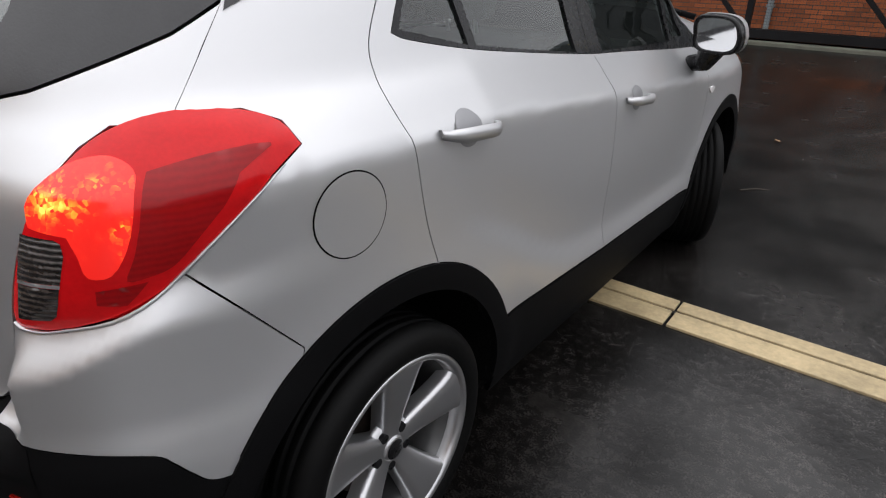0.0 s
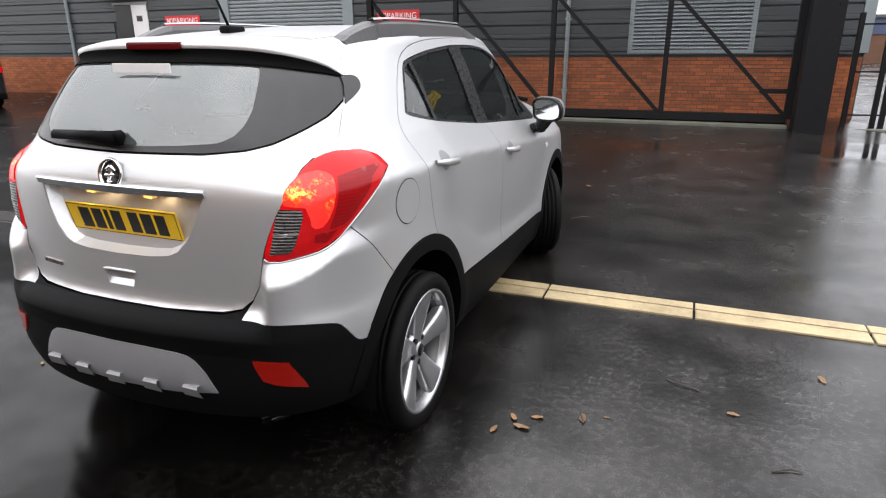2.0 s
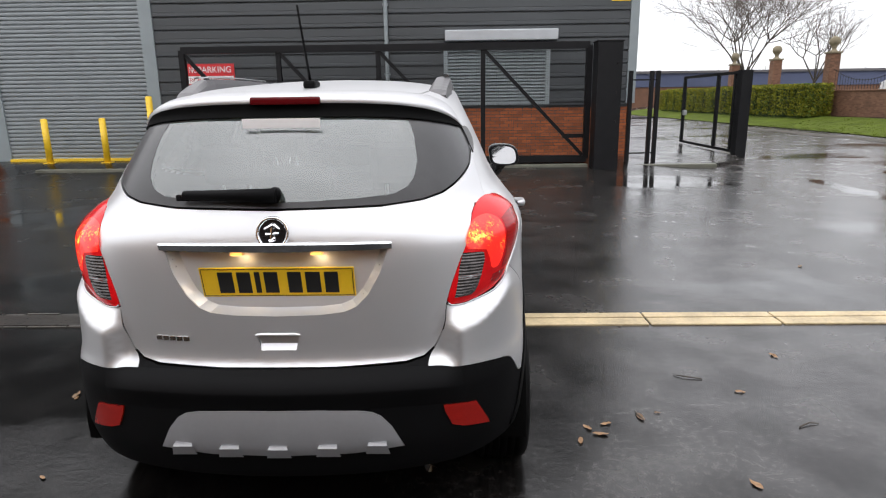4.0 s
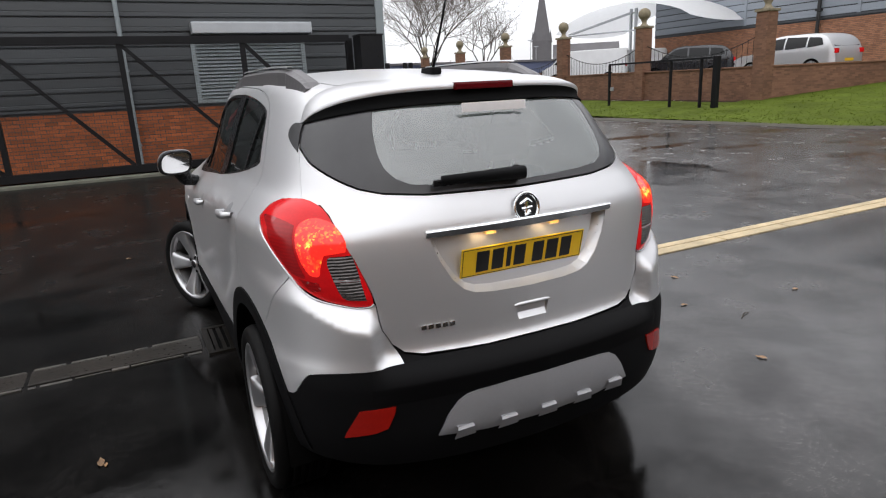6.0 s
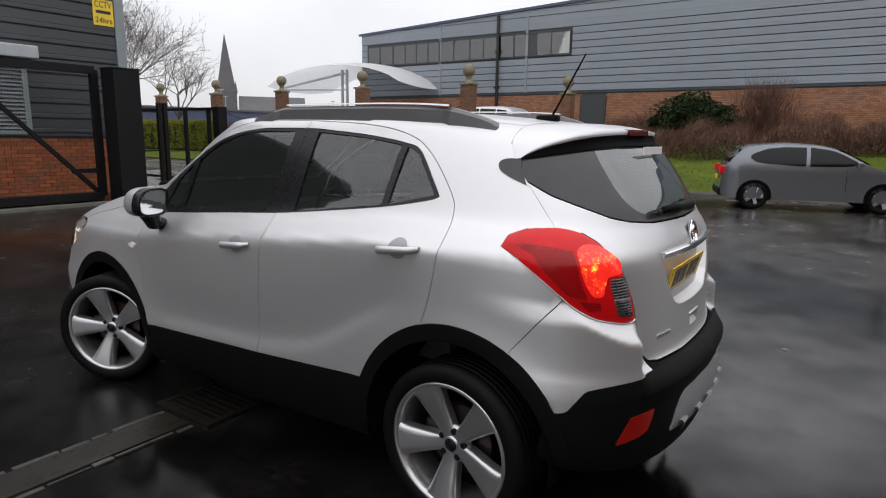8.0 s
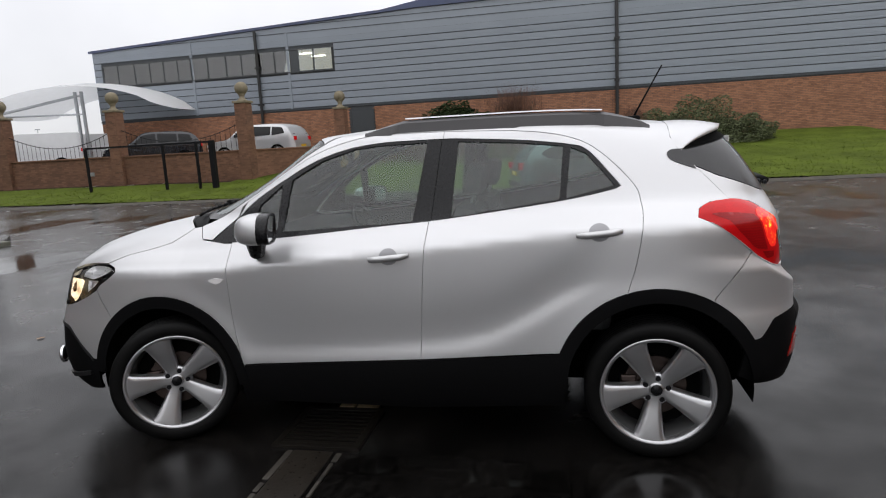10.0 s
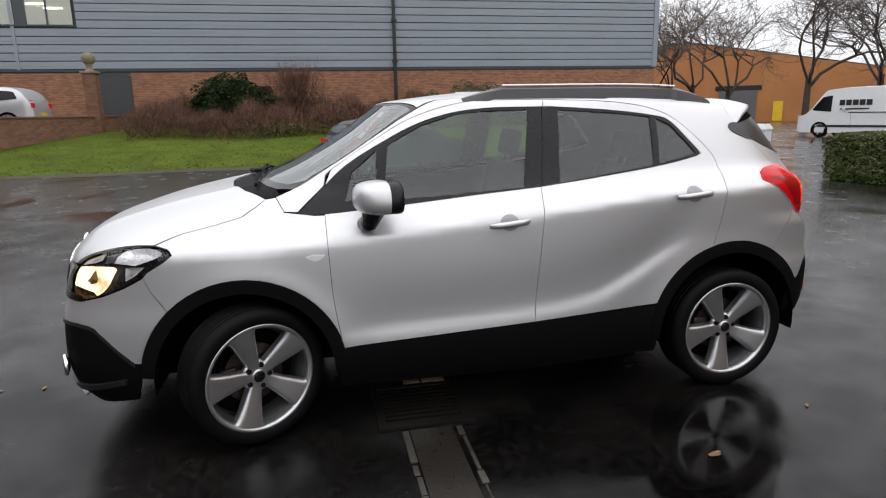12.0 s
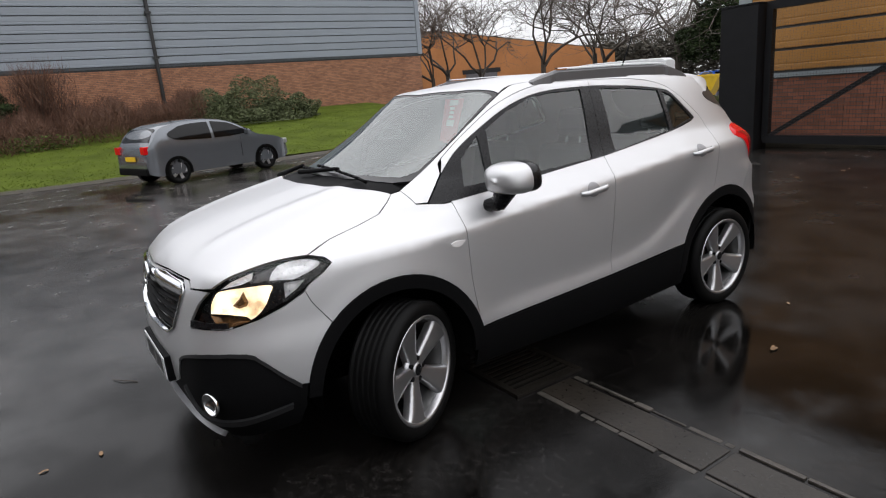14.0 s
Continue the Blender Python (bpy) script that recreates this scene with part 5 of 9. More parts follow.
screen_out = both([(0, 2.585, 1.249), (0.30, 2.56, 1.245), (0.525, 2.49, 1.238), (0.60, 2.44, 1.230), (0.652, 2.36, 1.238), (0.637, 2.157, 1.364), (0.615, 1.97, 1.472), (0.595, 1.80, 1.560), (0.582, 1.70, 1.612), (0.50, 1.745, 1.630), (0.34, 1.815, 1.640), (0, 1.865, 1.645)])
screen_in = both([(0, 2.545, 1.265), (0.30, 2.52, 1.262), (0.51, 2.45, 1.260), (0.60, 2.39, 1.262), (0.637, 2.30, 1.285), (0.626, 2.157, 1.368), (0.604, 1.97, 1.475), (0.570, 1.735, 1.604), (0.34, 1.832, 1.625), (0, 1.873, 1.632)])
panel("screen_border", screen_out, HOOD, BLACK_GLASS, car, step=0.03, gap=0.001, lift=-0.003, holes=[screen_in], mirror=False, label="black printed windscreen border")
panel("windscreen", screen_in, HOOD, FRONT_SCREEN, car, step=0.03, gap=-0.002, lift=-0.004, thick=0, mirror=False, label="clear sloping windscreen glass")[0].visible_shadow = False
roof = both([(0, 1.862, 1.648), (0.34, 1.812, 1.642), (0.50, 1.742, 1.632), (0.58, 1.698, 1.613), (0.557, 1.58, 1.65), (0.542, 1.40, 1.67), (0.537, 0.9, 1.67), (0.537, 0.5, 1.665), (0.517, 0.15, 1.64), (0.468, -0.104, 1.62), (0, -0.118, 1.64)])
panel("roof", roof, TOP, PAINT, car, step=0.04, gap=0.002, mirror=False)

# tailgate with its glass
GL_LOW = [(0, -0.647, 1.250), (0.349, -0.615, 1.256), (0.486, -0.568, 1.269), (0.560, -0.525, 1.290), (0.655, -0.319, 1.364), (0.660, -0.200, 1.420), (0.650, -0.160, 1.455)]
gate_half = GL_LOW + [(0.638, -0.155, 1.485), (0.684, -0.275, 1.355), (0.722, -0.389, 1.240), (0.672, -0.460, 1.242), (0.660, -0.51, 1.215), (0.649, -0.561, 1.167), (0.616, -0.610, 1.073), (0.590, -0.63, 1.00), (0.576, -0.636, 0.960), (0.566, -0.641, 0.920), (0.556, -0.645, 0.830), (0.530, -0.670, 0.778), (0.492, -0.690, 0.752), (0.43, -0.71, 0.742), (0.2, -0.74, 0.736), (0, -0.745, 0.735)]
recess_half = [(0, -0.66, 1.138), (0.25, -0.66, 1.138), (0.378, -0.668, 1.134), (0.370, -0.675, 1.115), (0.345, -0.69, 1.045), (0.305, -0.70, 0.975), (0.265, -0.703, 0.935), (0.225, -0.708, 0.918), (0.15, -0.71, 0.910), (0, -0.719, 0.907)]
gate_half = gate_half[::-1]
tailgate = panel("tailgate", both(gate_half[::-1]), TAIL, PAINT, car, step=0.028, holes=[both(recess_half), both([(0, -0.72, 0.838), (0.070, -0.72, 0.838), (0.058, -0.72, 0.788), (0, -0.72, 0.788)])], mirror=False)[0]

glass_half = [(0, -0.640, 1.254), (0.349, -0.610, 1.260), (0.486, -0.565, 1.273), (0.558, -0.522, 1.294), (0.652, -0.318, 1.368), (0.657, -0.20, 1.424), (0.648, -0.162, 1.458), (0.634, -0.152, 1.492), (0.60, -0.22, 1.530), (0.525, -0.313, 1.548), (0.30, -0.40, 1.556), (0, -0.43, 1.558)]
clear_half = [(0, -0.636, 1.276), (0.146, -0.629, 1.280), (0.293, -0.610, 1.287), (0.39, -0.59, 1.296), (0.435, -0.56, 1.315), (0.460, -0.53, 1.350), (0.468, -0.491, 1.400), (0.455, -0.43, 1.490), (0.44, -0.40, 1.545), (0.2, -0.43, 1.550), (0, -0.44, 1.551)]
panel("rear_glass_border", both(glass_half), TAIL, BLACK_GLASS, car, step=0.03, gap=0.001, lift=-0.002, holes=[both(clear_half)], mirror=False, label="black printed rear glass border with rain drops")
panel("rear_window", both(clear_half), TAIL, SCREEN, car, step=0.03, gap=-0.002, lift=-0.003, thick=0, mirror=False, label="clear rear window glass")[0].visible_shadow = False
quarter = flank(*curve((-0.172, 1.496), (-0.118, 1.497), (-0.092, 1.486), (-0.090, 1.468), (-0.105, 1.448), (-0.150, 1.425), (-0.222, 1.398), n=5), (-0.204, 1.432), (-0.184, 1.462))
panel("quarter_trim", quarter, SIDE, BLACK_GLASS, car, step=0.02, gap=0.001, lift=0.004, thick=0.01, label="small black quarter trim")

# number plate hollow: slanting walls and floor
rim = [Vector(TAIL.cast(*TAIL.flat(p))[0]) for p in [tuple(q) for q in even(both(recess_half), 0.03)]]
floor_loop = []
for p in rim:
    k = 0.93 if p.z < 1.15 else 0.985
    zz = 1.05 + (p.z - 1.05) * (0.9 if p.z < 1.05 else 0.93)
    floor_loop.append(Vector((p.x * k, -0.640 - 0.22 * (1.06 - zz) if zz < 1.14 else -0.655 + (zz - 1.14) * 0.35, zz)))
n = len(rim)
rim = [Vector((p.x * 1.012, p.y + 0.002, 1.03 + (p.z - 1.03) * 1.02)) for p in rim]
raw("plate_recess", rim + floor_loop, [(i, (i + 1) % n, n + (i + 1) % n, n + i) for i in range(n)] + [tuple(range(n, 2 * n))], PAINT, tailgate, "silver number plate recess", smooth=False)
bm = bmesh.new()
ring = []
for i in range(25):
    x = -0.388 + 0.776 * i / 24
    y = TAIL.cast(*TAIL.flat((x, -0.67, 1.13)))[0].y
    h = 0.013 + 0.005 * (1 - abs(x) / 0.388)
    ring.append([bm.verts.new((x, y + dy, 1.136 + dz)) for dy, dz in ((0.03, h), (-0.012, h), (-0.017, h * 0.7), (-0.009, -h * 0.8), (0.0, -h), (0.03, -h))])
for a, b in zip(ring, ring[1:]):
    for i in range(6):
        bm.faces.new((a[i], a[(i + 1) % 6], b[(i + 1) % 6], b[i]))
bm.faces.new(ring[0])
bm.faces.new(ring[-1][::-1])
bmesh.ops.recalc_face_normals(bm, faces=bm.faces)
part("chrome_strip", bm, CHROME, tailgate, "chrome strip above the number plate")
for x in (-0.135, 0.135):
    boxed("plate_lamp", x - 0.020, -0.672, 1.104, x + 0.020, -0.650, 1.111, PLATE_LAMP, tailgate)


for x in (-0.135, 0.135):
    ld = bpy.data.lights.new("plate_lamp_light", "AREA")
    ld.energy, ld.size, ld.color = 0.05, 0.03, (1.0, 0.72, 0.40)
    new("plate_lamp_light", ld).matrix_world = look((x, -0.700, 1.108), (x, -0.672, 1.00))


def number_plate(name, parent, m, colour):
    """A plate with a thin border; its characters are plain bars."""
    def put(bm):
        bmesh.ops.transform(bm, matrix=m, verts=bm.verts)
        return bm
    bm = bmesh.new()
    box(bm, -0.26, -0.003, -0.0555, 0.26, 0.003, 0.0555, 0.002)
    pl = part(name, put(bm), colour, parent, "number plate with plain dark bars")
    for x0, x1, z0, z1 in ((-0.255, 0.255, 0.0495, 0.0515), (-0.255, 0.255, -0.0515, -0.0495), (-0.255, -0.253, -0.0495, 0.0495), (0.253, 0.255, -0.0495, 0.0495)):
        bm = bmesh.new()
        box(bm, x0, -0.0042, z0, x1, -0.003, z1)
        part("border", put(bm), SIGN_BLACK, pl)
    x = -0.200
    for k, w in enumerate((0.050, 0.046, 0.018, 0.046, 0.046, 0.050, 0.046)):
        bm = bmesh.new()
        box(bm, x, -0.0048, -0.0395, x + w, -0.003, 0.0395)
        part("bar", put(bm), SIGN_BLACK, pl)
        x += w + (0.033 if k == 3 else 0.014)
    return pl


number_plate("rear_plate", tailgate, pose(0, -0.672, 1.012, 13, 0, 0), PLATE_Y)

# round badge, drawn as a plain shape
def badge(parent, m, s):
    vs, fs = lathe([(0.040 * s, 0.0), (0.052 * s, 0.003), (0.056 * s, 0.010), (0.052 * s, 0.016), (0.045 * s, 0.012), (0.043 * s, 0.004)], 40)
    me = raw("badge_ring", [m @ Vector(v) for v in vs], fs, CHROME, parent, "round chrome badge ring", smooth=True)
    bm = bmesh.new()
    bmesh.ops.create_cone(bm, cap_ends=True, segments=32, radius1=0.044 * s, radius2=0.044 * s, depth=0.006, matrix=Matrix.Translation((0, 0, 0.003)))
    bmesh.ops.transform(bm, matrix=m, verts=bm.verts)
    part("badge_disc", bm, GLOSS_BLACK, parent)
    bm = bmesh.new()
    for x0, y0, x1, y1, r0, r1 in ((-0.026, 0.012, 0.004, 0.026, 0.006, 0.010), (0.004, 0.026, 0.024, 0.012, 0.010, 0.005), (-0.022, -0.006, 0.022, -0.002, 0.008, 0.006), (-0.012, -0.026, 0.012, -0.018, 0.006, 0.009), (0.0, 0.020, -0.004, -0.022, 0.009, 0.006)):
        rod(bm, (x0 * s, y0 * s, 0.007), (x1 * s, y1 * s, 0.008), r0 * s, r1 * s, 8)
    bmesh.ops.transform(bm, matrix=m, verts=bm.verts)
    part("badge_emblem", bm, CHROME, parent)


badge(tailgate, pose(0, -0.682, 1.182, 90 - 12, 0, 0), 1.0)

# handle of the tailgate: a scooped cup below a grip
c_top, c_low = TAIL.cast(0, 0.836)[0], TAIL.cast(0, 0.788)[0]
raw("handle_cup", [(-0.074, c_top.y + 0.017, 0.840), (0.074, c_top.y + 0.017, 0.840), (0.066, c_low.y + 0.017, 0.806), (-0.066, c_low.y + 0.017, 0.806), (0.060, c_low.y + 0.001, 0.786), (-0.060, c_low.y + 0.001, 0.786)], [(0, 1, 2, 3), (3, 2, 4, 5)], PAINT, tailgate, "silver scooped handle cup")
vs, fs = [], []
for i in range(19):
    x = -0.076 + 0.152 * i / 18
    y = TAIL.cast(*TAIL.flat((x, -0.72, 0.846)))[0].y
    h = 0.010 * (1 - (abs(x) / 0.082) ** 6)
    vs += [(x, y + 0.012, 0.840 + h), (x, y - 0.004, 0.840 + h * 0.7), (x, y - 0.006, 0.840 - h * 0.4), (x, y + 0.012, 0.840 - h)]
    if i:
        q = (i - 1) * 4
        fs += [(q + k, q + k + 1, q + k + 5, q + k + 4) for k in range(3)]
raw("tailgate_handle", vs, fs, PAINT, tailgate, "silver tailgate grip", smooth=True)
for k in range(5):
    c = TAIL.cast(*TAIL.flat((-0.425 + k * 0.027, -0.70, 0.822)))[0]
    boxed("name_bar", c.x - 0.010, c.y - 0.004, c.z - 0.008, c.x + 0.010, c.y + 0.004, c.z + 0.008, CHROME, tailgate, 0.001)

# wiper
bm = bmesh.new()
rod(bm, (0.0, -0.655, 1.300), (0.0, -0.620, 1.308), 0.026, 0.020, 12)
a, b = Vector((0.01, -0.662, 1.303)), Vector((-0.30, -0.640, 1.304))
rod(bm, a, b, 0.024, 0.015, 14)
part("rear_wiper", bm, PLASTIC, tailgate, "black rear wiper arm", smooth=True)
bm = bmesh.new()
box(bm, -0.33, -0.640, 1.283, 0.0, -0.626, 1.306, 0.006)
part("wiper_blade", bm, GLOSS_BLACK, tailgate)

# spoiler with a high brake lamp: lofted from the roof's rear edge to its lip, which falls to the corners of the glass
inner_edge = curve((0, -0.118, 1.64), (0.25, -0.116, 1.638), (0.42, -0.108, 1.626), (0.53, -0.108, 1.595), (0.599, -0.114, 1.555), (0.634, -0.148, 1.494), n=8)
lip_edge = curve((0, -0.422, 1.614), (0.25, -0.410, 1.611), (0.42, -0.372, 1.600), (0.52, -0.312, 1.578), (0.592, -0.228, 1.540), (0.637, -0.156, 1.490), n=8)
inner_edge = [(-x, y, z) for x, y, z in inner_edge[:0:-1]] + inner_edge
lip_edge = [(-x, y, z) for x, y, z in lip_edge[:0:-1]] + lip_edge
sp_top, sp_bot = [], []
for q0, q1 in zip(inner_edge, lip_edge):
    start = BODY.find_nearest(Vector(q0))[0]
    end = Vector(q1)
    row = []
    for k in range(9):
        f = k / 8
        p = start.lerp(end, f)
        p.z += 0.012 * math.sin(math.pi * f) * min((end - start).length / 0.3, 1)
        row.append(p)
    sp_top.append(row)
    size = min((end - start).length / 0.25, 1)
    tip = end + Vector((0, 0.004, -0.018 * size))
    glass_at, glass_n = TAIL.cast(*TAIL.flat((end.x, end.y, 1.546 - 0.055 * (abs(end.x) / 0.637) ** 4)))
    under = glass_at + glass_n * 0.004
    hollow = tip.lerp(under, 0.5) + Vector((0, 0.02 * size, 0.004))
    sp_bot.append([tip, hollow, under])
nk, ns = 9, len(sp_top)
vs = [p for r in sp_top for p in r]
fs = [(i * nk + j, i * nk + j + 1, (i + 1) * nk + j + 1, (i + 1) * nk + j) for i in range(ns - 1) for j in range(8)]
base = len(vs)
vs += [r[0] for r in sp_bot]
fs += [(i * nk + 8, base + i, base + i + 1, (i + 1) * nk + 8) for i in range(ns - 1)]
spoiler = raw("spoiler", vs, fs, PAINT, tailgate, "silver roof spoiler over the rear glass", smooth=True)
vs = [p for r in sp_bot for p in r]
fs = [(i * 3 + j, i * 3 + j + 1, (i + 1) * 3 + j + 1, (i + 1) * 3 + j) for i in range(ns - 1) for j in range(2)]
raw("spoiler_underside", vs, fs, SHELL, tailgate, "black underside of the spoiler", smooth=True)
bm = bmesh.new()
box(bm, -0.125, -0.430, 1.590, 0.125, -0.390, 1.618, 0.008)
part("high_brake_lamp", bm, BRAKE_DARK, tailgate, "dark red high brake lamp")
boxed("glass_sticker", -0.135, -0.448, 1.512, 0.135, -0.444, 1.545, SIGN_WHITE, tailgate, 0.001, "pale sticker with a line of bars", pose(0, -0.045, 0.0, 0, 0, 0))

# rear bumper
BLACK_LINE = curve((0.862, -0.432, 0.600), (0.842, -0.493, 0.606), (0.820, -0.52, 0.640), (0.803, -0.537, 0.668), (0.785, -0.56, 0.691), (0.724, -0.627, 0.706), (0.645, -0.680, 0.711), (0.57, -0.705, 0.714), (0.501, -0.716, 0.715), n=4)
corner = [(0.793, -0.449, 1.011), (0.770, -0.49, 0.972), (0.726, -0.542, 0.938), (0.658, -0.596, 0.916), (0.613, -0.620, 0.909), (0.5655, -0.641, 0.916), (0.5545, -0.646, 0.830), (0.529, -0.671, 0.775)] + BLACK_LINE[::-1] + flank(*arc(ARCH_R, 0.497, 146, 121)) + flank(*curve((-0.276, 0.801), (-0.449, 1.011)))
panel("rear_bumper_corner", corner, TAIL, PAINT, car, step=0.015)
low_half = [(0, -0.748, 0.733), (0.2, -0.742, 0.734), (0.43, -0.712, 0.739), (0.492, -0.692, 0.748), (0.53, -0.67, 0.772)] + BLACK_LINE[::-1] + [(0.865, -0.42, 0.56), (0.865, -0.405, 0.47), (0.85, -0.39, 0.42), (0.80, -0.47, 0.375), (0.60, -0.65, 0.355), (0.3, -0.72, 0.345), (0, -0.73, 0.345)]
rear_bumper = panel("rear_bumper", both(low_half), TAIL, PLASTIC, car, step=0.03, mirror=False, label="black textured lower rear bumper")[0]
skid_half = [(0, -0.8, 0.605), (0.15, -0.795, 0.603), (0.272, -0.783, 0.596), (0.315, -0.778, 0.588), (0.345, -0.772, 0.570), (0.380, -0.766, 0.528), (0.418, -0.756, 0.452), (0.25, -0.78, 0.438), (0, -0.79, 0.436)]
panel("skid_plate", both(skid_half), TAIL, SKID, rear_bumper, step=0.016, lift=0.006, thick=0.016, crown=0.010, mirror=False, label="silver rear skid plate")
for k in range(5):
    x = -0.33 + 0.165 * k
    base = TAIL.cast(*TAIL.flat((x, -0.78, 0.455)))[0]
    vs = []
    for w, y, z in ((0.042, -0.008, -0.02), (0.034, -0.022, 0.018), (0.030, -0.016, 0.026), (0.030, 0.0, 0.026)):
        vs += [(x - w, base.y + y - 0.006, base.z + z), (x + w, base.y + y - 0.006, base.z + z)]
    raw("skid_tooth", vs, [(0, 1, 3, 2), (2, 3, 5, 4), (4, 5, 7, 6)], SKID, rear_bumper)
panel("reflector", [(0.666, -0.680, 0.578), (0.551, -0.727, 0.587), (0.556, -0.725, 0.56), (0.580, -0.717, 0.508), (0.62, -0.70, 0.492), (0.714, -0.644, 0.476), (0.71, -0.65, 0.495)], TAIL, REFLECT_RED, rear_bumper, step=0.02, lift=0.006, thick=0.012, label="red rear reflector with a faint glow added")
# ledge along the top of the bumper
vs, fs = [], []
for i in range(61):
    x = -0.62 + 1.24 * i / 60
    q = abs(x) / 0.62
    y_at = -0.80 + 0.10 * q * q
    for z, o in ((0.722, 0.003), (0.700, 0.016), (0.664, 0.026), (0.656, 0.024), (0.632, 0.008), (0.60, 0.001)):
        p, nn = TAIL.cast(*TAIL.flat((x, y_at, z - 0.012 * q ** 4)))
        vs.append(p + nn * (o * (1 - q ** 8) + 0.001))
    if i:
        b = (i - 1) * 6
        fs += [(b + k, b + k + 1, b + k + 7, b + k + 6) for k in range(5)]
raw("bumper_ledge", vs, fs, PLASTIC, rear_bumper, "black ledge along the bumper top", smooth=True)
bm = bmesh.new()
for r, y0 in ((0.024, -0.62),):
    bmesh.ops.create_cone(bm, cap_ends=False, segments=20, radius1=r, radius2=r, depth=0.12, matrix=pose(0.50, y0 + 0.05, 0.265, 70, 0, 0))
part("exhaust_tip", bm, CHROME, car, "short chrome exhaust tip", smooth=True)

# tail lamps
LAMP = [(0.825, -0.205, 1.182), (0.79, -0.217, 1.222), (0.751, -0.270, 1.247), (0.698, -0.382, 1.255), (0.672, -0.460, 1.238), (0.660, -0.51, 1.212), (0.649, -0.561, 1.167), (0.632, -0.59, 1.12), (0.616, -0.610, 1.073), (0.590, -0.63, 1.00), (0.572, -0.638, 0.925), (0.613, -0.620, 0.914), (0.658, -0.596, 0.922), (0.726, -0.542, 0.943), (0.770, -0.49, 0.978), (0.793, -0.449, 1.015), (0.822, -0.373, 1.080), (0.834, -0.283, 1.144)]
LAMP = curve(*LAMP, LAMP[0], n=3)[:-1]
tail_lamps = []
for ob in panel("tail_lamp", LAMP, TAIL, TAIL_RED, car, step=0.014, gap=0.0012, crown=0.022, thick=0.02, label="glossy red wraparound tail lamp"):
    tail_lamps.append(ob)
LIT = curve((0.635, -0.590, 1.102), (0.631, -0.586, 1.133), (0.643, -0.560, 1.166), (0.657, -0.530, 1.187), (0.687, -0.484, 1.190), (0.712, -0.462, 1.176), (0.730, -0.455, 1.151), (0.736, -0.470, 1.117), (0.739, -0.494, 1.070), (0.727, -0.520, 1.029), (0.703, -0.542, 1.027), (0.693, -0.542, 1.062), (0.682, -0.544, 1.091), n=3)
CLEAR_UP = [(0.621, -0.605, 1.091), (0.668, -0.558, 1.087), (0.677, -0.555, 1.082), (0.679, -0.556, 1.063), (0.672, -0.573, 1.014), (0.606, -0.624, 1.013), (0.612, -0.618, 1.048)]
CLEAR_LOW = [(0.606, -0.624, 1.006), (0.670, -0.575, 1.007), (0.664, -0.583, 0.978), (0.655, -0.590, 0.953), (0.644, -0.598, 0.943), (0.591, -0.630, 0.940)]
CELL_BAR = [(0.606, -0.624, 1.0125), (0.672, -0.573, 1.0135), (0.671, -0.574, 1.0075), (0.605, -0.625, 1.0065)]
DARK = curve((0.737, -0.443, 1.156), (0.768, -0.364, 1.172), (0.804, -0.263, 1.184), (0.806, -0.297, 1.163), (0.803, -0.350, 1.130), (0.799, -0.402, 1.085), (0.787, -0.454, 1.033), (0.762, -0.488, 1.019), (0.742, -0.509, 1.017), (0.746, -0.492, 1.054), (0.743, -0.470, 1.099), n=3)
PATCH = [(0.710, -0.543, 1.002), (0.764, -0.490, 1.011), (0.744, -0.523, 0.968), (0.709, -0.549, 0.975)]
for nm, edge, mt, lb in (("lit_chamber", LIT, TAIL_GLOW, "glowing orange-red lamp chamber"), ("reversing_lens", CLEAR_UP, RIBBED, "clear ribbed reversing lens"), ("reversing_lens", CLEAR_LOW, RIBBED, "clear ribbed reversing lens"), ("lens_divider", CELL_BAR, SKID, "pale divider between lenses"), ("lamp_recess", DARK, TAIL_DARK, "deep red ribbed lamp recess"), ("lamp_recess", PATCH, TAIL_DARK, "deep red ribbed lamp recess")):
    for lamp_ob, piece in zip(tail_lamps, panel(nm, edge, TAIL, mt, car, step=0.012, gap=0.0, lift=0.0012, thick=0.0, crown=0.022, crown_of=LAMP, label=lb)):
        piece.parent = lamp_ob
# painted lip that holds the lamp, tilted up to the sky
mid_l = sum((Vector(p) for p in LAMP), Vector()) / len(LAMP)
low_rim = [p for k, p in enumerate(LAMP) if 30 <= k <= 52]
for sx in (1, -1):
    vs, fs = [], []
    for k, p in enumerate(low_rim):
        a, na = TAIL.cast(*TAIL.flat(p))
        out = Vector(p) + (Vector(p) - mid_l).normalized() * 0.006
        b, nb = TAIL.cast(*TAIL.flat(tuple(out)))
        for q in (a - na * 0.004, a + na * 0.0045, b + nb * 0.0035, b - nb * 0.001):
            vs.append((q.x * sx, q.y, q.z))
        if k:
            q = (k - 1) * 4
            fs += [(q + j, q + j + 1, q + j + 5, q + j + 4)[::-sx] for j in range(3)]
    raw("lamp_lip", vs, fs, PAINT, car, smooth=True)

# sills and arch mouldings
panel("sill", flank(*curve((2.18, 0.440), (1.146, 0.487), (0.42, 0.532)), (0.42, 0.25), (1.2, 0.20), (2.18, 0.22)), SIDE, PLASTIC, car, step=0.04, lift=0.004, label="black plastic sill")
for c, a0, a1, rr in ((ARCH_R, -4, 176, 0.497), (ARCH_F, 4, 182, 0.490)):
    outer, inner = arc(c, rr, a0, a1, 40), arc((c[0], c[1] - 0.005), rr - 0.064, a1, a0, 40)
    panel("arch_moulding", flank(*outer, *inner), SIDE, PLASTIC, car, step=0.018, gap=0.001, lift=0.006, thick=0.05, label="black plastic wheel arch moulding")

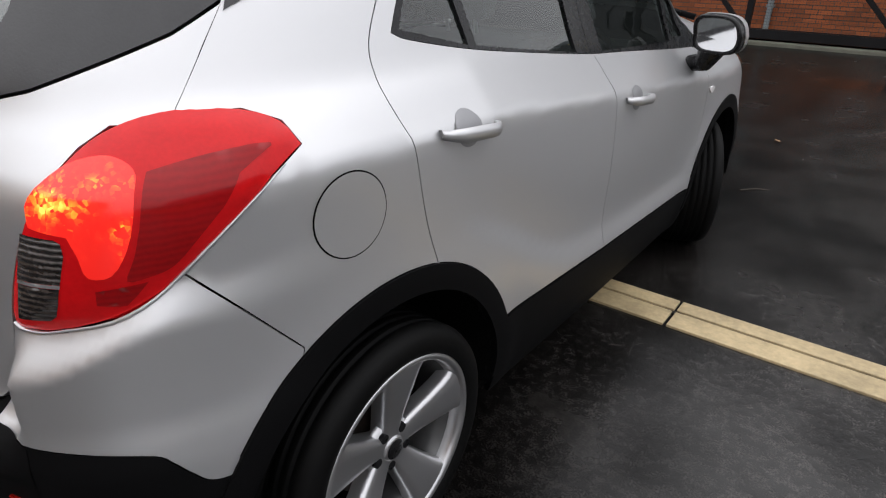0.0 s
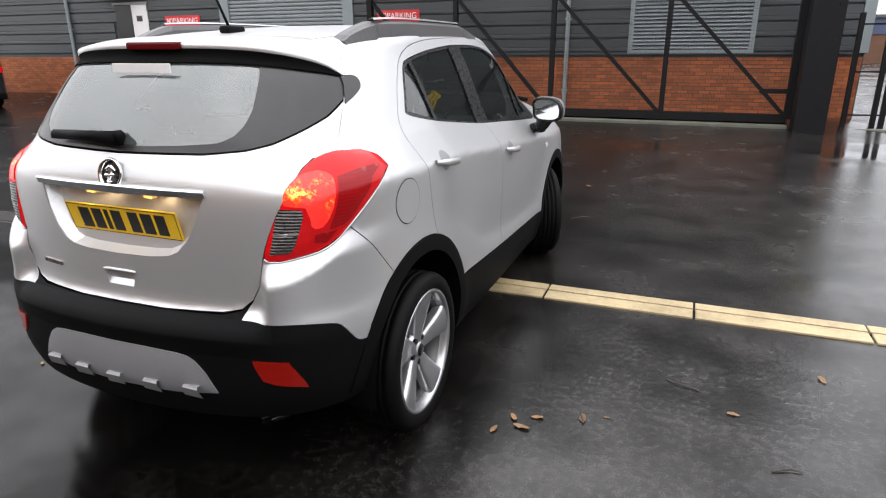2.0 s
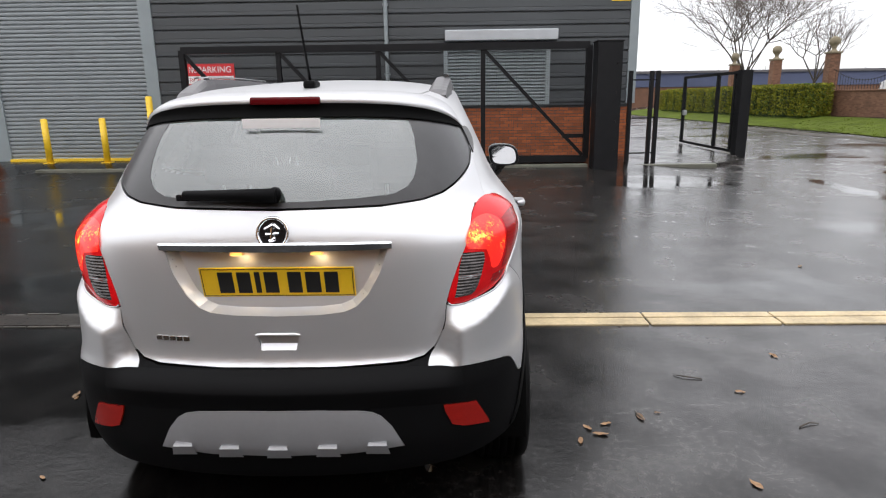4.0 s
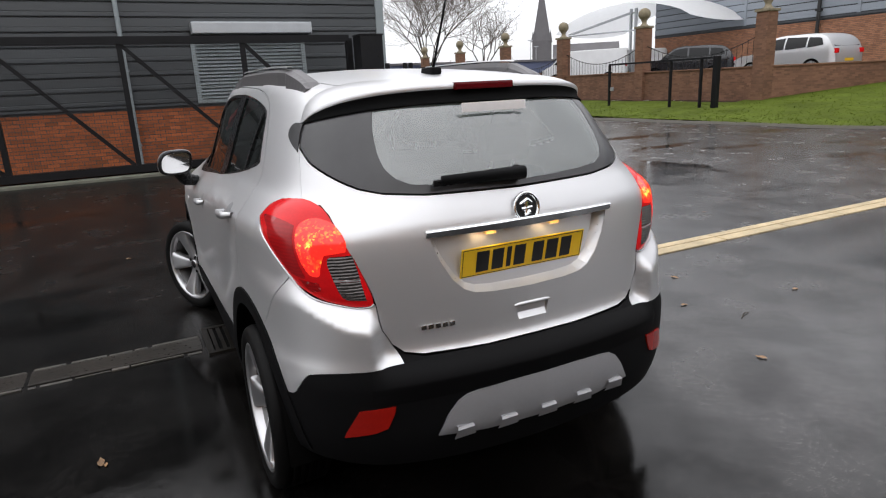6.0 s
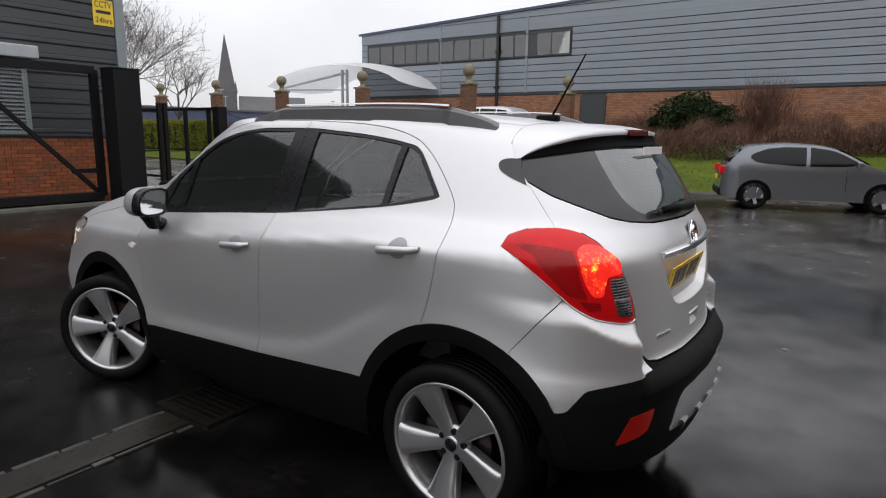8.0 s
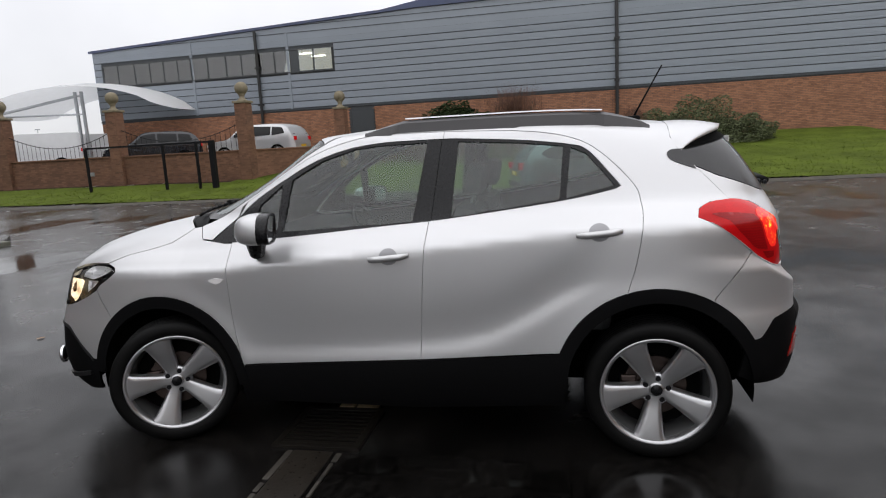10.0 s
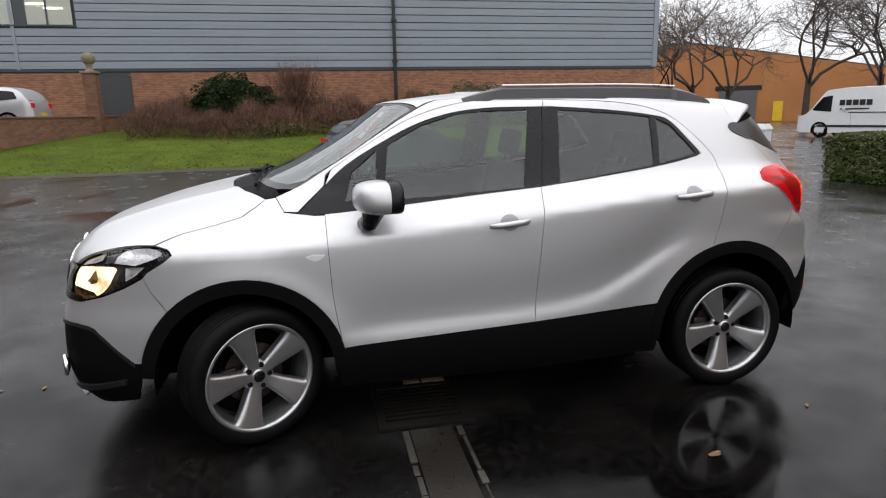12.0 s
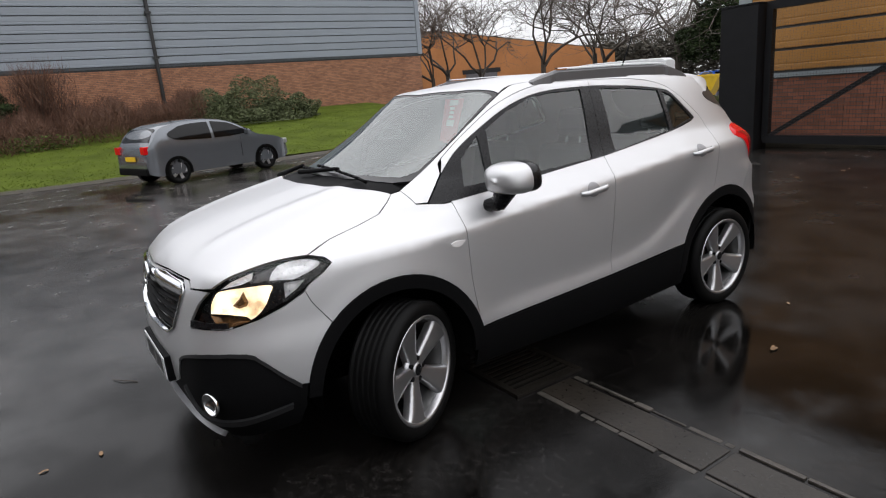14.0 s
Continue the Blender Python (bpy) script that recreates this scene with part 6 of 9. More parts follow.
# front bumper, grille, lamps
HEAD = [(0.840, 2.922, 0.960), (0.826, 2.942, 0.988), (0.793, 3.019, 1.005), (0.751, 3.140, 1.001), (0.709, 3.265, 0.974), (0.668, 3.347, 0.939), (0.630, 3.396, 0.900), (0.589, 3.439, 0.841), (0.560, 3.462, 0.780), (0.552, 3.470, 0.740), (0.702, 3.356, 0.740), (0.771, 3.251, 0.775), (0.815, 3.146, 0.820), (0.841, 3.033, 0.880), (0.848, 2.960, 0.930)]
HEAD = curve(*HEAD, HEAD[0], n=3)[:-1]
GRILLE = both([(0, 3.53, 0.928), (0.255, 3.49, 0.940), (0.44, 3.45, 0.922), (0.47, 3.45, 0.890), (0.445, 3.48, 0.80), (0.40, 3.52, 0.705), (0.33, 3.53, 0.668), (0, 3.55, 0.655)])
FOG_LINE = [(0, 3.56, 0.372), (0.224, 3.545, 0.380), (0.36, 3.53, 0.44), (0.44, 3.518, 0.571), (0.50, 3.50, 0.600), (0.593, 3.457, 0.620), (0.74, 3.309, 0.624), (0.770, 3.258, 0.585), (0.805, 3.188, 0.505), (0.835, 3.130, 0.450), (0.862, 3.10, 0.448)]
bump_half = [(0, 3.52, 0.941), (0.255, 3.491, 0.948), (0.49, 3.448, 0.930), (0.522, 3.456, 0.897), (0.575, 3.43, 0.897), (0.620, 3.40, 0.890), (0.583, 3.441, 0.838), (0.553, 3.466, 0.772), (0.546, 3.472, 0.732), (0.704, 3.356, 0.733), (0.775, 3.251, 0.768), (0.819, 3.146, 0.812), (0.841, 3.050, 0.862)] + flank(*curve((3.055, 0.861), (3.03, 0.799), (2.963, 0.700)), *arc(ARCH_F, 0.490, 45, 13)) + FOG_LINE[::-1]
panel("front_bumper", both(bump_half), FRONT, PAINT, car, step=0.028, holes=[GRILLE], mirror=False)
lowf_half = FOG_LINE + [(0.870, 3.115, 0.42), (0.866, 3.125, 0.33), (0.84, 3.16, 0.215), (0.60, 3.38, 0.195), (0.3, 3.46, 0.19), (0, 3.48, 0.19)]
front_low = panel("lower_bumper", both(lowf_half), FRONT, PLASTIC, car, step=0.03, mirror=False, lift=-0.004, label="black lower front bumper")[0]
panel("front_skid", both([(0, 3.52, 0.325), (0.30, 3.50, 0.320), (0.48, 3.46, 0.300), (0.60, 3.40, 0.255), (0.50, 3.42, 0.250), (0.3, 3.44, 0.275), (0, 3.46, 0.28)]), FRONT, SKID, front_low, step=0.025, lift=0.022, thick=0.025, mirror=False, label="silver front skid strip")
for sx in (1, -1):
    c, nn = FRONT.cast(*FRONT.flat((0.645, 3.409, 0.415)))
    m = Matrix.Translation((c.x * sx, c.y + 0.014, c.z)) @ Vector((nn.x * sx * 0.6, nn.y, 0)).to_track_quat("Z", "Y").to_matrix().to_4x4()
    vs, fs = lathe([(0.052, -0.004), (0.055, 0.008), (0.050, 0.014), (0.046, 0.008), (0.040, -0.006), (0.018, -0.014), (0.0, -0.012)], 28)
    raw("fog_lamp", [m @ Vector(v) for v in vs], fs, CHROME, front_low, "round chrome fog lamp", smooth=True)
# ridge and upper lip in the paler plastic, drawn as edges catching the sky
RIDGE = curve((0.445, 3.552, 0.420), (0.472, 3.536, 0.385), (0.502, 3.516, 0.340), (0.557, 3.476, 0.313), (0.668, 3.384, 0.316), (0.770, 3.276, 0.328), (0.832, 3.183, 0.342), n=3)
panel("fog_trim", RIDGE + [(x + 0.012, y, z + 0.024) for x, y, z in RIDGE[::-1]], FRONT, RIDGE_SHEEN, front_low, step=0.015, gap=0.0, lift=0.010, thick=0.02, label="black ridge under the fog lamp, paler for its sky sheen")
EDGE = curve(*FOG_LINE[3:10], n=3)
panel("bumper_lip", EDGE + [(x - 0.010, y, z - 0.016) for x, y, z in EDGE[::-1]], FRONT, RIDGE_SHEEN, front_low, step=0.012, gap=0.0, lift=0.004, thick=0.01)
number_plate("front_plate", front_low, pose(0, 3.592, 0.470, 0, 0, 180), WHITE_PAINT)
boxed("plate_backing", -0.275, 3.545, 0.405, 0.275, 3.588, 0.535, PLASTIC, front_low, 0.006)
grille = panel("grille", GRILLE, FRONT, GLOSS_BLACK, car, step=0.03, gap=-0.004, lift=-0.045, thick=0, mirror=False, label="black slatted grille with chrome bar")[0]


def grille_bar(name, z0, z1, w, out, mat, sag=0.0):
    top, bot = [], []
    vs, fs = [], []
    for i in range(25):
        x = -w + 2 * w * i / 24
        p, nn = FRONT.cast(*FRONT.flat((x, 3.5, (z0 + z1) / 2)))
        dz = -sag * (x / w) ** 2
        for o, z in ((-0.03, z1), (out, z1 - 0.004), (out + 0.004, (z0 + z1) / 2), (out, z0 + 0.004), (-0.03, z0)):
            vs.append((x + nn.x * o, p.y + nn.y * o, z + dz))
        if i:
            b = (i - 1) * 5
            fs += [(b + k, b + k + 1, b + k + 6, b + k + 5) for k in range(4)]
    raw(name, vs, fs, mat, grille, smooth=True)


grille_bar("chrome_bar", 0.855, 0.930, 0.462, 0.004, CHROME, 0.012)
for k in range(4):
    grille_bar("slat", 0.690 + 0.042 * k, 0.706 + 0.042 * k, 0.38 + 0.02 * k, -0.012, PLASTIC)
vs, fs = [], []
loop = even([FRONT.flat(p) for p in GRILLE], 0.03)
for k, q in enumerate(loop):
    p, nn = FRONT.cast(*q)
    pin, n2 = FRONT.cast(*(q + (loop.mean(0) - q) * 0.035))
    vs += [p + nn * 0.002, p + nn * 0.009, pin + n2 * 0.007, pin - n2 * 0.03]
n = len(loop)
for k in range(n):
    a, b = k * 4, ((k + 1) % n) * 4
    fs += [(a + j, a + j + 1, b + j + 1, b + j) for j in range(3)]
raw("chrome_surround", vs, fs, CHROME, grille, "thin chrome grille surround", smooth=True)
badge(grille, pose(0, 3.548, 0.895, -82, 0, 0), 1.05)

for sx, ob in zip((1, -1), panel("headlamp", HEAD, FRONT, GLOSS_BLACK, car, step=0.02, gap=0.003, lift=-0.035, thick=0.0, label="clear headlamp with a warm lit bowl")):
    def onto(p, lift):
        q, nn = FRONT.cast(*FRONT.flat(p))
        q = q + nn * lift
        return Vector((q.x * sx, q.y, q.z)), Vector((nn.x * sx, nn.y, nn.z))

    def cell(nm, edge, rim_at, mid_at, mat, lb="", waist=0.55, smooth=False):
        """A hollow reflector: its rim below the cover, its middle deeper."""
        c = sum((Vector(p) for p in edge), Vector()) / len(edge)
        k = len(edge)
        vs = [onto(p, rim_at)[0] for p in edge] + [onto(c.lerp(Vector(p), waist), mid_at)[0] for p in edge]
        fs = [(i, (i + 1) % k, k + (i + 1) % k, k + i) for i in range(k)] + [tuple(range(k, 2 * k))]
        return raw(nm, vs, fs, mat, ob, lb, smooth=smooth)
    cell("dipped_bowl", curve((0.633, 3.392, 0.807), (0.630, 3.390, 0.844), (0.639, 3.377, 0.878), (0.658, 3.355, 0.902), (0.736, 3.264, 0.912), (0.788, 3.178, 0.909), (0.789, 3.187, 0.872), (0.785, 3.209, 0.827), (0.774, 3.235, 0.795), (0.756, 3.263, 0.775), (0.743, 3.278, 0.790), (0.694, 3.333, 0.804), n=3), -0.012, -0.030, BOWL_GLOW, "warm glowing reflector", 0.6, True)
    cell("lower_reflector", [(0.633, 3.393, 0.801), (0.694, 3.333, 0.799), (0.740, 3.283, 0.785), (0.755, 3.266, 0.768), (0.699, 3.334, 0.748), (0.652, 3.379, 0.770)], -0.010, -0.024, BOWL_BROWN, "amber-brown lower reflector")
    cell("bulb_shield", [(0.702, 3.319, 0.839), (0.718, 3.296, 0.865), (0.727, 3.279, 0.897), (0.745, 3.265, 0.850), (0.742, 3.272, 0.833), (0.722, 3.298, 0.825)], -0.020, -0.010, BOWL_BROWN, "bulb shield in the lit bowl")
    cell("side_reflector", [(0.660, 3.352, 0.909), (0.687, 3.318, 0.938), (0.739, 3.246, 0.971), (0.744, 3.247, 0.941), (0.720, 3.283, 0.925)], -0.010, -0.022, BOWL_DIM, "pale faceted reflector")
    cell("lamp_cap", [(0.750, 3.233, 0.963), (0.780, 3.168, 0.985), (0.782, 3.181, 0.936), (0.753, 3.236, 0.926)], -0.014, -0.010, RAIL_GREY, "grey cap between the reflectors")
    cell("main_bowl", curve((0.784, 3.187, 0.929), (0.786, 3.158, 0.985), (0.812, 3.055, 0.993), (0.826, 2.985, 0.981), (0.832, 2.970, 0.965), (0.832, 3.015, 0.941), (0.822, 3.090, 0.918), n=2), -0.008, -0.024, BOWL_DIM, "pale faceted reflector")
    cell("indicator_bowl", [(0.813, 3.135, 0.883), (0.809, 3.132, 0.910), (0.833, 3.046, 0.910), (0.831, 3.085, 0.876), (0.818, 3.137, 0.845)], -0.008, -0.020, BOWL_DIM, "pale faceted reflector")
for ob in panel("headlamp_glass", HEAD, FRONT, LENS_CLEAR, car, step=0.03, gap=0.004, lift=0.001, thick=0.0, label="clear headlamp cover"):
    ob.visible_shadow = False
LAMP_RIM = [(0.552, 3.470, 0.768), (0.640, 3.42, 0.762), (0.70, 3.355, 0.762), (0.702, 3.356, 0.738), (0.552, 3.470, 0.738)]
panel("lamp_brow", LAMP_RIM, FRONT, GLOSS_BLACK, car, step=0.02, gap=0.0, lift=0.004, thick=0.02)

# door handles, each over a flat darker disc that paints its cup's shade
for y, z, sl in ((1.285, 1.030, 0.20), (0.243, 1.128, 0.13)):
    hdir = Vector((0, -1, 0.085)).normalized()
    for sx in (1, -1):
        c, nn = SIDE.cast(y, z)
        vs, fs = [], []
        for i in range(13):
            f = -1 + 2 * i / 12
            o = Vector((0, 0, 0)) + hdir * 0.108 * f
            p, n2 = SIDE.cast(y + o.y, z + o.z)
            out = 0.036 * (1 - abs(f) ** 6) + 0.004
            hh = 0.017 * (1 - 0.35 * abs(f) ** 4)
            for dx, dz in ((-0.012, hh * 0.8), (0.0, hh), (0.006, 0), (0.0, -hh), (-0.012, -hh * 0.8)):
                vs.append(((p.x + out + dx) * sx, p.y, p.z + dz))
            if i:
                b = (i - 1) * 5
                fs += [(b + k, b + (k + 1) % 5, b + 5 + (k + 1) % 5, b + 5 + k) for k in range(5)]
        raw("door_handle", vs, fs if sx < 0 else [f[::-1] for f in fs], PAINT, car, "silver pull handle", smooth=True)
        cup = [(y + 0.050 * math.cos(a), z + 0.002 + 0.042 * math.sin(a)) for a in [2 * math.pi * k / 24 for k in range(24)]]
        vs, fs = [], []
        for rr, dp in ((1.0, 0.0012), (0.85, -0.004), (0.5, -0.012), (0.2, -0.014)):
            for (cy, cz) in cup:
                p, n2 = SIDE.cast(y + (cy - y) * rr, z + (cz - z) * rr)
                p = p + n2 * (dp if rr == 1 else 0.0016 + 0.0006)
                vs.append((p.x * sx, p.y, p.z))
        for r in range(3):
            fs += [(r * 24 + k, r * 24 + (k + 1) % 24, r * 24 + 24 + (k + 1) % 24, r * 24 + 24 + k) for k in range(24)]
        fs.append(tuple(72 + k for k in range(24)))
        raw("handle_cup", vs, fs, SKID, car, "flat darker disc painted as the shaded cup behind the handle", smooth=True)

# fuel flap on the off side
c_y, c_z = -0.135, 1.035
flap = [tuple(SIDE.cast(c_y + 0.088 * math.cos(a), c_z + 0.086 * math.sin(a))[0]) for a in [2 * math.pi * k / 40 for k in range(40)]]
panel("fuel_flap_gap", flap, SIDE, SHELL, car, step=0.03, gap=-0.0030, lift=0.0008, thick=0, mirror=False)
panel("fuel_flap", flap, SIDE, PAINT, car, step=0.02, gap=0.0005, lift=0.0022, thick=0.002, mirror=False, label="round silver fuel flap")

# roof rails
for sx in (1, -1):
    vs, fs = [], []
    n_st = 40
    for i in range(n_st + 1):
        f = i / n_st
        y = 1.455 - 1.475 * f
        p = ROUND.cast(y, math.atan2(0.905, 0.565) * 0.8)[0]
        lift = 0.056 * min(1, (f / 0.15) ** 0.9 if f < 0.15 else 1, ((1 - f) / 0.15) ** 0.6 if f > 0.85 else 1)
        w = 0.030 + 0.012 * (f < 0.12 or f > 0.84)
        x = 0.560 - 0.03 * max(0, (f - 0.75)) / 0.25
        ring = [(x + w, p.z - 0.018), (x + w * 0.8, p.z + lift * 0.75), (x + w * 0.25, p.z + lift), (x - w * 0.6, p.z + lift), (x - w, p.z + lift * 0.6), (x - w, p.z - 0.01)]
        for rx_, rz_ in ring:
            vs.append((rx_ * sx, y, rz_))
        if i:
            b = (i - 1) * 6
            fs += [(b + k, b + (k + 1) % 6, b + 6 + (k + 1) % 6, b + 6 + k) for k in range(6)]
    fs += [tuple(range(6)), tuple(n_st * 6 + k for k in range(6))][0:2]
    rail = raw("roof_rail", vs, fs, RAIL_GREY, car, "satin grey raised roof rail", smooth=False)
    vs, fs = [], []
    for i in range(25):
        y = 1.23 - 1.02 * i / 24
        p = ROUND.cast(y, math.atan2(0.905, 0.565) * 0.8)[0]
        for dx, dz in ((-0.012, 0.063), (-0.008, 0.069), (0.010, 0.069), (0.014, 0.062)):
            vs.append(((0.560 + dx) * sx, y, p.z + dz))
        if i:
            b = (i - 1) * 4
            fs += [(b + k, b + k + 1, b + k + 5, b + k + 4) for k in range(3)]
    raw("rail_strip", vs, fs, ALLOY, rail, "bright strip on the roof rail", smooth=True)

# aerial
base = TOP.cast(0.0, 0.02)[0]
bm = bmesh.new()
box(bm, -0.026, -0.055, -0.006, 0.026, 0.055, 0.026, 0.012, Matrix.Translation(base))
aerial = part("aerial_base", bm, PLASTIC, car, "black roof aerial", smooth=False)
bm = bmesh.new()
rod(bm, base + Vector((0, -0.02, 0.02)), base + Vector((0.0, -0.175, 0.30)), 0.006, 0.004, 8)
part("aerial_mast", bm, PLASTIC, aerial, smooth=True)

# door mirrors
for sx in (1, -1):
    vs, fs = [], []
    prof = [(-0.006, 0.03, 0.5), (-0.003, 0.30, 0.62), (0.006, 0.58, 0.85), (0.025, 0.82, 0.97), (0.06, 0.96, 1.0), (0.105, 1.02, 1.0), (0.135, 1.01, 0.98)]
    seg = 28
    for d, s1, s2 in prof:
        for k in range(seg):
            a = 2 * math.pi * k / seg
            c, s = math.cos(a), math.sin(a)
            x = 0.104 * s1 * math.copysign(abs(c) ** 0.62, c)
            z = 0.084 * s1 * math.copysign(abs(s) ** 0.62, s)
            if s < 0:
                z *= 0.85
            vs.append(((0.962 + x + 0.02 * (z > 0) * -abs(z) / 0.09) * sx, 2.065 - d - 0.025 * x / 0.104, 1.196 + z))
    for r in range(len(prof) - 1):
        fs += [(r * seg + k, r * seg + (k + 1) % seg, (r + 1) * seg + (k + 1) % seg, (r + 1) * seg + k) for k in range(seg)]
    fs.append(tuple(range(seg)))
    mirror_ = raw("door_mirror", vs, fs if sx > 0 else [f[::-1] for f in fs], PAINT, car, "silver door mirror shell", smooth=True)
    last = (len(prof) - 1) * seg
    rim_v = [Vector(vs[last + k]) for k in range(seg)]
    cen = sum(rim_v, Vector()) / seg
    rings_ = [cen.lerp(p, q) + Vector((0, dy, 0)) for q, dy in ((0.985, 0.002), (0.99, -0.045), (0.95, -0.060), (0.84, -0.062), (0.80, -0.052)) for p in rim_v]
    raw("mirror_rim", rings_, [(r * seg + k, r * seg + (k + 1) % seg, (r + 1) * seg + (k + 1) % seg, (r + 1) * seg + k) for r in range(4) for k in range(seg)], GLOSS_BLACK, mirror_, "black mirror surround", smooth=True)
    raw("mirror_glass", [cen.lerp(p, 0.82) + Vector((0, -0.054 - 0.02 * (p.z - cen.z), 0)) for p in rim_v], [tuple(range(seg))], CHROME, mirror_, "mirror glass")
    bm = bmesh.new()
    for q0, q1, r0, r1 in (((0.83, 2.02, 1.060), (0.895, 2.00, 1.075), 0.034, 0.040), ((0.892, 2.00, 1.060), (0.935, 1.975, 1.150), 0.038, 0.060)):
        rod(bm, (q0[0] * sx, q0[1], q0[2]), (q1[0] * sx, q1[1], q1[2]), r0, r1, 16)
    part("mirror_foot", bm, GLOSS_BLACK, mirror_, "black mirror foot", smooth=False)

# front wipers
for x0, x1 in ((-0.52, 0.12), (0.02, 0.60)):
    bm = bmesh.new()
    pts = []
    for i in range(11):
        f = i / 10
        p, nn = HOOD.cast(*HOOD.flat((x0 + (x1 - x0) * f, 2.57 - 0.05 * f, 1.262 + 0.015 * f)))
        pts.append(p + nn * 0.016)
    for a, b in zip(pts, pts[1:]):
        rod(bm, a, b, 0.009, 0.009, 6)
    rod(bm, pts[5] + Vector((0, 0, 0.012)), pts[10] + Vector((0.05, 0.10, -0.025)), 0.010, 0.016, 8)
    part("front_wiper", bm, PLASTIC, car, "black front wiper", smooth=True)

# inner structure: a dark shell behind the skins, open at windows and wheels
poly_f, poly_r = np.array(dlo_front), np.array(dlo_rear)
sc_f, sc_r = np.array([HOOD.flat(p) for p in screen_in]), np.array([TAIL.flat(p) for p in both(clear_half)])
gr_f = np.array([FRONT.flat(p) for p in GRILLE])
hl_f = np.array([FRONT.flat(p) for p in HEAD])
cen = np.array([tuple(sum((master_v[i] for i in f), Vector()) / len(f)) for f in master_f])
yz = cen[:, 1:3]
out = (inside(shrink(even(poly_f, 0.03), -0.012), yz) | inside(shrink(even(poly_r, 0.03), -0.012), yz)) & (np.abs(cen[:, 0]) > 0.5)
hf = np.stack([cen[:, 0], np.arctan2(cen[:, 2] - 0.35, cen[:, 1] - 1.9) * 1.1], -1)
out |= inside(sc_f, hf) & (cen[:, 2] > 1.2) & (cen[:, 1] > 1.5)
tf = np.stack([np.arctan2(cen[:, 0], -(cen[:, 1] - 0.2)) * 0.9, cen[:, 2]], -1)
out |= inside(sc_r, tf) & (cen[:, 1] < 0)
rc_f = np.array([TAIL.flat(p) for p in both(recess_half)])
out |= inside(rc_f, tf) & (cen[:, 1] < 0)
ff = np.stack([np.arctan2(cen[:, 0], cen[:, 1] - 2.3) * 0.9, cen[:, 2]], -1)
ffm = ff.copy()
ffm[:, 0] = np.abs(ffm[:, 0])
out |= (inside(gr_f, ff) | inside(hl_f, ffm)) & (cen[:, 1] > 2.5) & (cen[:, 2] < 1.05)
out |= (cen[:, 2] < 0.38) & ((cen[:, 1] < -0.2) | (cen[:, 1] > 3.0))
out |= cen[:, 2] < 0.24
for hy, hz in (ARCH_R, ARCH_F):
    out |= (np.hypot(cen[:, 1] - hy, cen[:, 2] - hz) < 0.43) & (np.abs(cen[:, 0]) > 0.3)
shell_v = [v - n_ * 0.020 for v, n_ in zip(master_v, master_n)]
raw("inner_shell", shell_v, [f for f, o in zip(master_f, out) if not o], SHELL, car, "dark structure behind the panels", smooth=True)
for c in (ARCH_R, ARCH_F):
    for sx in (1, -1):
        ring0 = arc((c[0], c[1]), 0.432, -8, 188, 36)
        vs = [(0.87 * sx, y, z) for y, z in ring0] + [(0.42 * sx, y, z) for y, z in ring0]
        k = len(ring0)
        fs = [(i, i + 1, k + i + 1, k + i) for i in range(k - 1)] + [tuple(k + i for i in range(k))]
        raw("wheel_well", vs, fs, SHELL, car, "black wheel well liner", smooth=True)
raw("underbody", [(-0.52, -0.45, 0.27), (0.52, -0.45, 0.27), (0.52, 3.0, 0.25), (-0.52, 3.0, 0.25)] + [(-0.55, -0.62, 0.36), (0.55, -0.62, 0.36), (0.55, 3.38, 0.27), (-0.55, 3.38, 0.27)], [(0, 1, 2, 3), (4, 5, 1, 0), (3, 2, 6, 7)], SHELL, car)


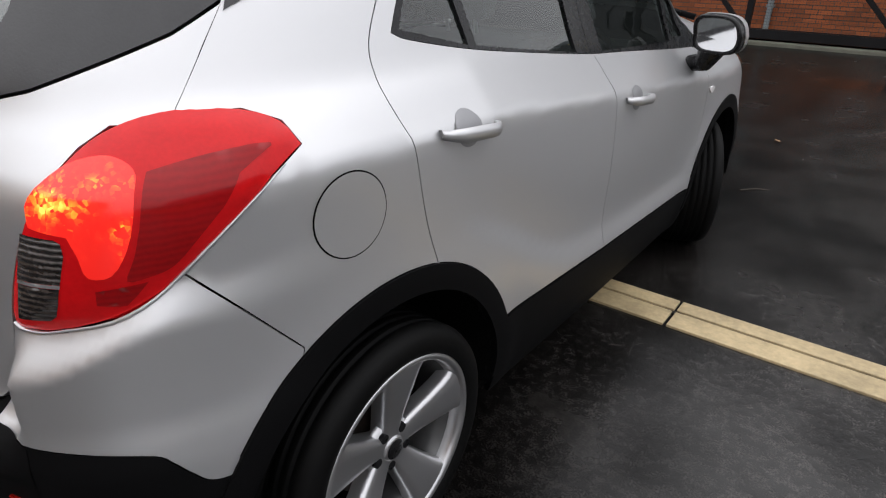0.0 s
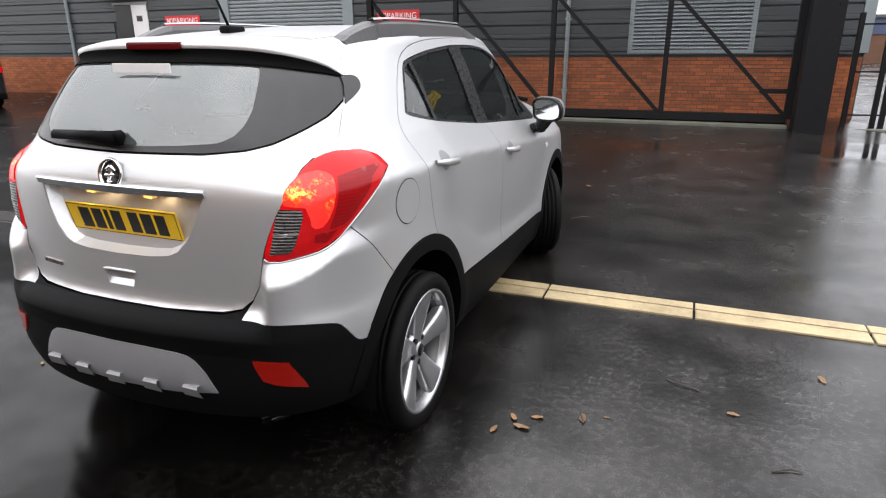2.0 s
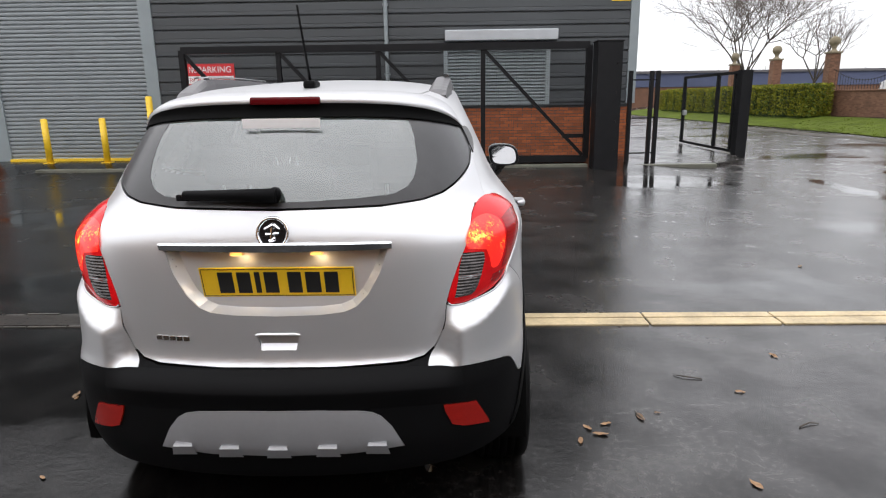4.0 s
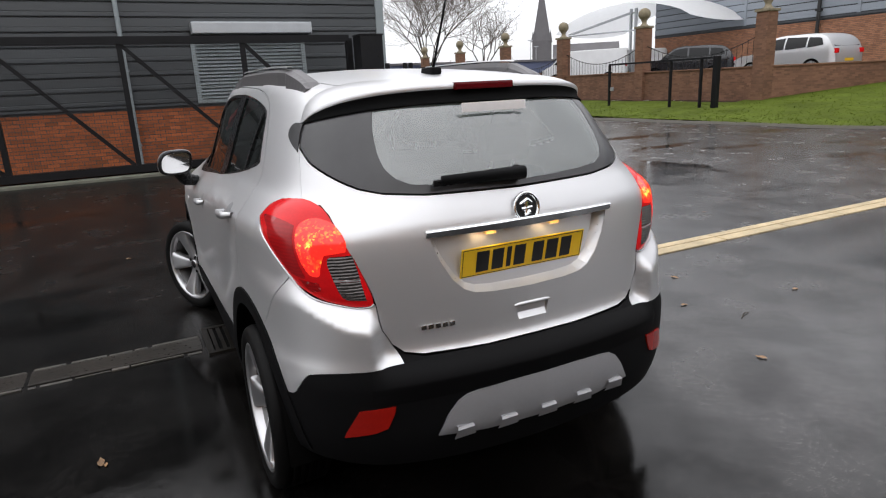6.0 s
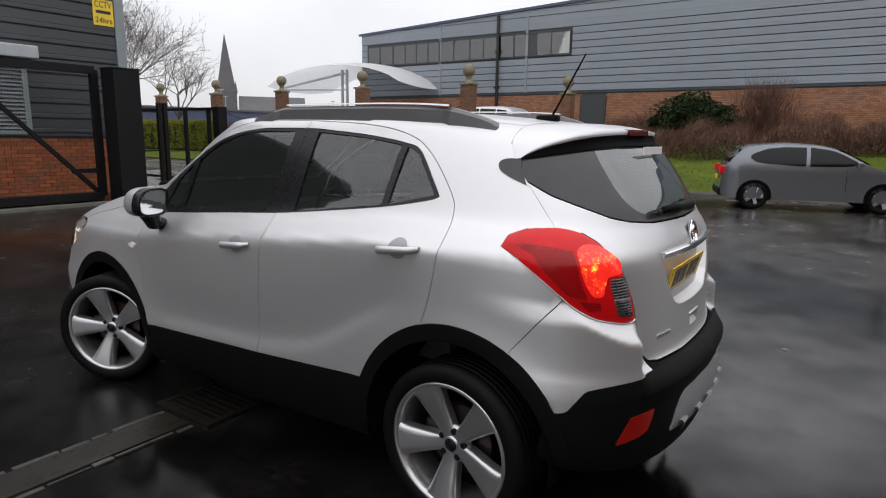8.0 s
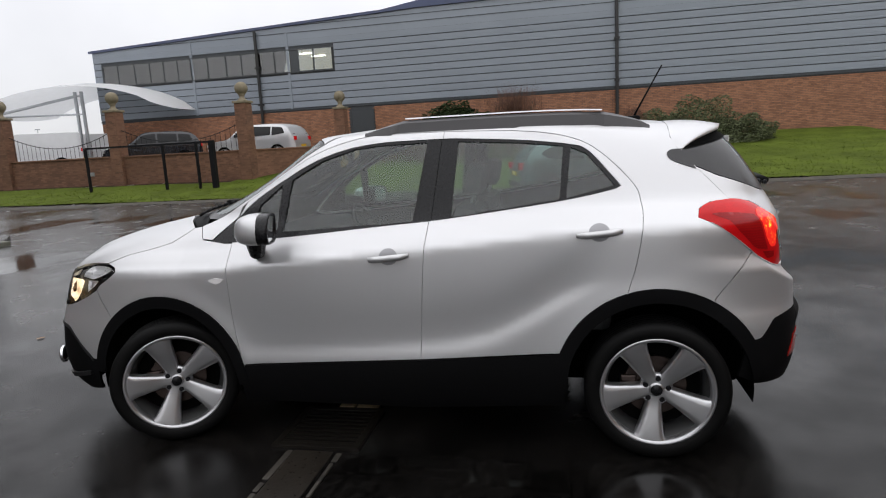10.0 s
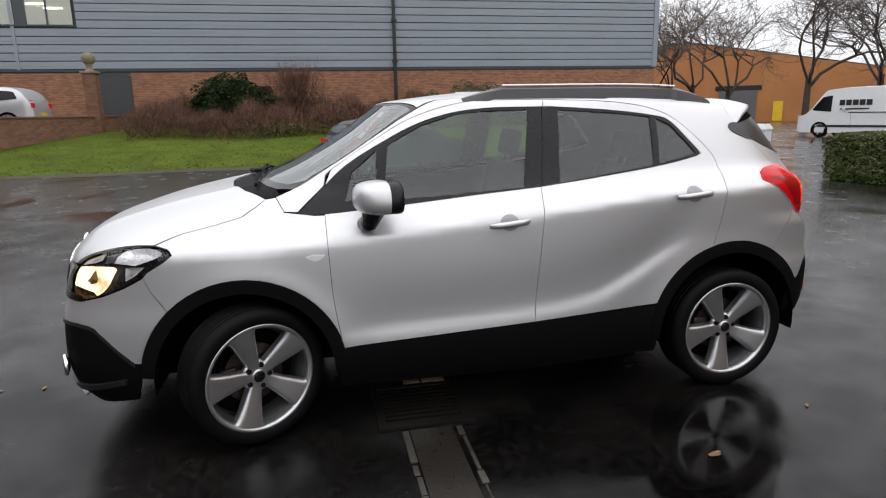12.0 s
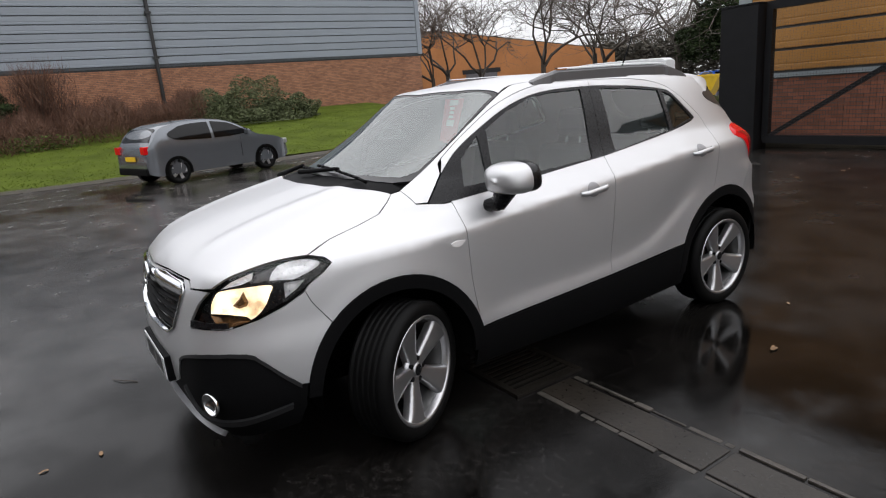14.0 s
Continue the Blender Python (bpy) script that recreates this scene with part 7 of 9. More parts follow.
# ---- wheels ----
def wheel(name, phase, parent):
    """A wheel about the x axis, its face towards +x."""
    w = new(name)
    w.parent = parent
    w["label"] = "five-spoke silver alloy wheel with wet tyre"
    tyre = [(0.262, 0.088), (0.272, 0.098), (0.290, 0.106), (0.318, 0.106), (0.334, 0.096), (0.342, 0.080)]
    for k in range(5):
        c = 0.062 - 0.031 * k
        tyre += [(0.3445, c + 0.010), (0.3445, c - 0.008), (0.3365, c - 0.010), (0.3365, c - 0.018), (0.3445, c - 0.020)]
    tyre += [(0.342, -0.095), (0.330, -0.110), (0.29, -0.112), (0.255, -0.10)]
    vs, fs = lathe(tyre, 72, "x")
    raw("tyre", vs, fs, RUBBER, w, "black wet road tyre", smooth=True)
    vs, fs = lathe([(0.272, 0.090), (0.2725, 0.098), (0.266, 0.101), (0.256, 0.097), (0.250, 0.085), (0.246, 0.060)], 72, "x")
    raw("rim_lip", vs, fs, ALLOY, w, smooth=True)
    vs, fs = lathe([(0.246, 0.060), (0.232, 0.030), (0.222, -0.06), (0.235, -0.10)], 72, "x")
    raw("rim_barrel", vs, fs, BARREL, w, smooth=True)
    for s in range(5):
        a = radians(phase + 72 * s)
        vs, fs = [], []
        stations = [(0.028, 0.036, 0.060), (0.060, 0.034, 0.060), (0.100, 0.041, 0.066), (0.150, 0.051, 0.076), (0.200, 0.062, 0.085), (0.228, 0.070, 0.089), (0.244, 0.082, 0.091), (0.256, 0.100, 0.092)]
        for r, hw, xx in stations:
            for t, d in ((-1.0, -0.050), (-0.99, -0.020), (-0.92, -0.007), (-0.75, -0.001), (-0.45, 0.0), (0.45, 0.0), (0.75, -0.001), (0.92, -0.007), (0.99, -0.020), (1.0, -0.050)):
                q = t * hw
                vs.append((xx + d, r * math.cos(a) - q * math.sin(a), r * math.sin(a) + q * math.cos(a)))
        m_ = 10
        for i in range(len(stations) - 1):
            fs += [(i * m_ + j, i * m_ + j + 1, (i + 1) * m_ + j + 1, (i + 1) * m_ + j) for j in range(m_ - 1)]
        raw("spoke", vs, fs, ALLOY, w, smooth=True)
        bm = bmesh.new()
        b = a + radians(36)
        bmesh.ops.create_cone(bm, cap_ends=True, segments=12, radius1=0.0150, radius2=0.013, depth=0.026, matrix=Matrix.Translation((0.048, 0.056 * math.cos(b), 0.056 * math.sin(b))) @ pose(0, 0, 0, 0, 90, 0))
        part("wheel_bolt", bm, GLOSS_BLACK, w)
    vs, fs = lathe([(0.082, 0.030), (0.078, 0.048), (0.045, 0.052), (0.036, 0.060), (0.033, 0.066), (0.027, 0.067), (0.0, 0.0675)], 36, "x")
    raw("hub", vs, fs, ALLOY, w, smooth=True)
    vs, fs = lathe([(0.0285, 0.0675), (0.026, 0.070), (0.0, 0.0705)], 28, "x")
    raw("hub_cap", vs, fs, GLOSS_BLACK, w, "small dark hub cap", smooth=True)
    vs, fs = lathe([(0.0, -0.005), (0.150, -0.005), (0.150, -0.028), (0.0, -0.028)], 48, "x")
    raw("brake_disc", vs, fs, DISC, w, "rusted brake disc")
    vs, fs = lathe([(0.0, -0.05), (0.225, -0.05)], 36, "x")
    raw("back_plate", vs, fs, SHELL, w)
    bm = bmesh.new()
    box(bm, -0.045, -0.165, -0.055, 0.012, -0.085, 0.055, 0.012)
    part("brake_caliper", bm, DISC, w)
    return w


STEER = 27.0
for nm, x, y, steer, ph in (("wheel", 0.795, -0.02, 0, 12), ("wheel", -0.795, -0.02, 180, 46), ("wheel", 0.775, 2.575, STEER, 30), ("wheel", -0.845, 2.598, 180 + STEER, 36)):
    wheel(nm, ph, car).matrix_local = pose(x, y, 0.3445, 0, 0, steer)


# ---- cabin ----
def seat(x, y, w, back_h, name="front_seat"):
    st = new(name)
    st.parent = car
    bm = bmesh.new()
    box(bm, x - w / 2, y - 0.25, 0.55, x + w / 2, y + 0.28, 0.74, 0.05)
    part("cushion", bm, CABIN, st)
    bm = bmesh.new()
    box(bm, -w / 2, -0.07, 0, w / 2, 0.07, back_h, 0.05, pose(x, y - 0.26, 0.66, 12, 0, 0))
    part("backrest", bm, CABIN, st)
    for dx in ((0,) if w < 0.7 else (-0.36, 0.36)):
        bm = bmesh.new()
        box(bm, -0.13, -0.05, back_h + 0.045, 0.13, 0.05, back_h + 0.225, 0.045, pose(x + dx, y - 0.26, 0.66, 12, 0, 0))
        part("headrest", bm, CABIN, st)
        bm = bmesh.new()
        for k in (-0.06, 0.06):
            rod(bm, pose(x + dx, y - 0.26, 0.66, 12, 0, 0) @ Vector((k, 0, back_h - 0.02)), pose(x + dx, y - 0.26, 0.66, 12, 0, 0) @ Vector((k, 0, back_h + 0.08)), 0.007, seg=8)
        part("headrest_post", bm, STEEL, st)


seat(-0.37, 1.30, 0.50, 0.60)
seat(0.37, 1.30, 0.50, 0.60)
seat(0.0, 0.42, 1.18, 0.56, "rear_bench")
bm = bmesh.new()
box(bm, -0.66, 1.95, 0.80, 0.66, 2.38, 1.10, 0.08)
part("dashboard", bm, PLASTIC, car, "dark moulded dashboard")
bm = bmesh.new()
box(bm, -0.62, -0.50, 0.95, 0.62, 0.0, 0.99, 0.01)
part("parcel_shelf", bm, CABIN, car)
bm = bmesh.new()
box(bm, 0.02, -0.42, 0.99, 0.34, -0.10, 1.005, 0.004)
part("papers", bm, SIGN_WHITE, car, "pale papers on the rear shelf")
vs, fs = [], []
for i in range(36):
    a = 2 * math.pi * i / 36
    for j in range(8):
        b = 2 * math.pi * j / 8
        vs.append(((0.185 + 0.015 * math.cos(b)) * math.cos(a), 0.015 * math.sin(b), (0.185 + 0.015 * math.cos(b)) * math.sin(a)))
fs = [(i * 8 + j, i * 8 + (j + 1) % 8, ((i + 1) % 36) * 8 + (j + 1) % 8, ((i + 1) % 36) * 8 + j) for i in range(36) for j in range(8)]
wheel_ = raw("steering_wheel", vs, fs, PLASTIC, car, "black steering wheel on the driver side", smooth=True)
wheel_.matrix_local = pose(0.37, 1.80, 1.02, -25, 0, 0)
bm = bmesh.new()
box(bm, -0.17, -0.02, -0.03, 0.17, 0.015, 0.03, 0.01)
box(bm, -0.05, -0.03, -0.16, 0.05, 0.02, 0.05, 0.015)
part("wheel_spokes", bm, PLASTIC, wheel_)
bm = bmesh.new()
box(bm, -0.12, 1.86, 1.50, 0.12, 1.89, 1.57, 0.015)
part("inner_mirror", bm, PLASTIC, car, "black interior mirror")
hl = [(x, y, TOP.cast(x, y)[0].z - 0.035) for y in (1.62, 1.2, 0.8, 0.4, 0.0) for x in (-0.48, -0.24, 0, 0.24, 0.48)]
raw("headlining", hl, [(r * 5 + c, r * 5 + c + 1, (r + 1) * 5 + c + 1, (r + 1) * 5 + c) for r in range(4) for c in range(4)], CABIN_L, car, "pale grey headlining", smooth=True)
# banner behind the windscreen, drawn as plain shapes
def on_screen(f, g, deep):
    """A place behind the windscreen: f down the banner, g across it."""
    x = (-0.29 - 0.14 * g) * (1 - f) + (-0.55 - 0.085 * g) * f
    p, nn = HOOD.cast(*HOOD.flat((x, 1.865 - 0.035 * g + 0.23 * f, 1.602 - 0.215 * f)))
    return p - nn * deep


raw("screen_banner", [on_screen(f, g, 0.014) for f in (0, 0.33, 0.66, 1) for g in (0, 1)], [(0, 1, 3, 2), (2, 3, 5, 4), (4, 5, 7, 6)], SIGN_RED, car, "dark red banner strip behind the windscreen")
for f0, f1, g0, g1 in ((0.06, 0.20, 0.30, 0.75), (0.24, 0.31, 0.36, 0.62), (0.34, 0.41, 0.36, 0.62), (0.44, 0.51, 0.36, 0.62), (0.54, 0.68, 0.28, 0.72)):
    raw("banner_bar", [on_screen(f, g, 0.009) for f, g in ((f0, g0), (f0, g1), (f1, g1), (f1, g0))], [(0, 1, 2, 3)], SIGN_WHITE, car)


# ---- drainage channel across the yard ----
def channel_block(x0, x1, mat, group_thing):
    bm = bmesh.new()
    box(bm, x0 + 0.008, 1.555, -0.05, x1 - 0.008, 1.690, 0.012, 0.006)
    part("near_block", bm, mat, group_thing)
    bm = bmesh.new()
    box(bm, x0 + 0.006, 1.703, -0.05, x1 - 0.006, 1.800, 0.014, 0.006)
    part("far_block", bm, mat, group_thing)


channel = tagged(new("drain_channel"), "yellowed concrete slot drain across wet tarmac", "drain", kind="structure")
boxed("slot", -0.45, 1.68, -0.06, 7.3, 1.71, 0.004, IRON, channel)
edges_x = [-0.45, 0.12, 1.06, 2.0, 2.95, 3.9, 4.85, 5.8, 6.6, 7.28]
for a, b in zip(edges_x, edges_x[1:]):
    channel_block(a, b, CHANNEL, channel)
EDGE_D = material("worn_channel_edge", (0.038, 0.033, 0.027), 0.5, vary=0.95, scale=7, fine=50, bump=0.4)
run = random.Random(31)
x = -0.98
while x > -26:
    for y0, y1 in ((1.582, 1.610), (1.856, 1.888)):
        bm = bmesh.new()
        e = x
        while e > x - 0.96:
            w = run.uniform(0.10, 0.34)
            box(bm, max(e - w, x - 0.98), y0 + run.uniform(-0.006, 0.008), -0.05, e - run.uniform(0.004, 0.03), y1 + run.uniform(-0.010, 0.004), run.choice((0.003, 0.006, 0.010)), 0.004)
            e -= w
        part("edge_block", bm, EDGE_D, channel)
    boxed("bed_block", x - 0.985, 1.63, -0.05, x - 0.006, 1.85, 0.006, CHANNEL_D, channel, 0.004)
    x -= 1.0
for gx0, gx1, gy0, gy1 in ((-0.96, -0.46, 1.50, 2.0), (7.32, 7.92, 1.34, 1.80)):
    g = thing("drain_grate", "dark rusty iron gully grate set in tarmac", "drain grate", ((gx0 + gx1) / 2, (gy0 + gy1) / 2, 0), group="drain grates")
    w, d = (gx1 - gx0) / 2, (gy1 - gy0) / 2
    for nm, q in (("frame", (-w, -d, w, -d + 0.04)), ("frame", (-w, d - 0.04, w, d)), ("frame", (-w, -d + 0.04, -w + 0.04, d - 0.04)), ("frame", (w - 0.04, -d + 0.04, w, d - 0.04))):
        boxed(nm, q[0], q[1], -0.03, q[2], q[3], 0.016, IRON, g, 0.003)
    for k in range(9):
        xx = -w + 0.06 + k * (2 * w - 0.12) / 8
        boxed("grate_bar", xx - 0.012, -d + 0.04, -0.02, xx + 0.012, d - 0.04, 0.012, IRON, g)
    # solid near-black slab in place of the shaded depth below the bars
    boxed("pit_shade_slab", -w + 0.04, -d + 0.04, -0.04, w - 0.04, d - 0.04, 0.003, SHELL, g)

# ---- fallen leaves and twigs ----
def leaf_mesh(n, size, seed):
    r = random.Random(seed)
    vs, fs = [(0, 0, 0.004)], []
    for k in range(10):
        a = 2 * math.pi * k / 10
        rad = size * (0.55 + 0.45 * abs(math.cos(a))) * r.uniform(0.75, 1.1)
        vs.append((rad * math.cos(a), rad * 0.62 * math.sin(a), r.uniform(0.0005, 0.012)))
    fs = [(0, 1 + k, 1 + (k + 1) % 10) for k in range(10)]
    me = bpy.data.meshes.new("blade")
    me.from_pydata(vs, [], fs)
    me.materials.append(n)
    return me


leaf_meshes = [leaf_mesh(DEAD_LEAF, 0.045, k) for k in range(4)]
spots = [(0.05, 3.93), (0.07, 4.18), (-1.53, 0.47), (1.35, 0.17), (1.30, 0.07), (1.64, 0.28), (1.86, -0.34), (1.25, 0.13), (1.19, 0.01), (2.17, 0.51), (-1.55, 0.50), (-1.23, -0.28), (1.54, 0.23), (2.6, 1.0), (3.1, 0.3), (2.4, -0.9), (-2.3, 0.2), (-1.9, -1.0), (3.9, 3.1), (4.8, 2.6), (-2.6, 2.9), (-1.4, 4.6), (0.8, 5.2), (2.9, 5.6), (1.9, 8.0), (-0.5, 7.6), (3.3, 9.4), (-2.7, 9.0)]
rl = random.Random(12)
spots += [(rl.uniform(-4, 3.2), rl.uniform(-8.0, -5.2)) for _ in range(45)]
for k, (x, y) in enumerate(spots):
    lf = new("fallen_leaf", leaf_meshes[k % 4])
    lf.matrix_world = pose(x, y, ground_z(x, y) + 0.003, 0, 0, rl.uniform(0, 360)) @ Matrix.Scale(rl.uniform(0.4, 0.85), 4)
    tagged(lf, "brown wet fallen leaf on the tarmac", "leaf", "fallen leaves")
for x, y, a, ln in ((1.54, 0.25, 100, 0.10), (1.95, 0.7, 160, 0.16), (2.35, 0.15, 20, 0.12), (0.95, 3.7, 40, 0.2)):
    bm = bmesh.new()
    rod(bm, (-ln / 2, 0, 0.005), (ln * 0.1, 0.01, 0.010), 0.004, 0.004, 6)
    rod(bm, (ln * 0.1, 0.01, 0.010), (ln / 2, -0.005, 0.004), 0.004, 0.002, 6)
    tw = part("twig", bm, BARK)
    tw.matrix_world = pose(x, y, 0, 0, 0, a)
    tagged(tw, "small dark broken twig on the tarmac", "twig", "twigs")


# ---- plants ----
def cloud(name, n, place, size, mat, parent, seed, flat=0.4, label=""):
    """Many small leaves as one part; place(rng) gives a point."""
    r = np.random.RandomState(seed)
    pts = np.array([place(r) for _ in range(n)])
    n = len(pts)
    a, b = r.normal(size=(n, 3)), r.normal(size=(n, 3))
    a[:, 2] *= flat
    a /= np.linalg.norm(a, axis=1, keepdims=True)
    b -= a * np.sum(a * b, axis=1, keepdims=True)
    b /= np.linalg.norm(b, axis=1, keepdims=True)
    s = r.uniform(0.6, 1.3, (n, 1)) * size
    vs = np.stack([pts - a * s, pts - b * s * 0.45, pts + a * s, pts + b * s * 0.45], 1).reshape(-1, 3)
    fs = [(4 * i, 4 * i + 1, 4 * i + 2, 4 * i + 3) for i in range(n)]
    return tagged(raw(name, vs.tolist(), fs, mat, parent, label), kind="stuff")


def twigs(name, n, place, length, mat, parent, seed, width=0.012, lean=0.35):
    r = np.random.RandomState(seed)
    vs, fs = [], []
    for _ in range(n):
        p = np.array(place(r))
        d = np.array([r.normal() * lean, r.normal() * lean, 1.0])
        d /= np.linalg.norm(d)
        q = p + d * length * r.uniform(0.5, 1.2)
        side = np.array([r.normal(), r.normal(), 0])
        side = side / (np.linalg.norm(side) + 1e-6) * width
        k = len(vs)
        vs += [tuple(p - side), tuple(p + side), tuple(q)]
        fs.append((k, k + 1, k + 2))
    return tagged(raw(name, vs, fs, mat, parent), kind="stuff")


def blob(c, rad, lump=0.25, shellish=0.55):
    """Points mostly near the skin of a lumpy rounded form."""
    def place(r):
        v = r.normal(size=3)
        v /= np.linalg.norm(v)
        if v[2] < -0.3:
            v[2] = -v[2]
        k = 1 - (1 - shellish) * r.rand() ** 2
        k *= 1 + lump * math.sin(3.1 * v[0] + 5.2 * v[1] + c[0]) * math.cos(4.3 * v[2] + 2.7 * v[1] + c[1])
        return (c[0] + v[0] * rad[0] * k, c[1] + v[1] * rad[1] * k, max(c[2] + v[2] * rad[2] * k, ground_z(c[0], c[1]) + 0.02))
    return place


def hedge_box(x0, y0, x1, y1, w, z0, z1):
    """Points near the skin of a clipped hedge."""
    dx, dy = x1 - x0, y1 - y0
    ln = math.hypot(dx, dy)
    ux, uy = dx / ln, dy / ln

    def place(r):
        s, f = r.rand() * ln, r.rand()
        wave = 0.06 * math.sin(s * 3.3) + 0.05 * math.sin(s * 7.1 + 1)
        if f < 0.38:
            o, z = r.uniform(-w / 2, w / 2), z1 + wave - 0.12 * r.rand() ** 2
        elif f < 0.88:
            o, z = math.copysign(w / 2 + wave - 0.15 * r.rand() ** 2, r.rand() - 0.5), r.uniform(z0, z1)
        else:
            s = math.copysign(ln / 2 - 0.05 + wave, r.rand() - 0.5) + ln / 2
            o, z = r.uniform(-w / 2, w / 2), r.uniform(z0, z1)
        return (x0 + ux * s - uy * o, y0 + uy * s + ux * o, z)
    return place


def plant(name, label, category, at, group=""):
    return thing(name, label, category, (0, 0, 0), group=group)


h = plant("clipped_hedge", "low clipped dull green hedge beside the gate post", "hedge", None)
# solid core, darker than the leaves, stands in for the shaded inside
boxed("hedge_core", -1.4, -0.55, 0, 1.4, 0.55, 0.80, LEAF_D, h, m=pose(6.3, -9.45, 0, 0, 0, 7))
cloud("foliage", 26000, hedge_box(4.75, -9.65, 7.8, -9.27, 1.4, 0.02, 0.90), 0.032, LEAF, h, 3, 0.6)
cloud("pale_foliage", 22000, hedge_box(4.75, -9.65, 7.8, -9.27, 1.46, 0.15, 0.94), 0.030, LEAF_H, h, 4, 0.6)
h = plant("clipped_hedge", "tall golden-green clipped hedge before brick wall", "hedge", None)
# again a dark filled core painted for the shade between the leaves
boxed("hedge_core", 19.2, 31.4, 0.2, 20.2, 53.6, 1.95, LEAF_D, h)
cloud("foliage", 12000, hedge_box(19.7, 31.0, 19.7, 54, 1.5, 0.3, 2.1), 0.075, LEAF, h, 5, 0.6)
cloud("golden_foliage", 36000, hedge_box(19.7, 31.0, 19.7, 54, 1.64, 0.5, 2.12), 0.062, LEAF_Y, h, 6, 0.6)
b = plant("evergreen_bush", "dark evergreen bush against the hall wall", "bush", None)
for k, (c, rad) in enumerate((((27.2, 5.9, 2.3), (1.2, 1.4, 1.25)), ((27.1, 4.9, 2.0), (1.1, 1.2, 1.05)), ((27.2, 6.8, 1.9), (1.1, 1.0, 1.0)))):
    cloud("foliage", 4200, blob(c, rad, 0.4), 0.085, LEAF_D, b, 7 + 200 * k)
twigs("stem_cluster", 150, lambda r: (27.2 + r.normal() * 0.4, 5.3 + r.normal() * 0.8, 1.1), 1.6, BARK, b, 8, 0.02)
b = plant("bare_shrub", "tall leafless brown shrub by the hall", "shrub", None)
twigs("twig_crown", 2600, lambda r: (27.4 + r.normal() * 0.4, 2.9 + r.normal() * 0.55, 1.0 + 2.4 * r.rand() ** 1.5), 1.1, RED_TWIG, b, 9, 0.012, 0.5)
twigs("stem_cluster", 60, lambda r: (27.4 + r.normal() * 0.2, 2.9 + r.normal() * 0.25, 0.95), 3.0, BARK, b, 10, 0.025, 0.16)
b = plant("bramble_bed", "tangled red-brown bare bramble bed on the bank", "shrub", None)


def bramble(r):
    y = r.uniform(-3.0, 9.8)
    x = r.uniform(23.1 if y > 0.3 else 24.9, 28.2) + 0.35 * math.sin(y)
    top = 1.0 + 0.25 * math.sin(y * 1.7) + 0.2 * math.sin(y * 4.1)
    return (x, y, ground_z(x, y) + max(top, 0.4) * r.rand() ** 0.8)


twigs("cane_thicket", 25000, bramble, 0.45, RED_TWIG, b, 11, 0.010, 0.6)
cloud("dead_leaves", 11000, bramble, 0.05, RED_TWIG, b, 12)
cloud("green_leaves", 900, lambda r: (23.7 + r.normal() * 0.3, 3.6 + r.normal() * 0.8, 0.7 + r.rand() * 0.6), 0.06, LEAF, b, 13)
b = plant("sage_shrub", "broad grey-green rounded shrub on the lawn", "bush", None)
for k, (c, rad) in enumerate((((26.6, -3.5, 1.1), (1.4, 1.8, 1.3)), ((26.5, -5.4, 1.3), (1.5, 2.0, 1.6)), ((26.2, -7.2, 1.0), (1.3, 1.6, 1.1)), ((25.4, -4.9, 0.9), (1.2, 2.7, 0.8)))):
    cloud("foliage", 7000, blob(c, rad), 0.062, LEAF_S, b, 20 + k)
twigs("stem_cluster", 150, lambda r: (26.4 + r.normal() * 0.5, -5.2 + r.normal() * 1.2, 0.95), 1.1, BARK, b, 30, 0.02)


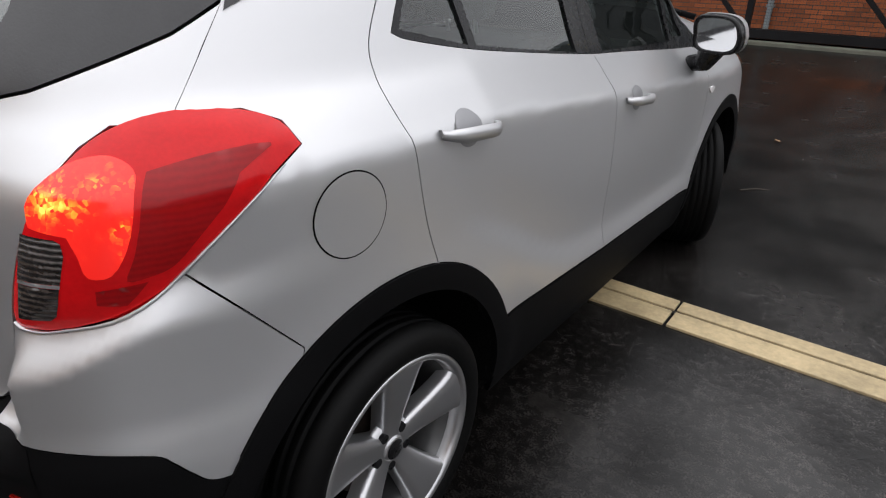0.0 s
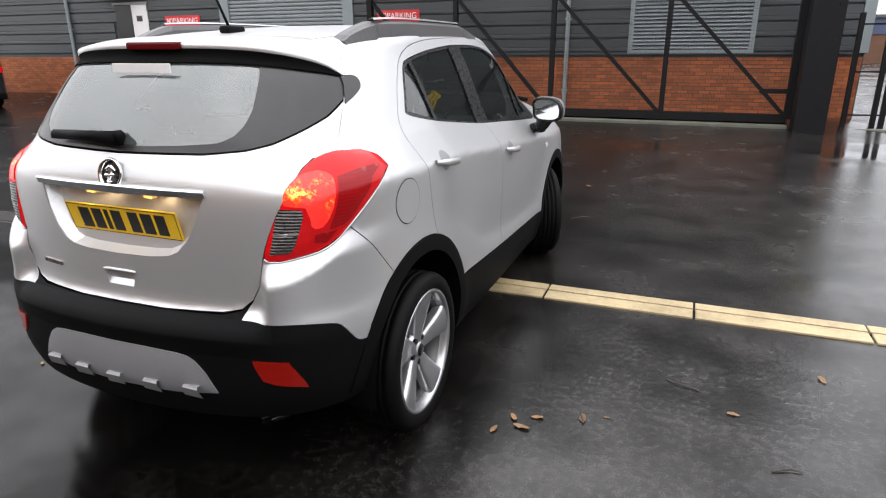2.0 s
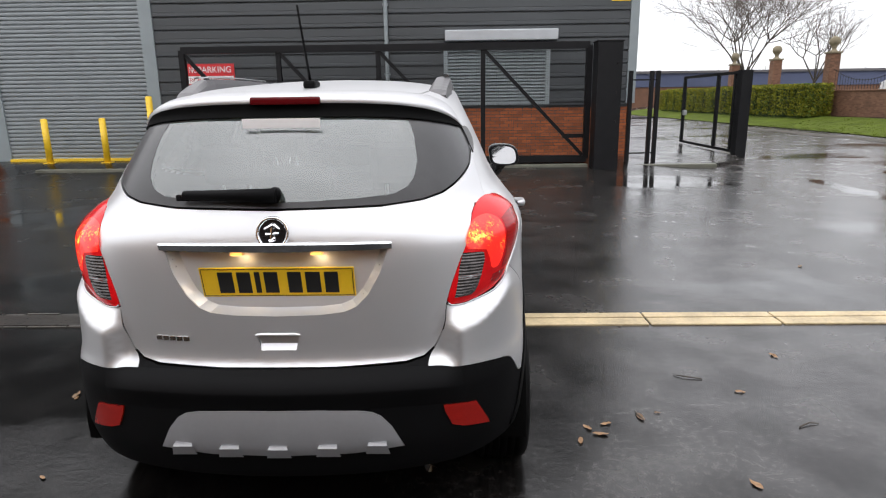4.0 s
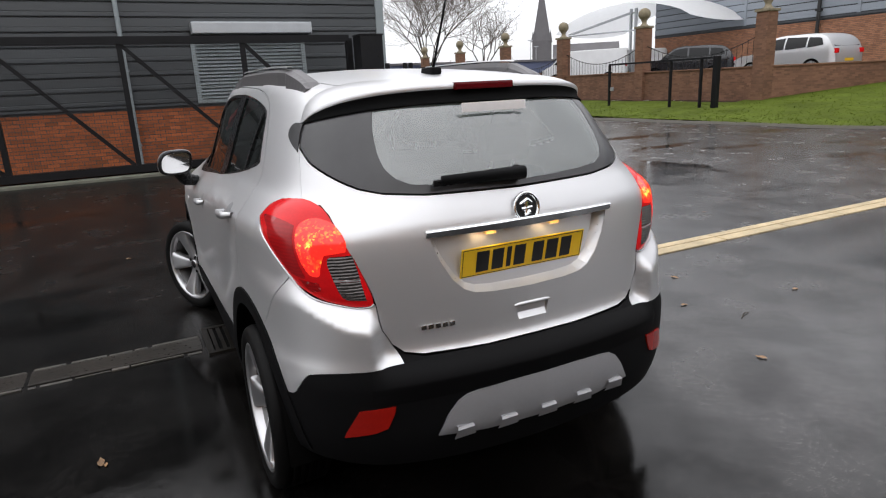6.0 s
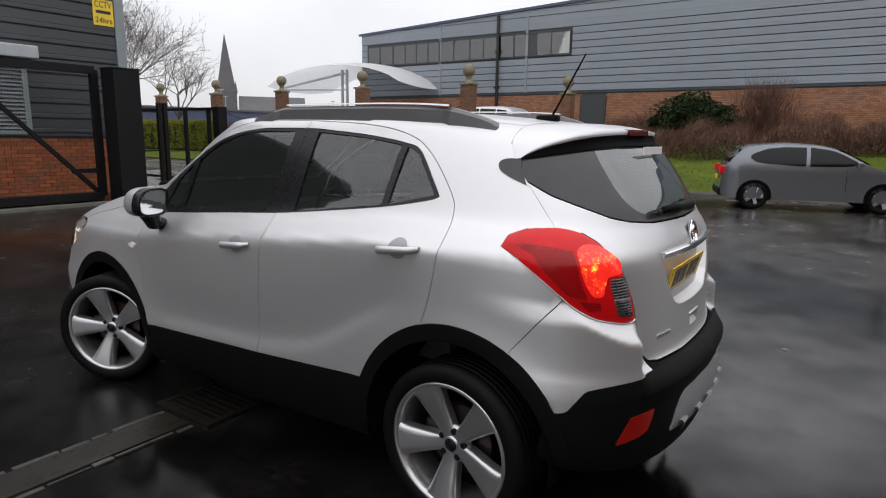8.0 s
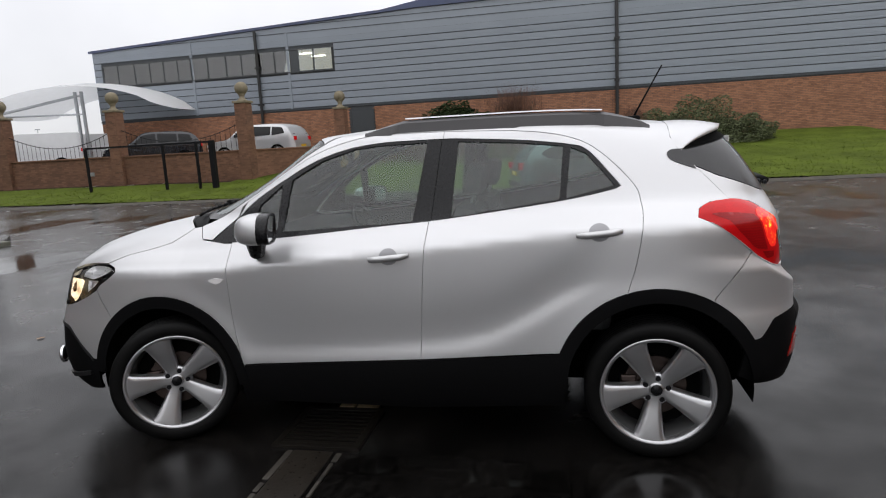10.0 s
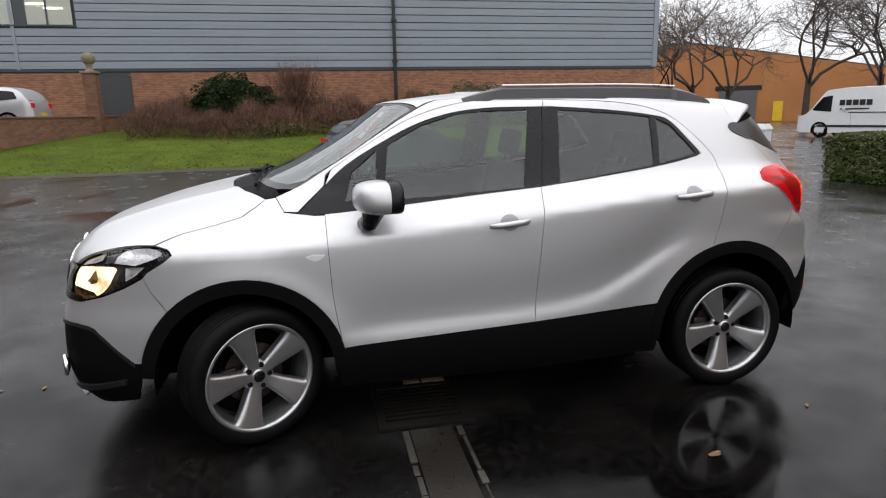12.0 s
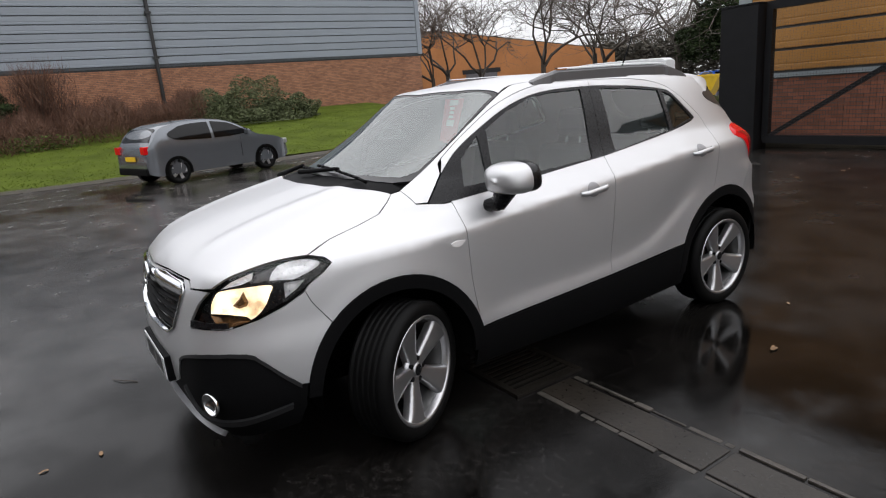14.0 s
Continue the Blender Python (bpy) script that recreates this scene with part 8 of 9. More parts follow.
def bare_tree(at, height, spread, seed, limbs=5, levels=5, lean=(0, 0), stem=0.22, bend=0.15, bough=0.008):
    """A leafless tree: a tapered trunk and limbs, and a crown of fine forking twigs."""
    r = random.Random(seed)
    t = thing("bare_tree", "leafless winter tree with fine forking twigs", "tree", at, group="bare trees")
    wood_v, wood_f, twig_v, twig_f = [], [], [], []

    def tube(a, b, r0, r1, seg, vs, fs):
        d = (b - a).normalized()
        u = d.orthogonal().normalized()
        w = d.cross(u)
        k = len(vs)
        for p, rad in ((a, r0), (b, r1)):
            for i in range(seg):
                g = 2 * math.pi * i / seg
                vs.append(tuple(p + (u * math.cos(g) + w * math.sin(g)) * rad))
        for i in range(seg):
            j = (i + 1) % seg
            fs.append((k + i, k + j, k + seg + j, k + seg + i))

    def grow(p, d, ln, rad, level):
        q = p
        steps = 3 if level < 3 else 2
        for i in range(steps):
            d2 = (d + Vector((r.gauss(0, bend), r.gauss(0, bend), r.gauss(0.03, bend * 0.6)))).normalized()
            e = q + d2 * ln / steps
            r1 = rad * (1 - 0.28 / steps * (i + 1))
            if level <= 2:
                tube(q, e, rad * (1 - 0.28 / steps * i), r1, 7 if level < 2 else 5, wood_v, wood_f)
            else:
                tube(q, e, max(rad * (1 - 0.28 / steps * i), 0.009), max(r1, 0.007), 3, twig_v, twig_f)
            q, d = e, d2
            if level >= 2 and i < steps - 1 and level < levels:
                s = Vector((r.gauss(0, 1), r.gauss(0, 1), r.gauss(0.3, 0.6))).normalized()
                grow(q, (d + s * 0.75).normalized(), ln * r.uniform(0.45, 0.65), rad * 0.45, level + 1)
        if level < levels:
            for _ in range(3 if level < 3 else 2):
                s = Vector((r.gauss(0, spread), r.gauss(0, spread), r.gauss(0.1, 0.3)))
                grow(q, (d + s).normalized(), ln * r.uniform(0.62, 0.82), rad * 0.62, level + 1)

    trunk_top = Vector((lean[0], lean[1], height * stem))
    tube(Vector((0, 0, -0.1)), trunk_top, height * 0.019, height * 0.014, 9, wood_v, wood_f)
    for k in range(limbs):
        a = 2 * math.pi * k / limbs + r.uniform(-0.4, 0.4)
        up = r.uniform(0.9, 1.7)
        grow(trunk_top * r.uniform(0.75, 1.0), Vector((math.cos(a) * spread, math.sin(a) * spread, up)).normalized(), height * 0.27, height * bough * r.uniform(0.7, 1.15), 1)
    raw("trunk", wood_v, wood_f, BARK, t, smooth=True)
    tagged(raw("crown", twig_v, twig_f, TWIG, t), kind="stuff")
    return t


bare_tree((25.4, 52.5, 1.2), 13.5, 0.62, 2, 11, 6, stem=0.13, bough=0.0055)
bare_tree((34.0, 57.0, 1.0), 9.0, 0.6, 3)
for k, (x, y, hgt, sp) in enumerate(((42.4, -28.0, 13, 0.8), (33.6, -31.0, 13, 0.95), (30.2, -34.2, 12, 0.85), (36.5, -27.0, 11, 0.85), (34.2, -37.5, 14, 0.8), (28.9, -41.5, 15, 0.75), (36.5, -22.5, 10, 0.8), (23.0, -43.0, 14, 0.8))):
    bare_tree((x, y, 0), hgt, sp, 40 + k, 4, 6, stem=0.26, bend=0.30, bough=0.0085)
ev = plant("evergreen_tree", "dense dark evergreen tree beyond the yard", "tree", None)
bm = bmesh.new()
rod(bm, (24.5, -41.5, -0.1), (24.5, -41.5, 4), 0.3, 0.2, 9)
part("trunk", bm, BARK, ev)
for k, (c, rad) in enumerate((((24.5, -41.5, 4.0), (3.0, 3.0, 3.6)), ((27.0, -42.5, 3.0), (2.5, 2.5, 2.6)), ((21.8, -41.0, 3.0), (2.4, 2.4, 2.6)))):
    cloud("foliage", 5000, blob(c, rad, 0.3), 0.16, LEAF_D, ev, 60 + k)


def far_wood(r):
    f = r.rand()
    a = -1.45 + 1.05 * f
    d = 88 + 22 * r.rand()
    top = 7.0 + 2.0 * math.sin(f * 17) + 1.4 * math.sin(f * 43 + 2)
    return (d * math.cos(a), d * math.sin(a), top * r.rand() ** 0.7)


fw = twigs("distant_wood", 40000, far_wood, 1.5, WOODS, None, 70, 0.05, 0.4)
tagged(fw, "distant brown leafless wood along the horizon", "woodland", kind="stuff")
fw2 = cloud("distant_undergrowth", 26000, lambda r: (lambda p: (p[0] * 0.96, p[1] * 0.96, p[2] * 0.78))(far_wood(r)), 0.5, WOODS, None, 71)
tagged(fw2, "distant dark brown undergrowth below the wood", "woodland", kind="stuff")
fw3 = twigs("distant_scrub", 9000, lambda r: (15 + 75 * r.rand(), 95 + 30 * r.rand(), 5.0 * r.rand()), 1.2, WOODS, None, 72, 0.05, 0.4)
tagged(fw3, "distant leafless scrub behind the sheds", "woodland", kind="stuff")

# ---- brick wall with ball-topped pillars and the raised car park behind ----
cp = [(21.1, 14.1), (26.3, 11.75), (29.1, 10.5), (29.1, 48), (21.1, 48)]
tagged(raw("car_park", [(x, y, 0) for x, y in cp] + [(x, y, 1.2) for x, y in cp], [(5, 6, 7, 8, 9)] + [(i, (i + 1) % 5, (i + 1) % 5 + 5, i + 5) for i in range(5)], TARMAC), "raised tarmac car park behind the brick wall", "car park", kind="structure")
garden_wall = tagged(new("wall_garden"), "long brown brick boundary wall with stone coping", "wall", kind="structure")
PILLARS = [(20.9, 13.9), (20.9, 20.2), (20.9, 26.2), (20.9, 32.1), (20.9, 38.1), (20.9, 44.0), (26.2, 11.5)]


def wall_run(a, b, z0, z1):
    ax, ay = a
    bx, by = b
    ln = math.hypot(bx - ax, by - ay)
    ang = math.degrees(math.atan2(by - ay, bx - ax))
    boxed("wall_core", 0, -0.11, z0, ln, 0.11, z1 - 0.06, BRICK_W, garden_wall, m=pose(ax, ay, 0, 0, 0, ang))
    boxed("coping", 0, -0.17, z1 - 0.06, ln, 0.17, z1, BRICK_W, garden_wall, 0.012, m=pose(ax, ay, 0, 0, 0, ang))
    rr = random.Random(int(ln * 100))
    vs, fs = [], []
    z, row = z0, 0
    m = pose(ax, ay, 0, 0, 0, ang)
    while z < z1 - 0.1:
        s = -0.11 * (row % 2)
        while s < ln:
            p0, p1 = max(s, 0), min(s + 0.215, ln)
            if p1 - p0 > 0.03:
                for side in (-1, 1):
                    o = side * (0.116 + rr.uniform(-0.002, 0.002))
                    k = len(vs)
                    vs += [m @ Vector((p0, o, z)), m @ Vector((p1, o, z)), m @ Vector((p1, o, z + 0.063)), m @ Vector((p0, o, z + 0.063))]
                    fs.append((k, k + 1, k + 2, k + 3))
            s += 0.225
        z += 0.075
        row += 1
    tagged(raw("brick_courses", vs, fs, BRICK_W, garden_wall), kind="stuff")


for a, b, z0, z1 in ((PILLARS[0], PILLARS[1], 0.1, 1.78), (PILLARS[1], PILLARS[2], 0.1, 1.8), (PILLARS[2], PILLARS[3], 0.1, 1.82), (PILLARS[3], PILLARS[4], 0.1, 1.82), (PILLARS[4], PILLARS[5], 0.1, 1.82), (PILLARS[0], PILLARS[6], 0.1, 1.78), (PILLARS[6], (29.1, 10.2), 0.5, 1.8)):
    wall_run(a, b, z0, z1)
for k, (x, y) in enumerate(PILLARS):
    top = 3.72 if k < 6 else 3.55
    p = thing("wall_pillar", "square brown brick pillar topped by stone ball", "pillar", (x, y, 0), group="wall pillars")
    boxed("shaft", -0.26, -0.26, 0.0, 0.26, 0.26, top, BRICK_W, p, 0.008)
    vs, fs = [], []
    rr = random.Random(k)
    z, row = 0.05, 0
    while z < top - 0.08:
        for fx, fy in ((0, -1), (1, 0), (0, 1), (-1, 0)):
            s = -0.26 - 0.11 * (row % 2)
            while s < 0.26:
                p0, p1 = max(s, -0.26), min(s + 0.213, 0.26)
                if p1 - p0 > 0.03:
                    o = 0.266 + rr.uniform(-0.002, 0.002)
                    kk = len(vs)
                    for q, zz in ((p0, z), (p1, z), (p1, z + 0.063), (p0, z + 0.063)):
                        vs.append((fx * o - fy * q, fy * o + fx * q, zz))
                    fs.append((kk, kk + 1, kk + 2, kk + 3))
                s += 0.225
        z += 0.075
        row += 1
    tagged(raw("brick_courses", vs, fs, BRICK_W, p), kind="stuff")
    boxed("cap", -0.32, -0.32, top, 0.32, 0.32, top + 0.10, STONE, p, 0.02)
    prof = [(0.24, 0.10), (0.16, 0.16), (0.11, 0.22), (0.11, 0.30), (0.15, 0.36)] + [(0.275 * math.sin(a), 0.62 - 0.275 * math.cos(a)) for a in [0.55 + i * (math.pi - 0.55) / 12 for i in range(13)]]
    vs, fs = lathe(prof, 24)
    raw("stone_ball", [(vx, vy, vz + top) for vx, vy, vz in vs], fs, STONE, p, "weathered stone ball finial", smooth=True)
for a, b in zip(PILLARS[:3], PILLARS[1:4]):
    rg = thing("wall_railing", "black arched iron railing on the wall", "railing", (0, 0, 1.78), group="wall railings")
    n = 26
    for k in range(1, n):
        f = k / n
        hgt = 0.55 + 0.75 * (2 * abs(f - 0.5)) ** 2
        bm = bmesh.new()
        yy = a[1] + (b[1] - a[1]) * f
        rod(bm, (a[0], yy, -0.05), (a[0], yy, hgt), 0.010, seg=5)
        part("bar", bm, BLACK_PAINT, rg)
    bm = bmesh.new()
    for k in range(n):
        f0, f1 = k / n, (k + 1) / n
        rod(bm, (a[0], a[1] + (b[1] - a[1]) * f0, 0.5 + 0.75 * (2 * abs(f0 - 0.5)) ** 2), (a[0], a[1] + (b[1] - a[1]) * f1, 0.5 + 0.75 * (2 * abs(f1 - 0.5)) ** 2), 0.016, seg=5)
    part("top_rail", bm, BLACK_PAINT, rg)

# white fabric canopies on masts
for cx, cy, lx_, ly_, z0, zt in ((28.2, 27.0, 3.0, 5.6, 4.25, 1.75),):
    cn = thing("parking_canopy", "white tensioned fabric canopy over parked vehicles", "canopy", (cx, cy, 1.2), group="canopies")
    vs, fs = [], []
    for i in range(17):
        for j in range(13):
            u, v = -1 + 2 * i / 16, -1 + 2 * j / 12
            z = z0 - 1.2 + zt * (1 - u * u) ** 0.8 * (1 - 0.35 * v * v) + 0.25 * v * v
            vs.append((v * lx_, u * ly_, z))
    fs = [(i * 13 + j, i * 13 + j + 1, (i + 1) * 13 + j + 1, (i + 1) * 13 + j) for i in range(16) for j in range(12)]
    raw("fabric", vs, fs, CANVAS, cn, smooth=True)
    for yy in (-0.8, ly_ + 0.6):
        bm = bmesh.new()
        rod(bm, (-lx_ + 0.9, yy - 6.6 * (yy > 3), 0), (-lx_ + 0.9, yy - 6.6 * (yy > 3), 4.2), 0.09, seg=10)
        part("mast", bm, STEEL, cn)
        bm = bmesh.new()
        rod(bm, (-lx_ + 0.9, yy - 6.6 * (yy > 3), 4.0), (-lx_ + 0.3, yy - 6.6 * (yy > 3) + 5.0, 3.2), 0.05, seg=8)
        rod(bm, (-lx_ + 0.9, yy - 6.6 * (yy > 3), 3.0), (-lx_ + 0.3, yy - 6.6 * (yy > 3) + 5.0, 3.1), 0.04, seg=8)
        part("arm", bm, STEEL, cn)


# ---- other vehicles ----
CAR_GLASS = material("dark_car_glass", (0.004, 0.0045, 0.005), 0.06, spec=0.28, vary=0.1, bump=0)
def vehicle(name, label, at, rz, length, width, upper, belt, glass, paint, wheel_r, axles, tail=True, group="", rear_glass=True, bars=()):
    """A simple car: the side outline `upper` from nose to tail, drawn in at the roof, with windows, wheels and lamps. Nose towards +y."""
    v = thing(name, label, "van" if "van" in name else "car", at, rz, group=group)
    z_top = max(z for _, z in upper)

    def hw(z, y):
        t = max(0, (z - belt) / (z_top - belt))
        e = min(abs(y - length / 2), abs(y + length / 2))
        return width / 2 * (1 - 0.17 * t * t - 0.05 * t if name != "panel_van" else 1 - 0.06 * t) * (1 - 0.14 * max(0, 1 - e / 0.35) ** 2)
    tops = {}
    for y, z in curve(*upper, n=5):
        tops[round(y, 4)] = max(z, tops.get(round(y, 4), 0))
    ky = sorted(tops)
    ends = [length / 2 - f * f * 0.30 for f in (0, 0.35, 0.6, 0.8, 1.0)]
    ys = sorted(set([-e for e in ends] + ends + list(np.linspace(-length / 2 + 0.3, length / 2 - 0.3, 30))))
    bm = bmesh.new()
    rows = []
    for y in ys:
        zt = float(np.interp(y, ky, [tops[k] for k in ky]))
        e = min(length / 2 - abs(y), 0.3) / 0.3
        zb = 0.24 + 0.10 * (1 - e) ** 2
        sec = []
        for k in range(11):
            z = zb + (zt - 0.03 - zb) * k / 10
            bulge = 0.012 * math.exp(-((z - belt + 0.12) / 0.06) ** 2) - 0.02 * max(0, 0.4 - z)
            sec.append((hw(z, y) + bulge, y, z))
        half_w = hw(zt, y)
        sec += [(half_w * c, y, zt - 0.03 + 0.03 * (1 - c ** 6) + 0.012 * (1 - c * c)) for c in (0.93, 0.75, 0.4)]
        sec = sec + [(0, y, zt + 0.012)] + [(-x, y_, z) for x, y_, z in reversed(sec)]
        rows.append([bm.verts.new(p) for p in sec])
    for r0, r1 in zip(rows, rows[1:]):
        for k in range(len(r0)):
            j = (k + 1) % len(r0)
            bm.faces.new((r0[k], r0[j], r1[j], r1[k]))
    bm.faces.new(rows[0])
    bm.faces.new(rows[-1][::-1])
    bmesh.ops.recalc_face_normals(bm, faces=bm.faces)
    part("body", bm, paint, v, smooth=True).data.set_sharp_from_angle(angle=radians(35))
    for poly in glass:
        for sx in (1, -1):
            zs = np.linspace(min(z for _, z in poly) + 0.004, max(z for _, z in poly) - 0.004, 12)
            q, fq = [], []
            for z in zs:
                cut = []
                for (y0, z0), (y1, z1) in zip(poly, poly[1:] + poly[:1]):
                    if (z0 - z) * (z1 - z) <= 0 and z0 != z1:
                        cut.append(y0 + (y1 - y0) * (z - z0) / (z1 - z0))
                for f in (0, 0.33, 0.67, 1):
                    y = min(cut) + (max(cut) - min(cut)) * f
                    q.append((sx * (hw(z, y) + 0.014), y, z))
            for i in range(11):
                fq += [(4 * i + k, 4 * i + k + 1, 4 * i + k + 5, 4 * i + k + 4) for k in range(3)]
            raw("side_window", q, fq, CAR_GLASS, v, smooth=True)
    for i in range(len(upper) - 1):
        (ya, za), (yb, zb) = upper[i], upper[i + 1]
        steep = abs(zb - za) > 0.55 * abs(yb - ya) * 0.75 and min(za, zb) >= belt - 0.12 and abs(zb - za) > 0.22
        if steep and (ya > 0 or rear_glass):
            d = Vector((0, yb - ya, zb - za))
            nn = Vector((0, -d.z, d.y)).normalized()
            if nn.z < 0:
                nn = -nn
            q = []
            for f, w in ((0.10, 0.86), (0.92, 0.86)):
                y, z = ya + (yb - ya) * f, za + (zb - za) * f
                q += [(hw(z, y) * w * s + 0, y + nn.y * 0.02, z + nn.z * 0.02) for s in (1, -1)]
            raw("screen", [q[0], q[1], q[3], q[2]], [(0, 1, 2, 3)], CAR_GLASS, v)
    for y in axles:
        for sx in (1, -1):
            wv, wf = lathe([(0.0, 0.06), (wheel_r * 0.62, 0.07), (wheel_r * 0.66, 0.10), (wheel_r * 0.95, 0.10), (wheel_r, 0.07), (wheel_r, -0.09)], 28, "x")
            wh = raw("wheel", [((width / 2 - 0.10) * sx + p[0] * sx, y + p[1], wheel_r + p[2]) for p in wv], wf, RUBBER, v, smooth=True)
            for k in range(5):
                bm = bmesh.new()
                a = 2 * math.pi * k / 5
                bar(bm, ((width / 2 - 0.02) * sx, y, wheel_r), ((width / 2 - 0.01) * sx, y + wheel_r * 0.62 * math.cos(a), wheel_r + wheel_r * 0.62 * math.sin(a)), 0.07, 0.02)
                part("spoke", bm, ALLOY, wh)
            av, af = lathe([(wheel_r * 1.16, 0.0), (wheel_r * 1.16, 0.02), (wheel_r * 0.9, 0.02)], 28, "x")
            raw("wheel_arch", [((width / 2 - 0.015) * sx + p[0] * sx, y + p[1], max(wheel_r + p[2], 0.22)) for p in av], af, SHELL, v)
    yr, yf = -length / 2, length / 2
    for sx in (1, -1):
        x = sx * width * 0.40
        boxed("tail_light", x - 0.10, yr - 0.015, belt - 0.20, x + 0.10, yr + 0.16, belt - 0.02, TAIL_RED, v, 0.02)
        boxed("head_light", x - 0.13, yf - 0.22, belt - 0.36, x + 0.13, yf - 0.02, belt - 0.22, ALLOY, v, 0.03)
        boxed("door_mirror", sx * width / 2 - 0.02, yf - length * 0.34, belt, sx * (width / 2 + 0.17), yf - length * 0.34 + 0.10, belt + 0.14, paint, v, 0.03)
        bm = bmesh.new()
        bar(bm, (sx * (width / 2 + 0.004), yf * 0.25, 0.45), (sx * (width / 2 + 0.004), yf * 0.25, belt - 0.03), 0.008)
        part("door_seam", bm, SHELL, v)
    boxed("rear_plate", -0.26, yr - 0.02, 0.62, 0.26, yr - 0.005, 0.73, PLATE_Y, v)
    boxed("rear_bumper", -width * 0.44, yr - 0.02, 0.28, width * 0.44, yr + 0.2, 0.46, PLASTIC, v, 0.04)
    for x0, y0, z0, w_, h_ in bars:
        boxed("bar", width / 2 * x0 * 0.985 - 0.012, y0, z0, width / 2 * x0 * 0.985 + 0.012, y0 + w_, z0 + h_, SIGN_BLACK, v)
    return v


GREY_PAINT = material("gunmetal_car_paint", (0.17, 0.182, 0.20), 0.22, metal=0.6, vary=0.03, bump=0, coat=0.6)
DARK_PAINT = material("black_car_paint", (0.012, 0.014, 0.018), 0.2, vary=0.03, bump=0, coat=0.6)
BLUE_PAINT = material("blue_car_paint", (0.02, 0.09, 0.42), 0.25, vary=0.03, bump=0, coat=0.5)
hatch = [(2.0, 0.42), (1.99, 0.66), (1.62, 0.87), (1.05, 0.99), (0.30, 1.38), (-0.35, 1.48), (-1.0, 1.47), (-1.55, 1.37), (-1.86, 1.02), (-1.98, 0.82), (-2.0, 0.42)]
hatch_glass = [[(0.88, 1.00), (0.28, 1.32), (-0.05, 1.39), (-0.22, 1.405), (-0.22, 0.99)], [(-0.30, 0.99), (-0.30, 1.405), (-0.70, 1.405), (-1.05, 1.37), (-1.38, 1.24), (-1.42, 1.16), (-1.25, 1.04)]]
vehicle("hatchback", "dark grey hatchback on the wet road", (13.85, -0.1, 0), 196, 4.0, 1.72, hatch, 0.98, hatch_glass, GREY_PAINT, 0.31, (1.22, -1.28))
suv = [(2.35, 0.45), (2.32, 0.85), (1.9, 1.05), (1.15, 1.15), (0.45, 1.68), (-0.4, 1.76), (-1.8, 1.68), (-2.28, 1.15), (-2.35, 0.9), (-2.35, 0.45)]
suv_glass = [[(0.95, 1.18), (0.42, 1.60), (-0.15, 1.66), (-0.15, 1.18)], [(-0.23, 1.18), (-0.23, 1.66), (-1.15, 1.62), (-1.15, 1.2)], [(-1.22, 1.2), (-1.22, 1.61), (-1.75, 1.56), (-1.9, 1.28)]]
vehicle("parked_suv", "pale silver estate SUV parked behind the wall", (24.9, 15.4, 1.2), -2, 4.75, 1.9, suv, 1.13, suv_glass, PAINT, 0.36, (1.4, -1.45), group="parked cars")
vehicle("parked_suv", "dark estate SUV parked below the canopy", (25.2, 21.6, 1.2), 38, 4.7, 1.9, suv, 1.13, suv_glass, DARK_PAINT, 0.36, (1.4, -1.45), group="parked cars")
van = [(2.5, 0.45), (2.45, 0.95), (1.9, 1.25), (1.2, 1.92), (0.9, 2.0), (-2.4, 2.02), (-2.5, 1.9), (-2.5, 0.45)]
van_glass = [[(1.75, 1.25), (1.18, 1.82), (0.85, 1.84), (0.85, 1.2)]]
vehicle("panel_van", "white panel van parked behind the wall", (24.2, 28.3, 1.2), 40, 5.0, 1.95, van, 1.2, van_glass, WHITE_PAINT, 0.34, (1.6, -1.5), group="vans", rear_glass=False)
vehicle("panel_van", "white panel van parked below the canopy", (27.4, 28.6, 1.2), 60, 5.0, 1.95, van, 1.2, van_glass, WHITE_PAINT, 0.34, (1.6, -1.5), group="vans", rear_glass=False)
long_van = [(3.5, 0.45), (3.45, 0.98), (2.9, 1.28), (2.2, 2.22), (1.85, 2.34), (0.5, 2.42), (-3.3, 2.38), (-3.5, 2.25), (-3.5, 0.45)]
lv_glass = [[(2.75, 1.34), (2.22, 2.02), (1.80, 2.04), (1.80, 1.26)]]
vehicle("panel_van", "long high-roofed white van with dark bars", (21.5, -24.5, 0), -70, 7.0, 2.0, long_van, 1.3, lv_glass, WHITE_PAINT, 0.36, (2.3, -1.9), group="vans", rear_glass=False, bars=[(-1.03, 0.0, 1.56, 0.24, 0.26), (-1.03, 0.30, 1.56, 0.24, 0.26), (-1.03, 0.60, 1.56, 0.24, 0.26), (-1.03, 0.90, 1.56, 0.24, 0.26), (-1.03, 1.20, 1.56, 0.24, 0.26), (-1.03, 0.1, 1.36, 1.3, 0.06), (-1.03, -1.2, 1.20, 2.2, 0.04), (-1.03, -2.9, 1.6, 1.1, 0.05), (-1.03, -3.2, 0.52, 5.6, 0.10)])
vehicle("panel_van", "black van parked by the warehouse", (-19.0, 9.9, 0), 75, 4.9, 1.9, van, 1.2, van_glass, DARK_PAINT, 0.34, (1.55, -1.5), group="vans", rear_glass=False)
vehicle("parked_hatchback", "small blue car parked beyond the hedge", (24.0, -39.5, 0), 60, 3.8, 1.7, hatch, 0.98, hatch_glass, BLUE_PAINT, 0.30, (1.15, -1.2), group="parked cars")

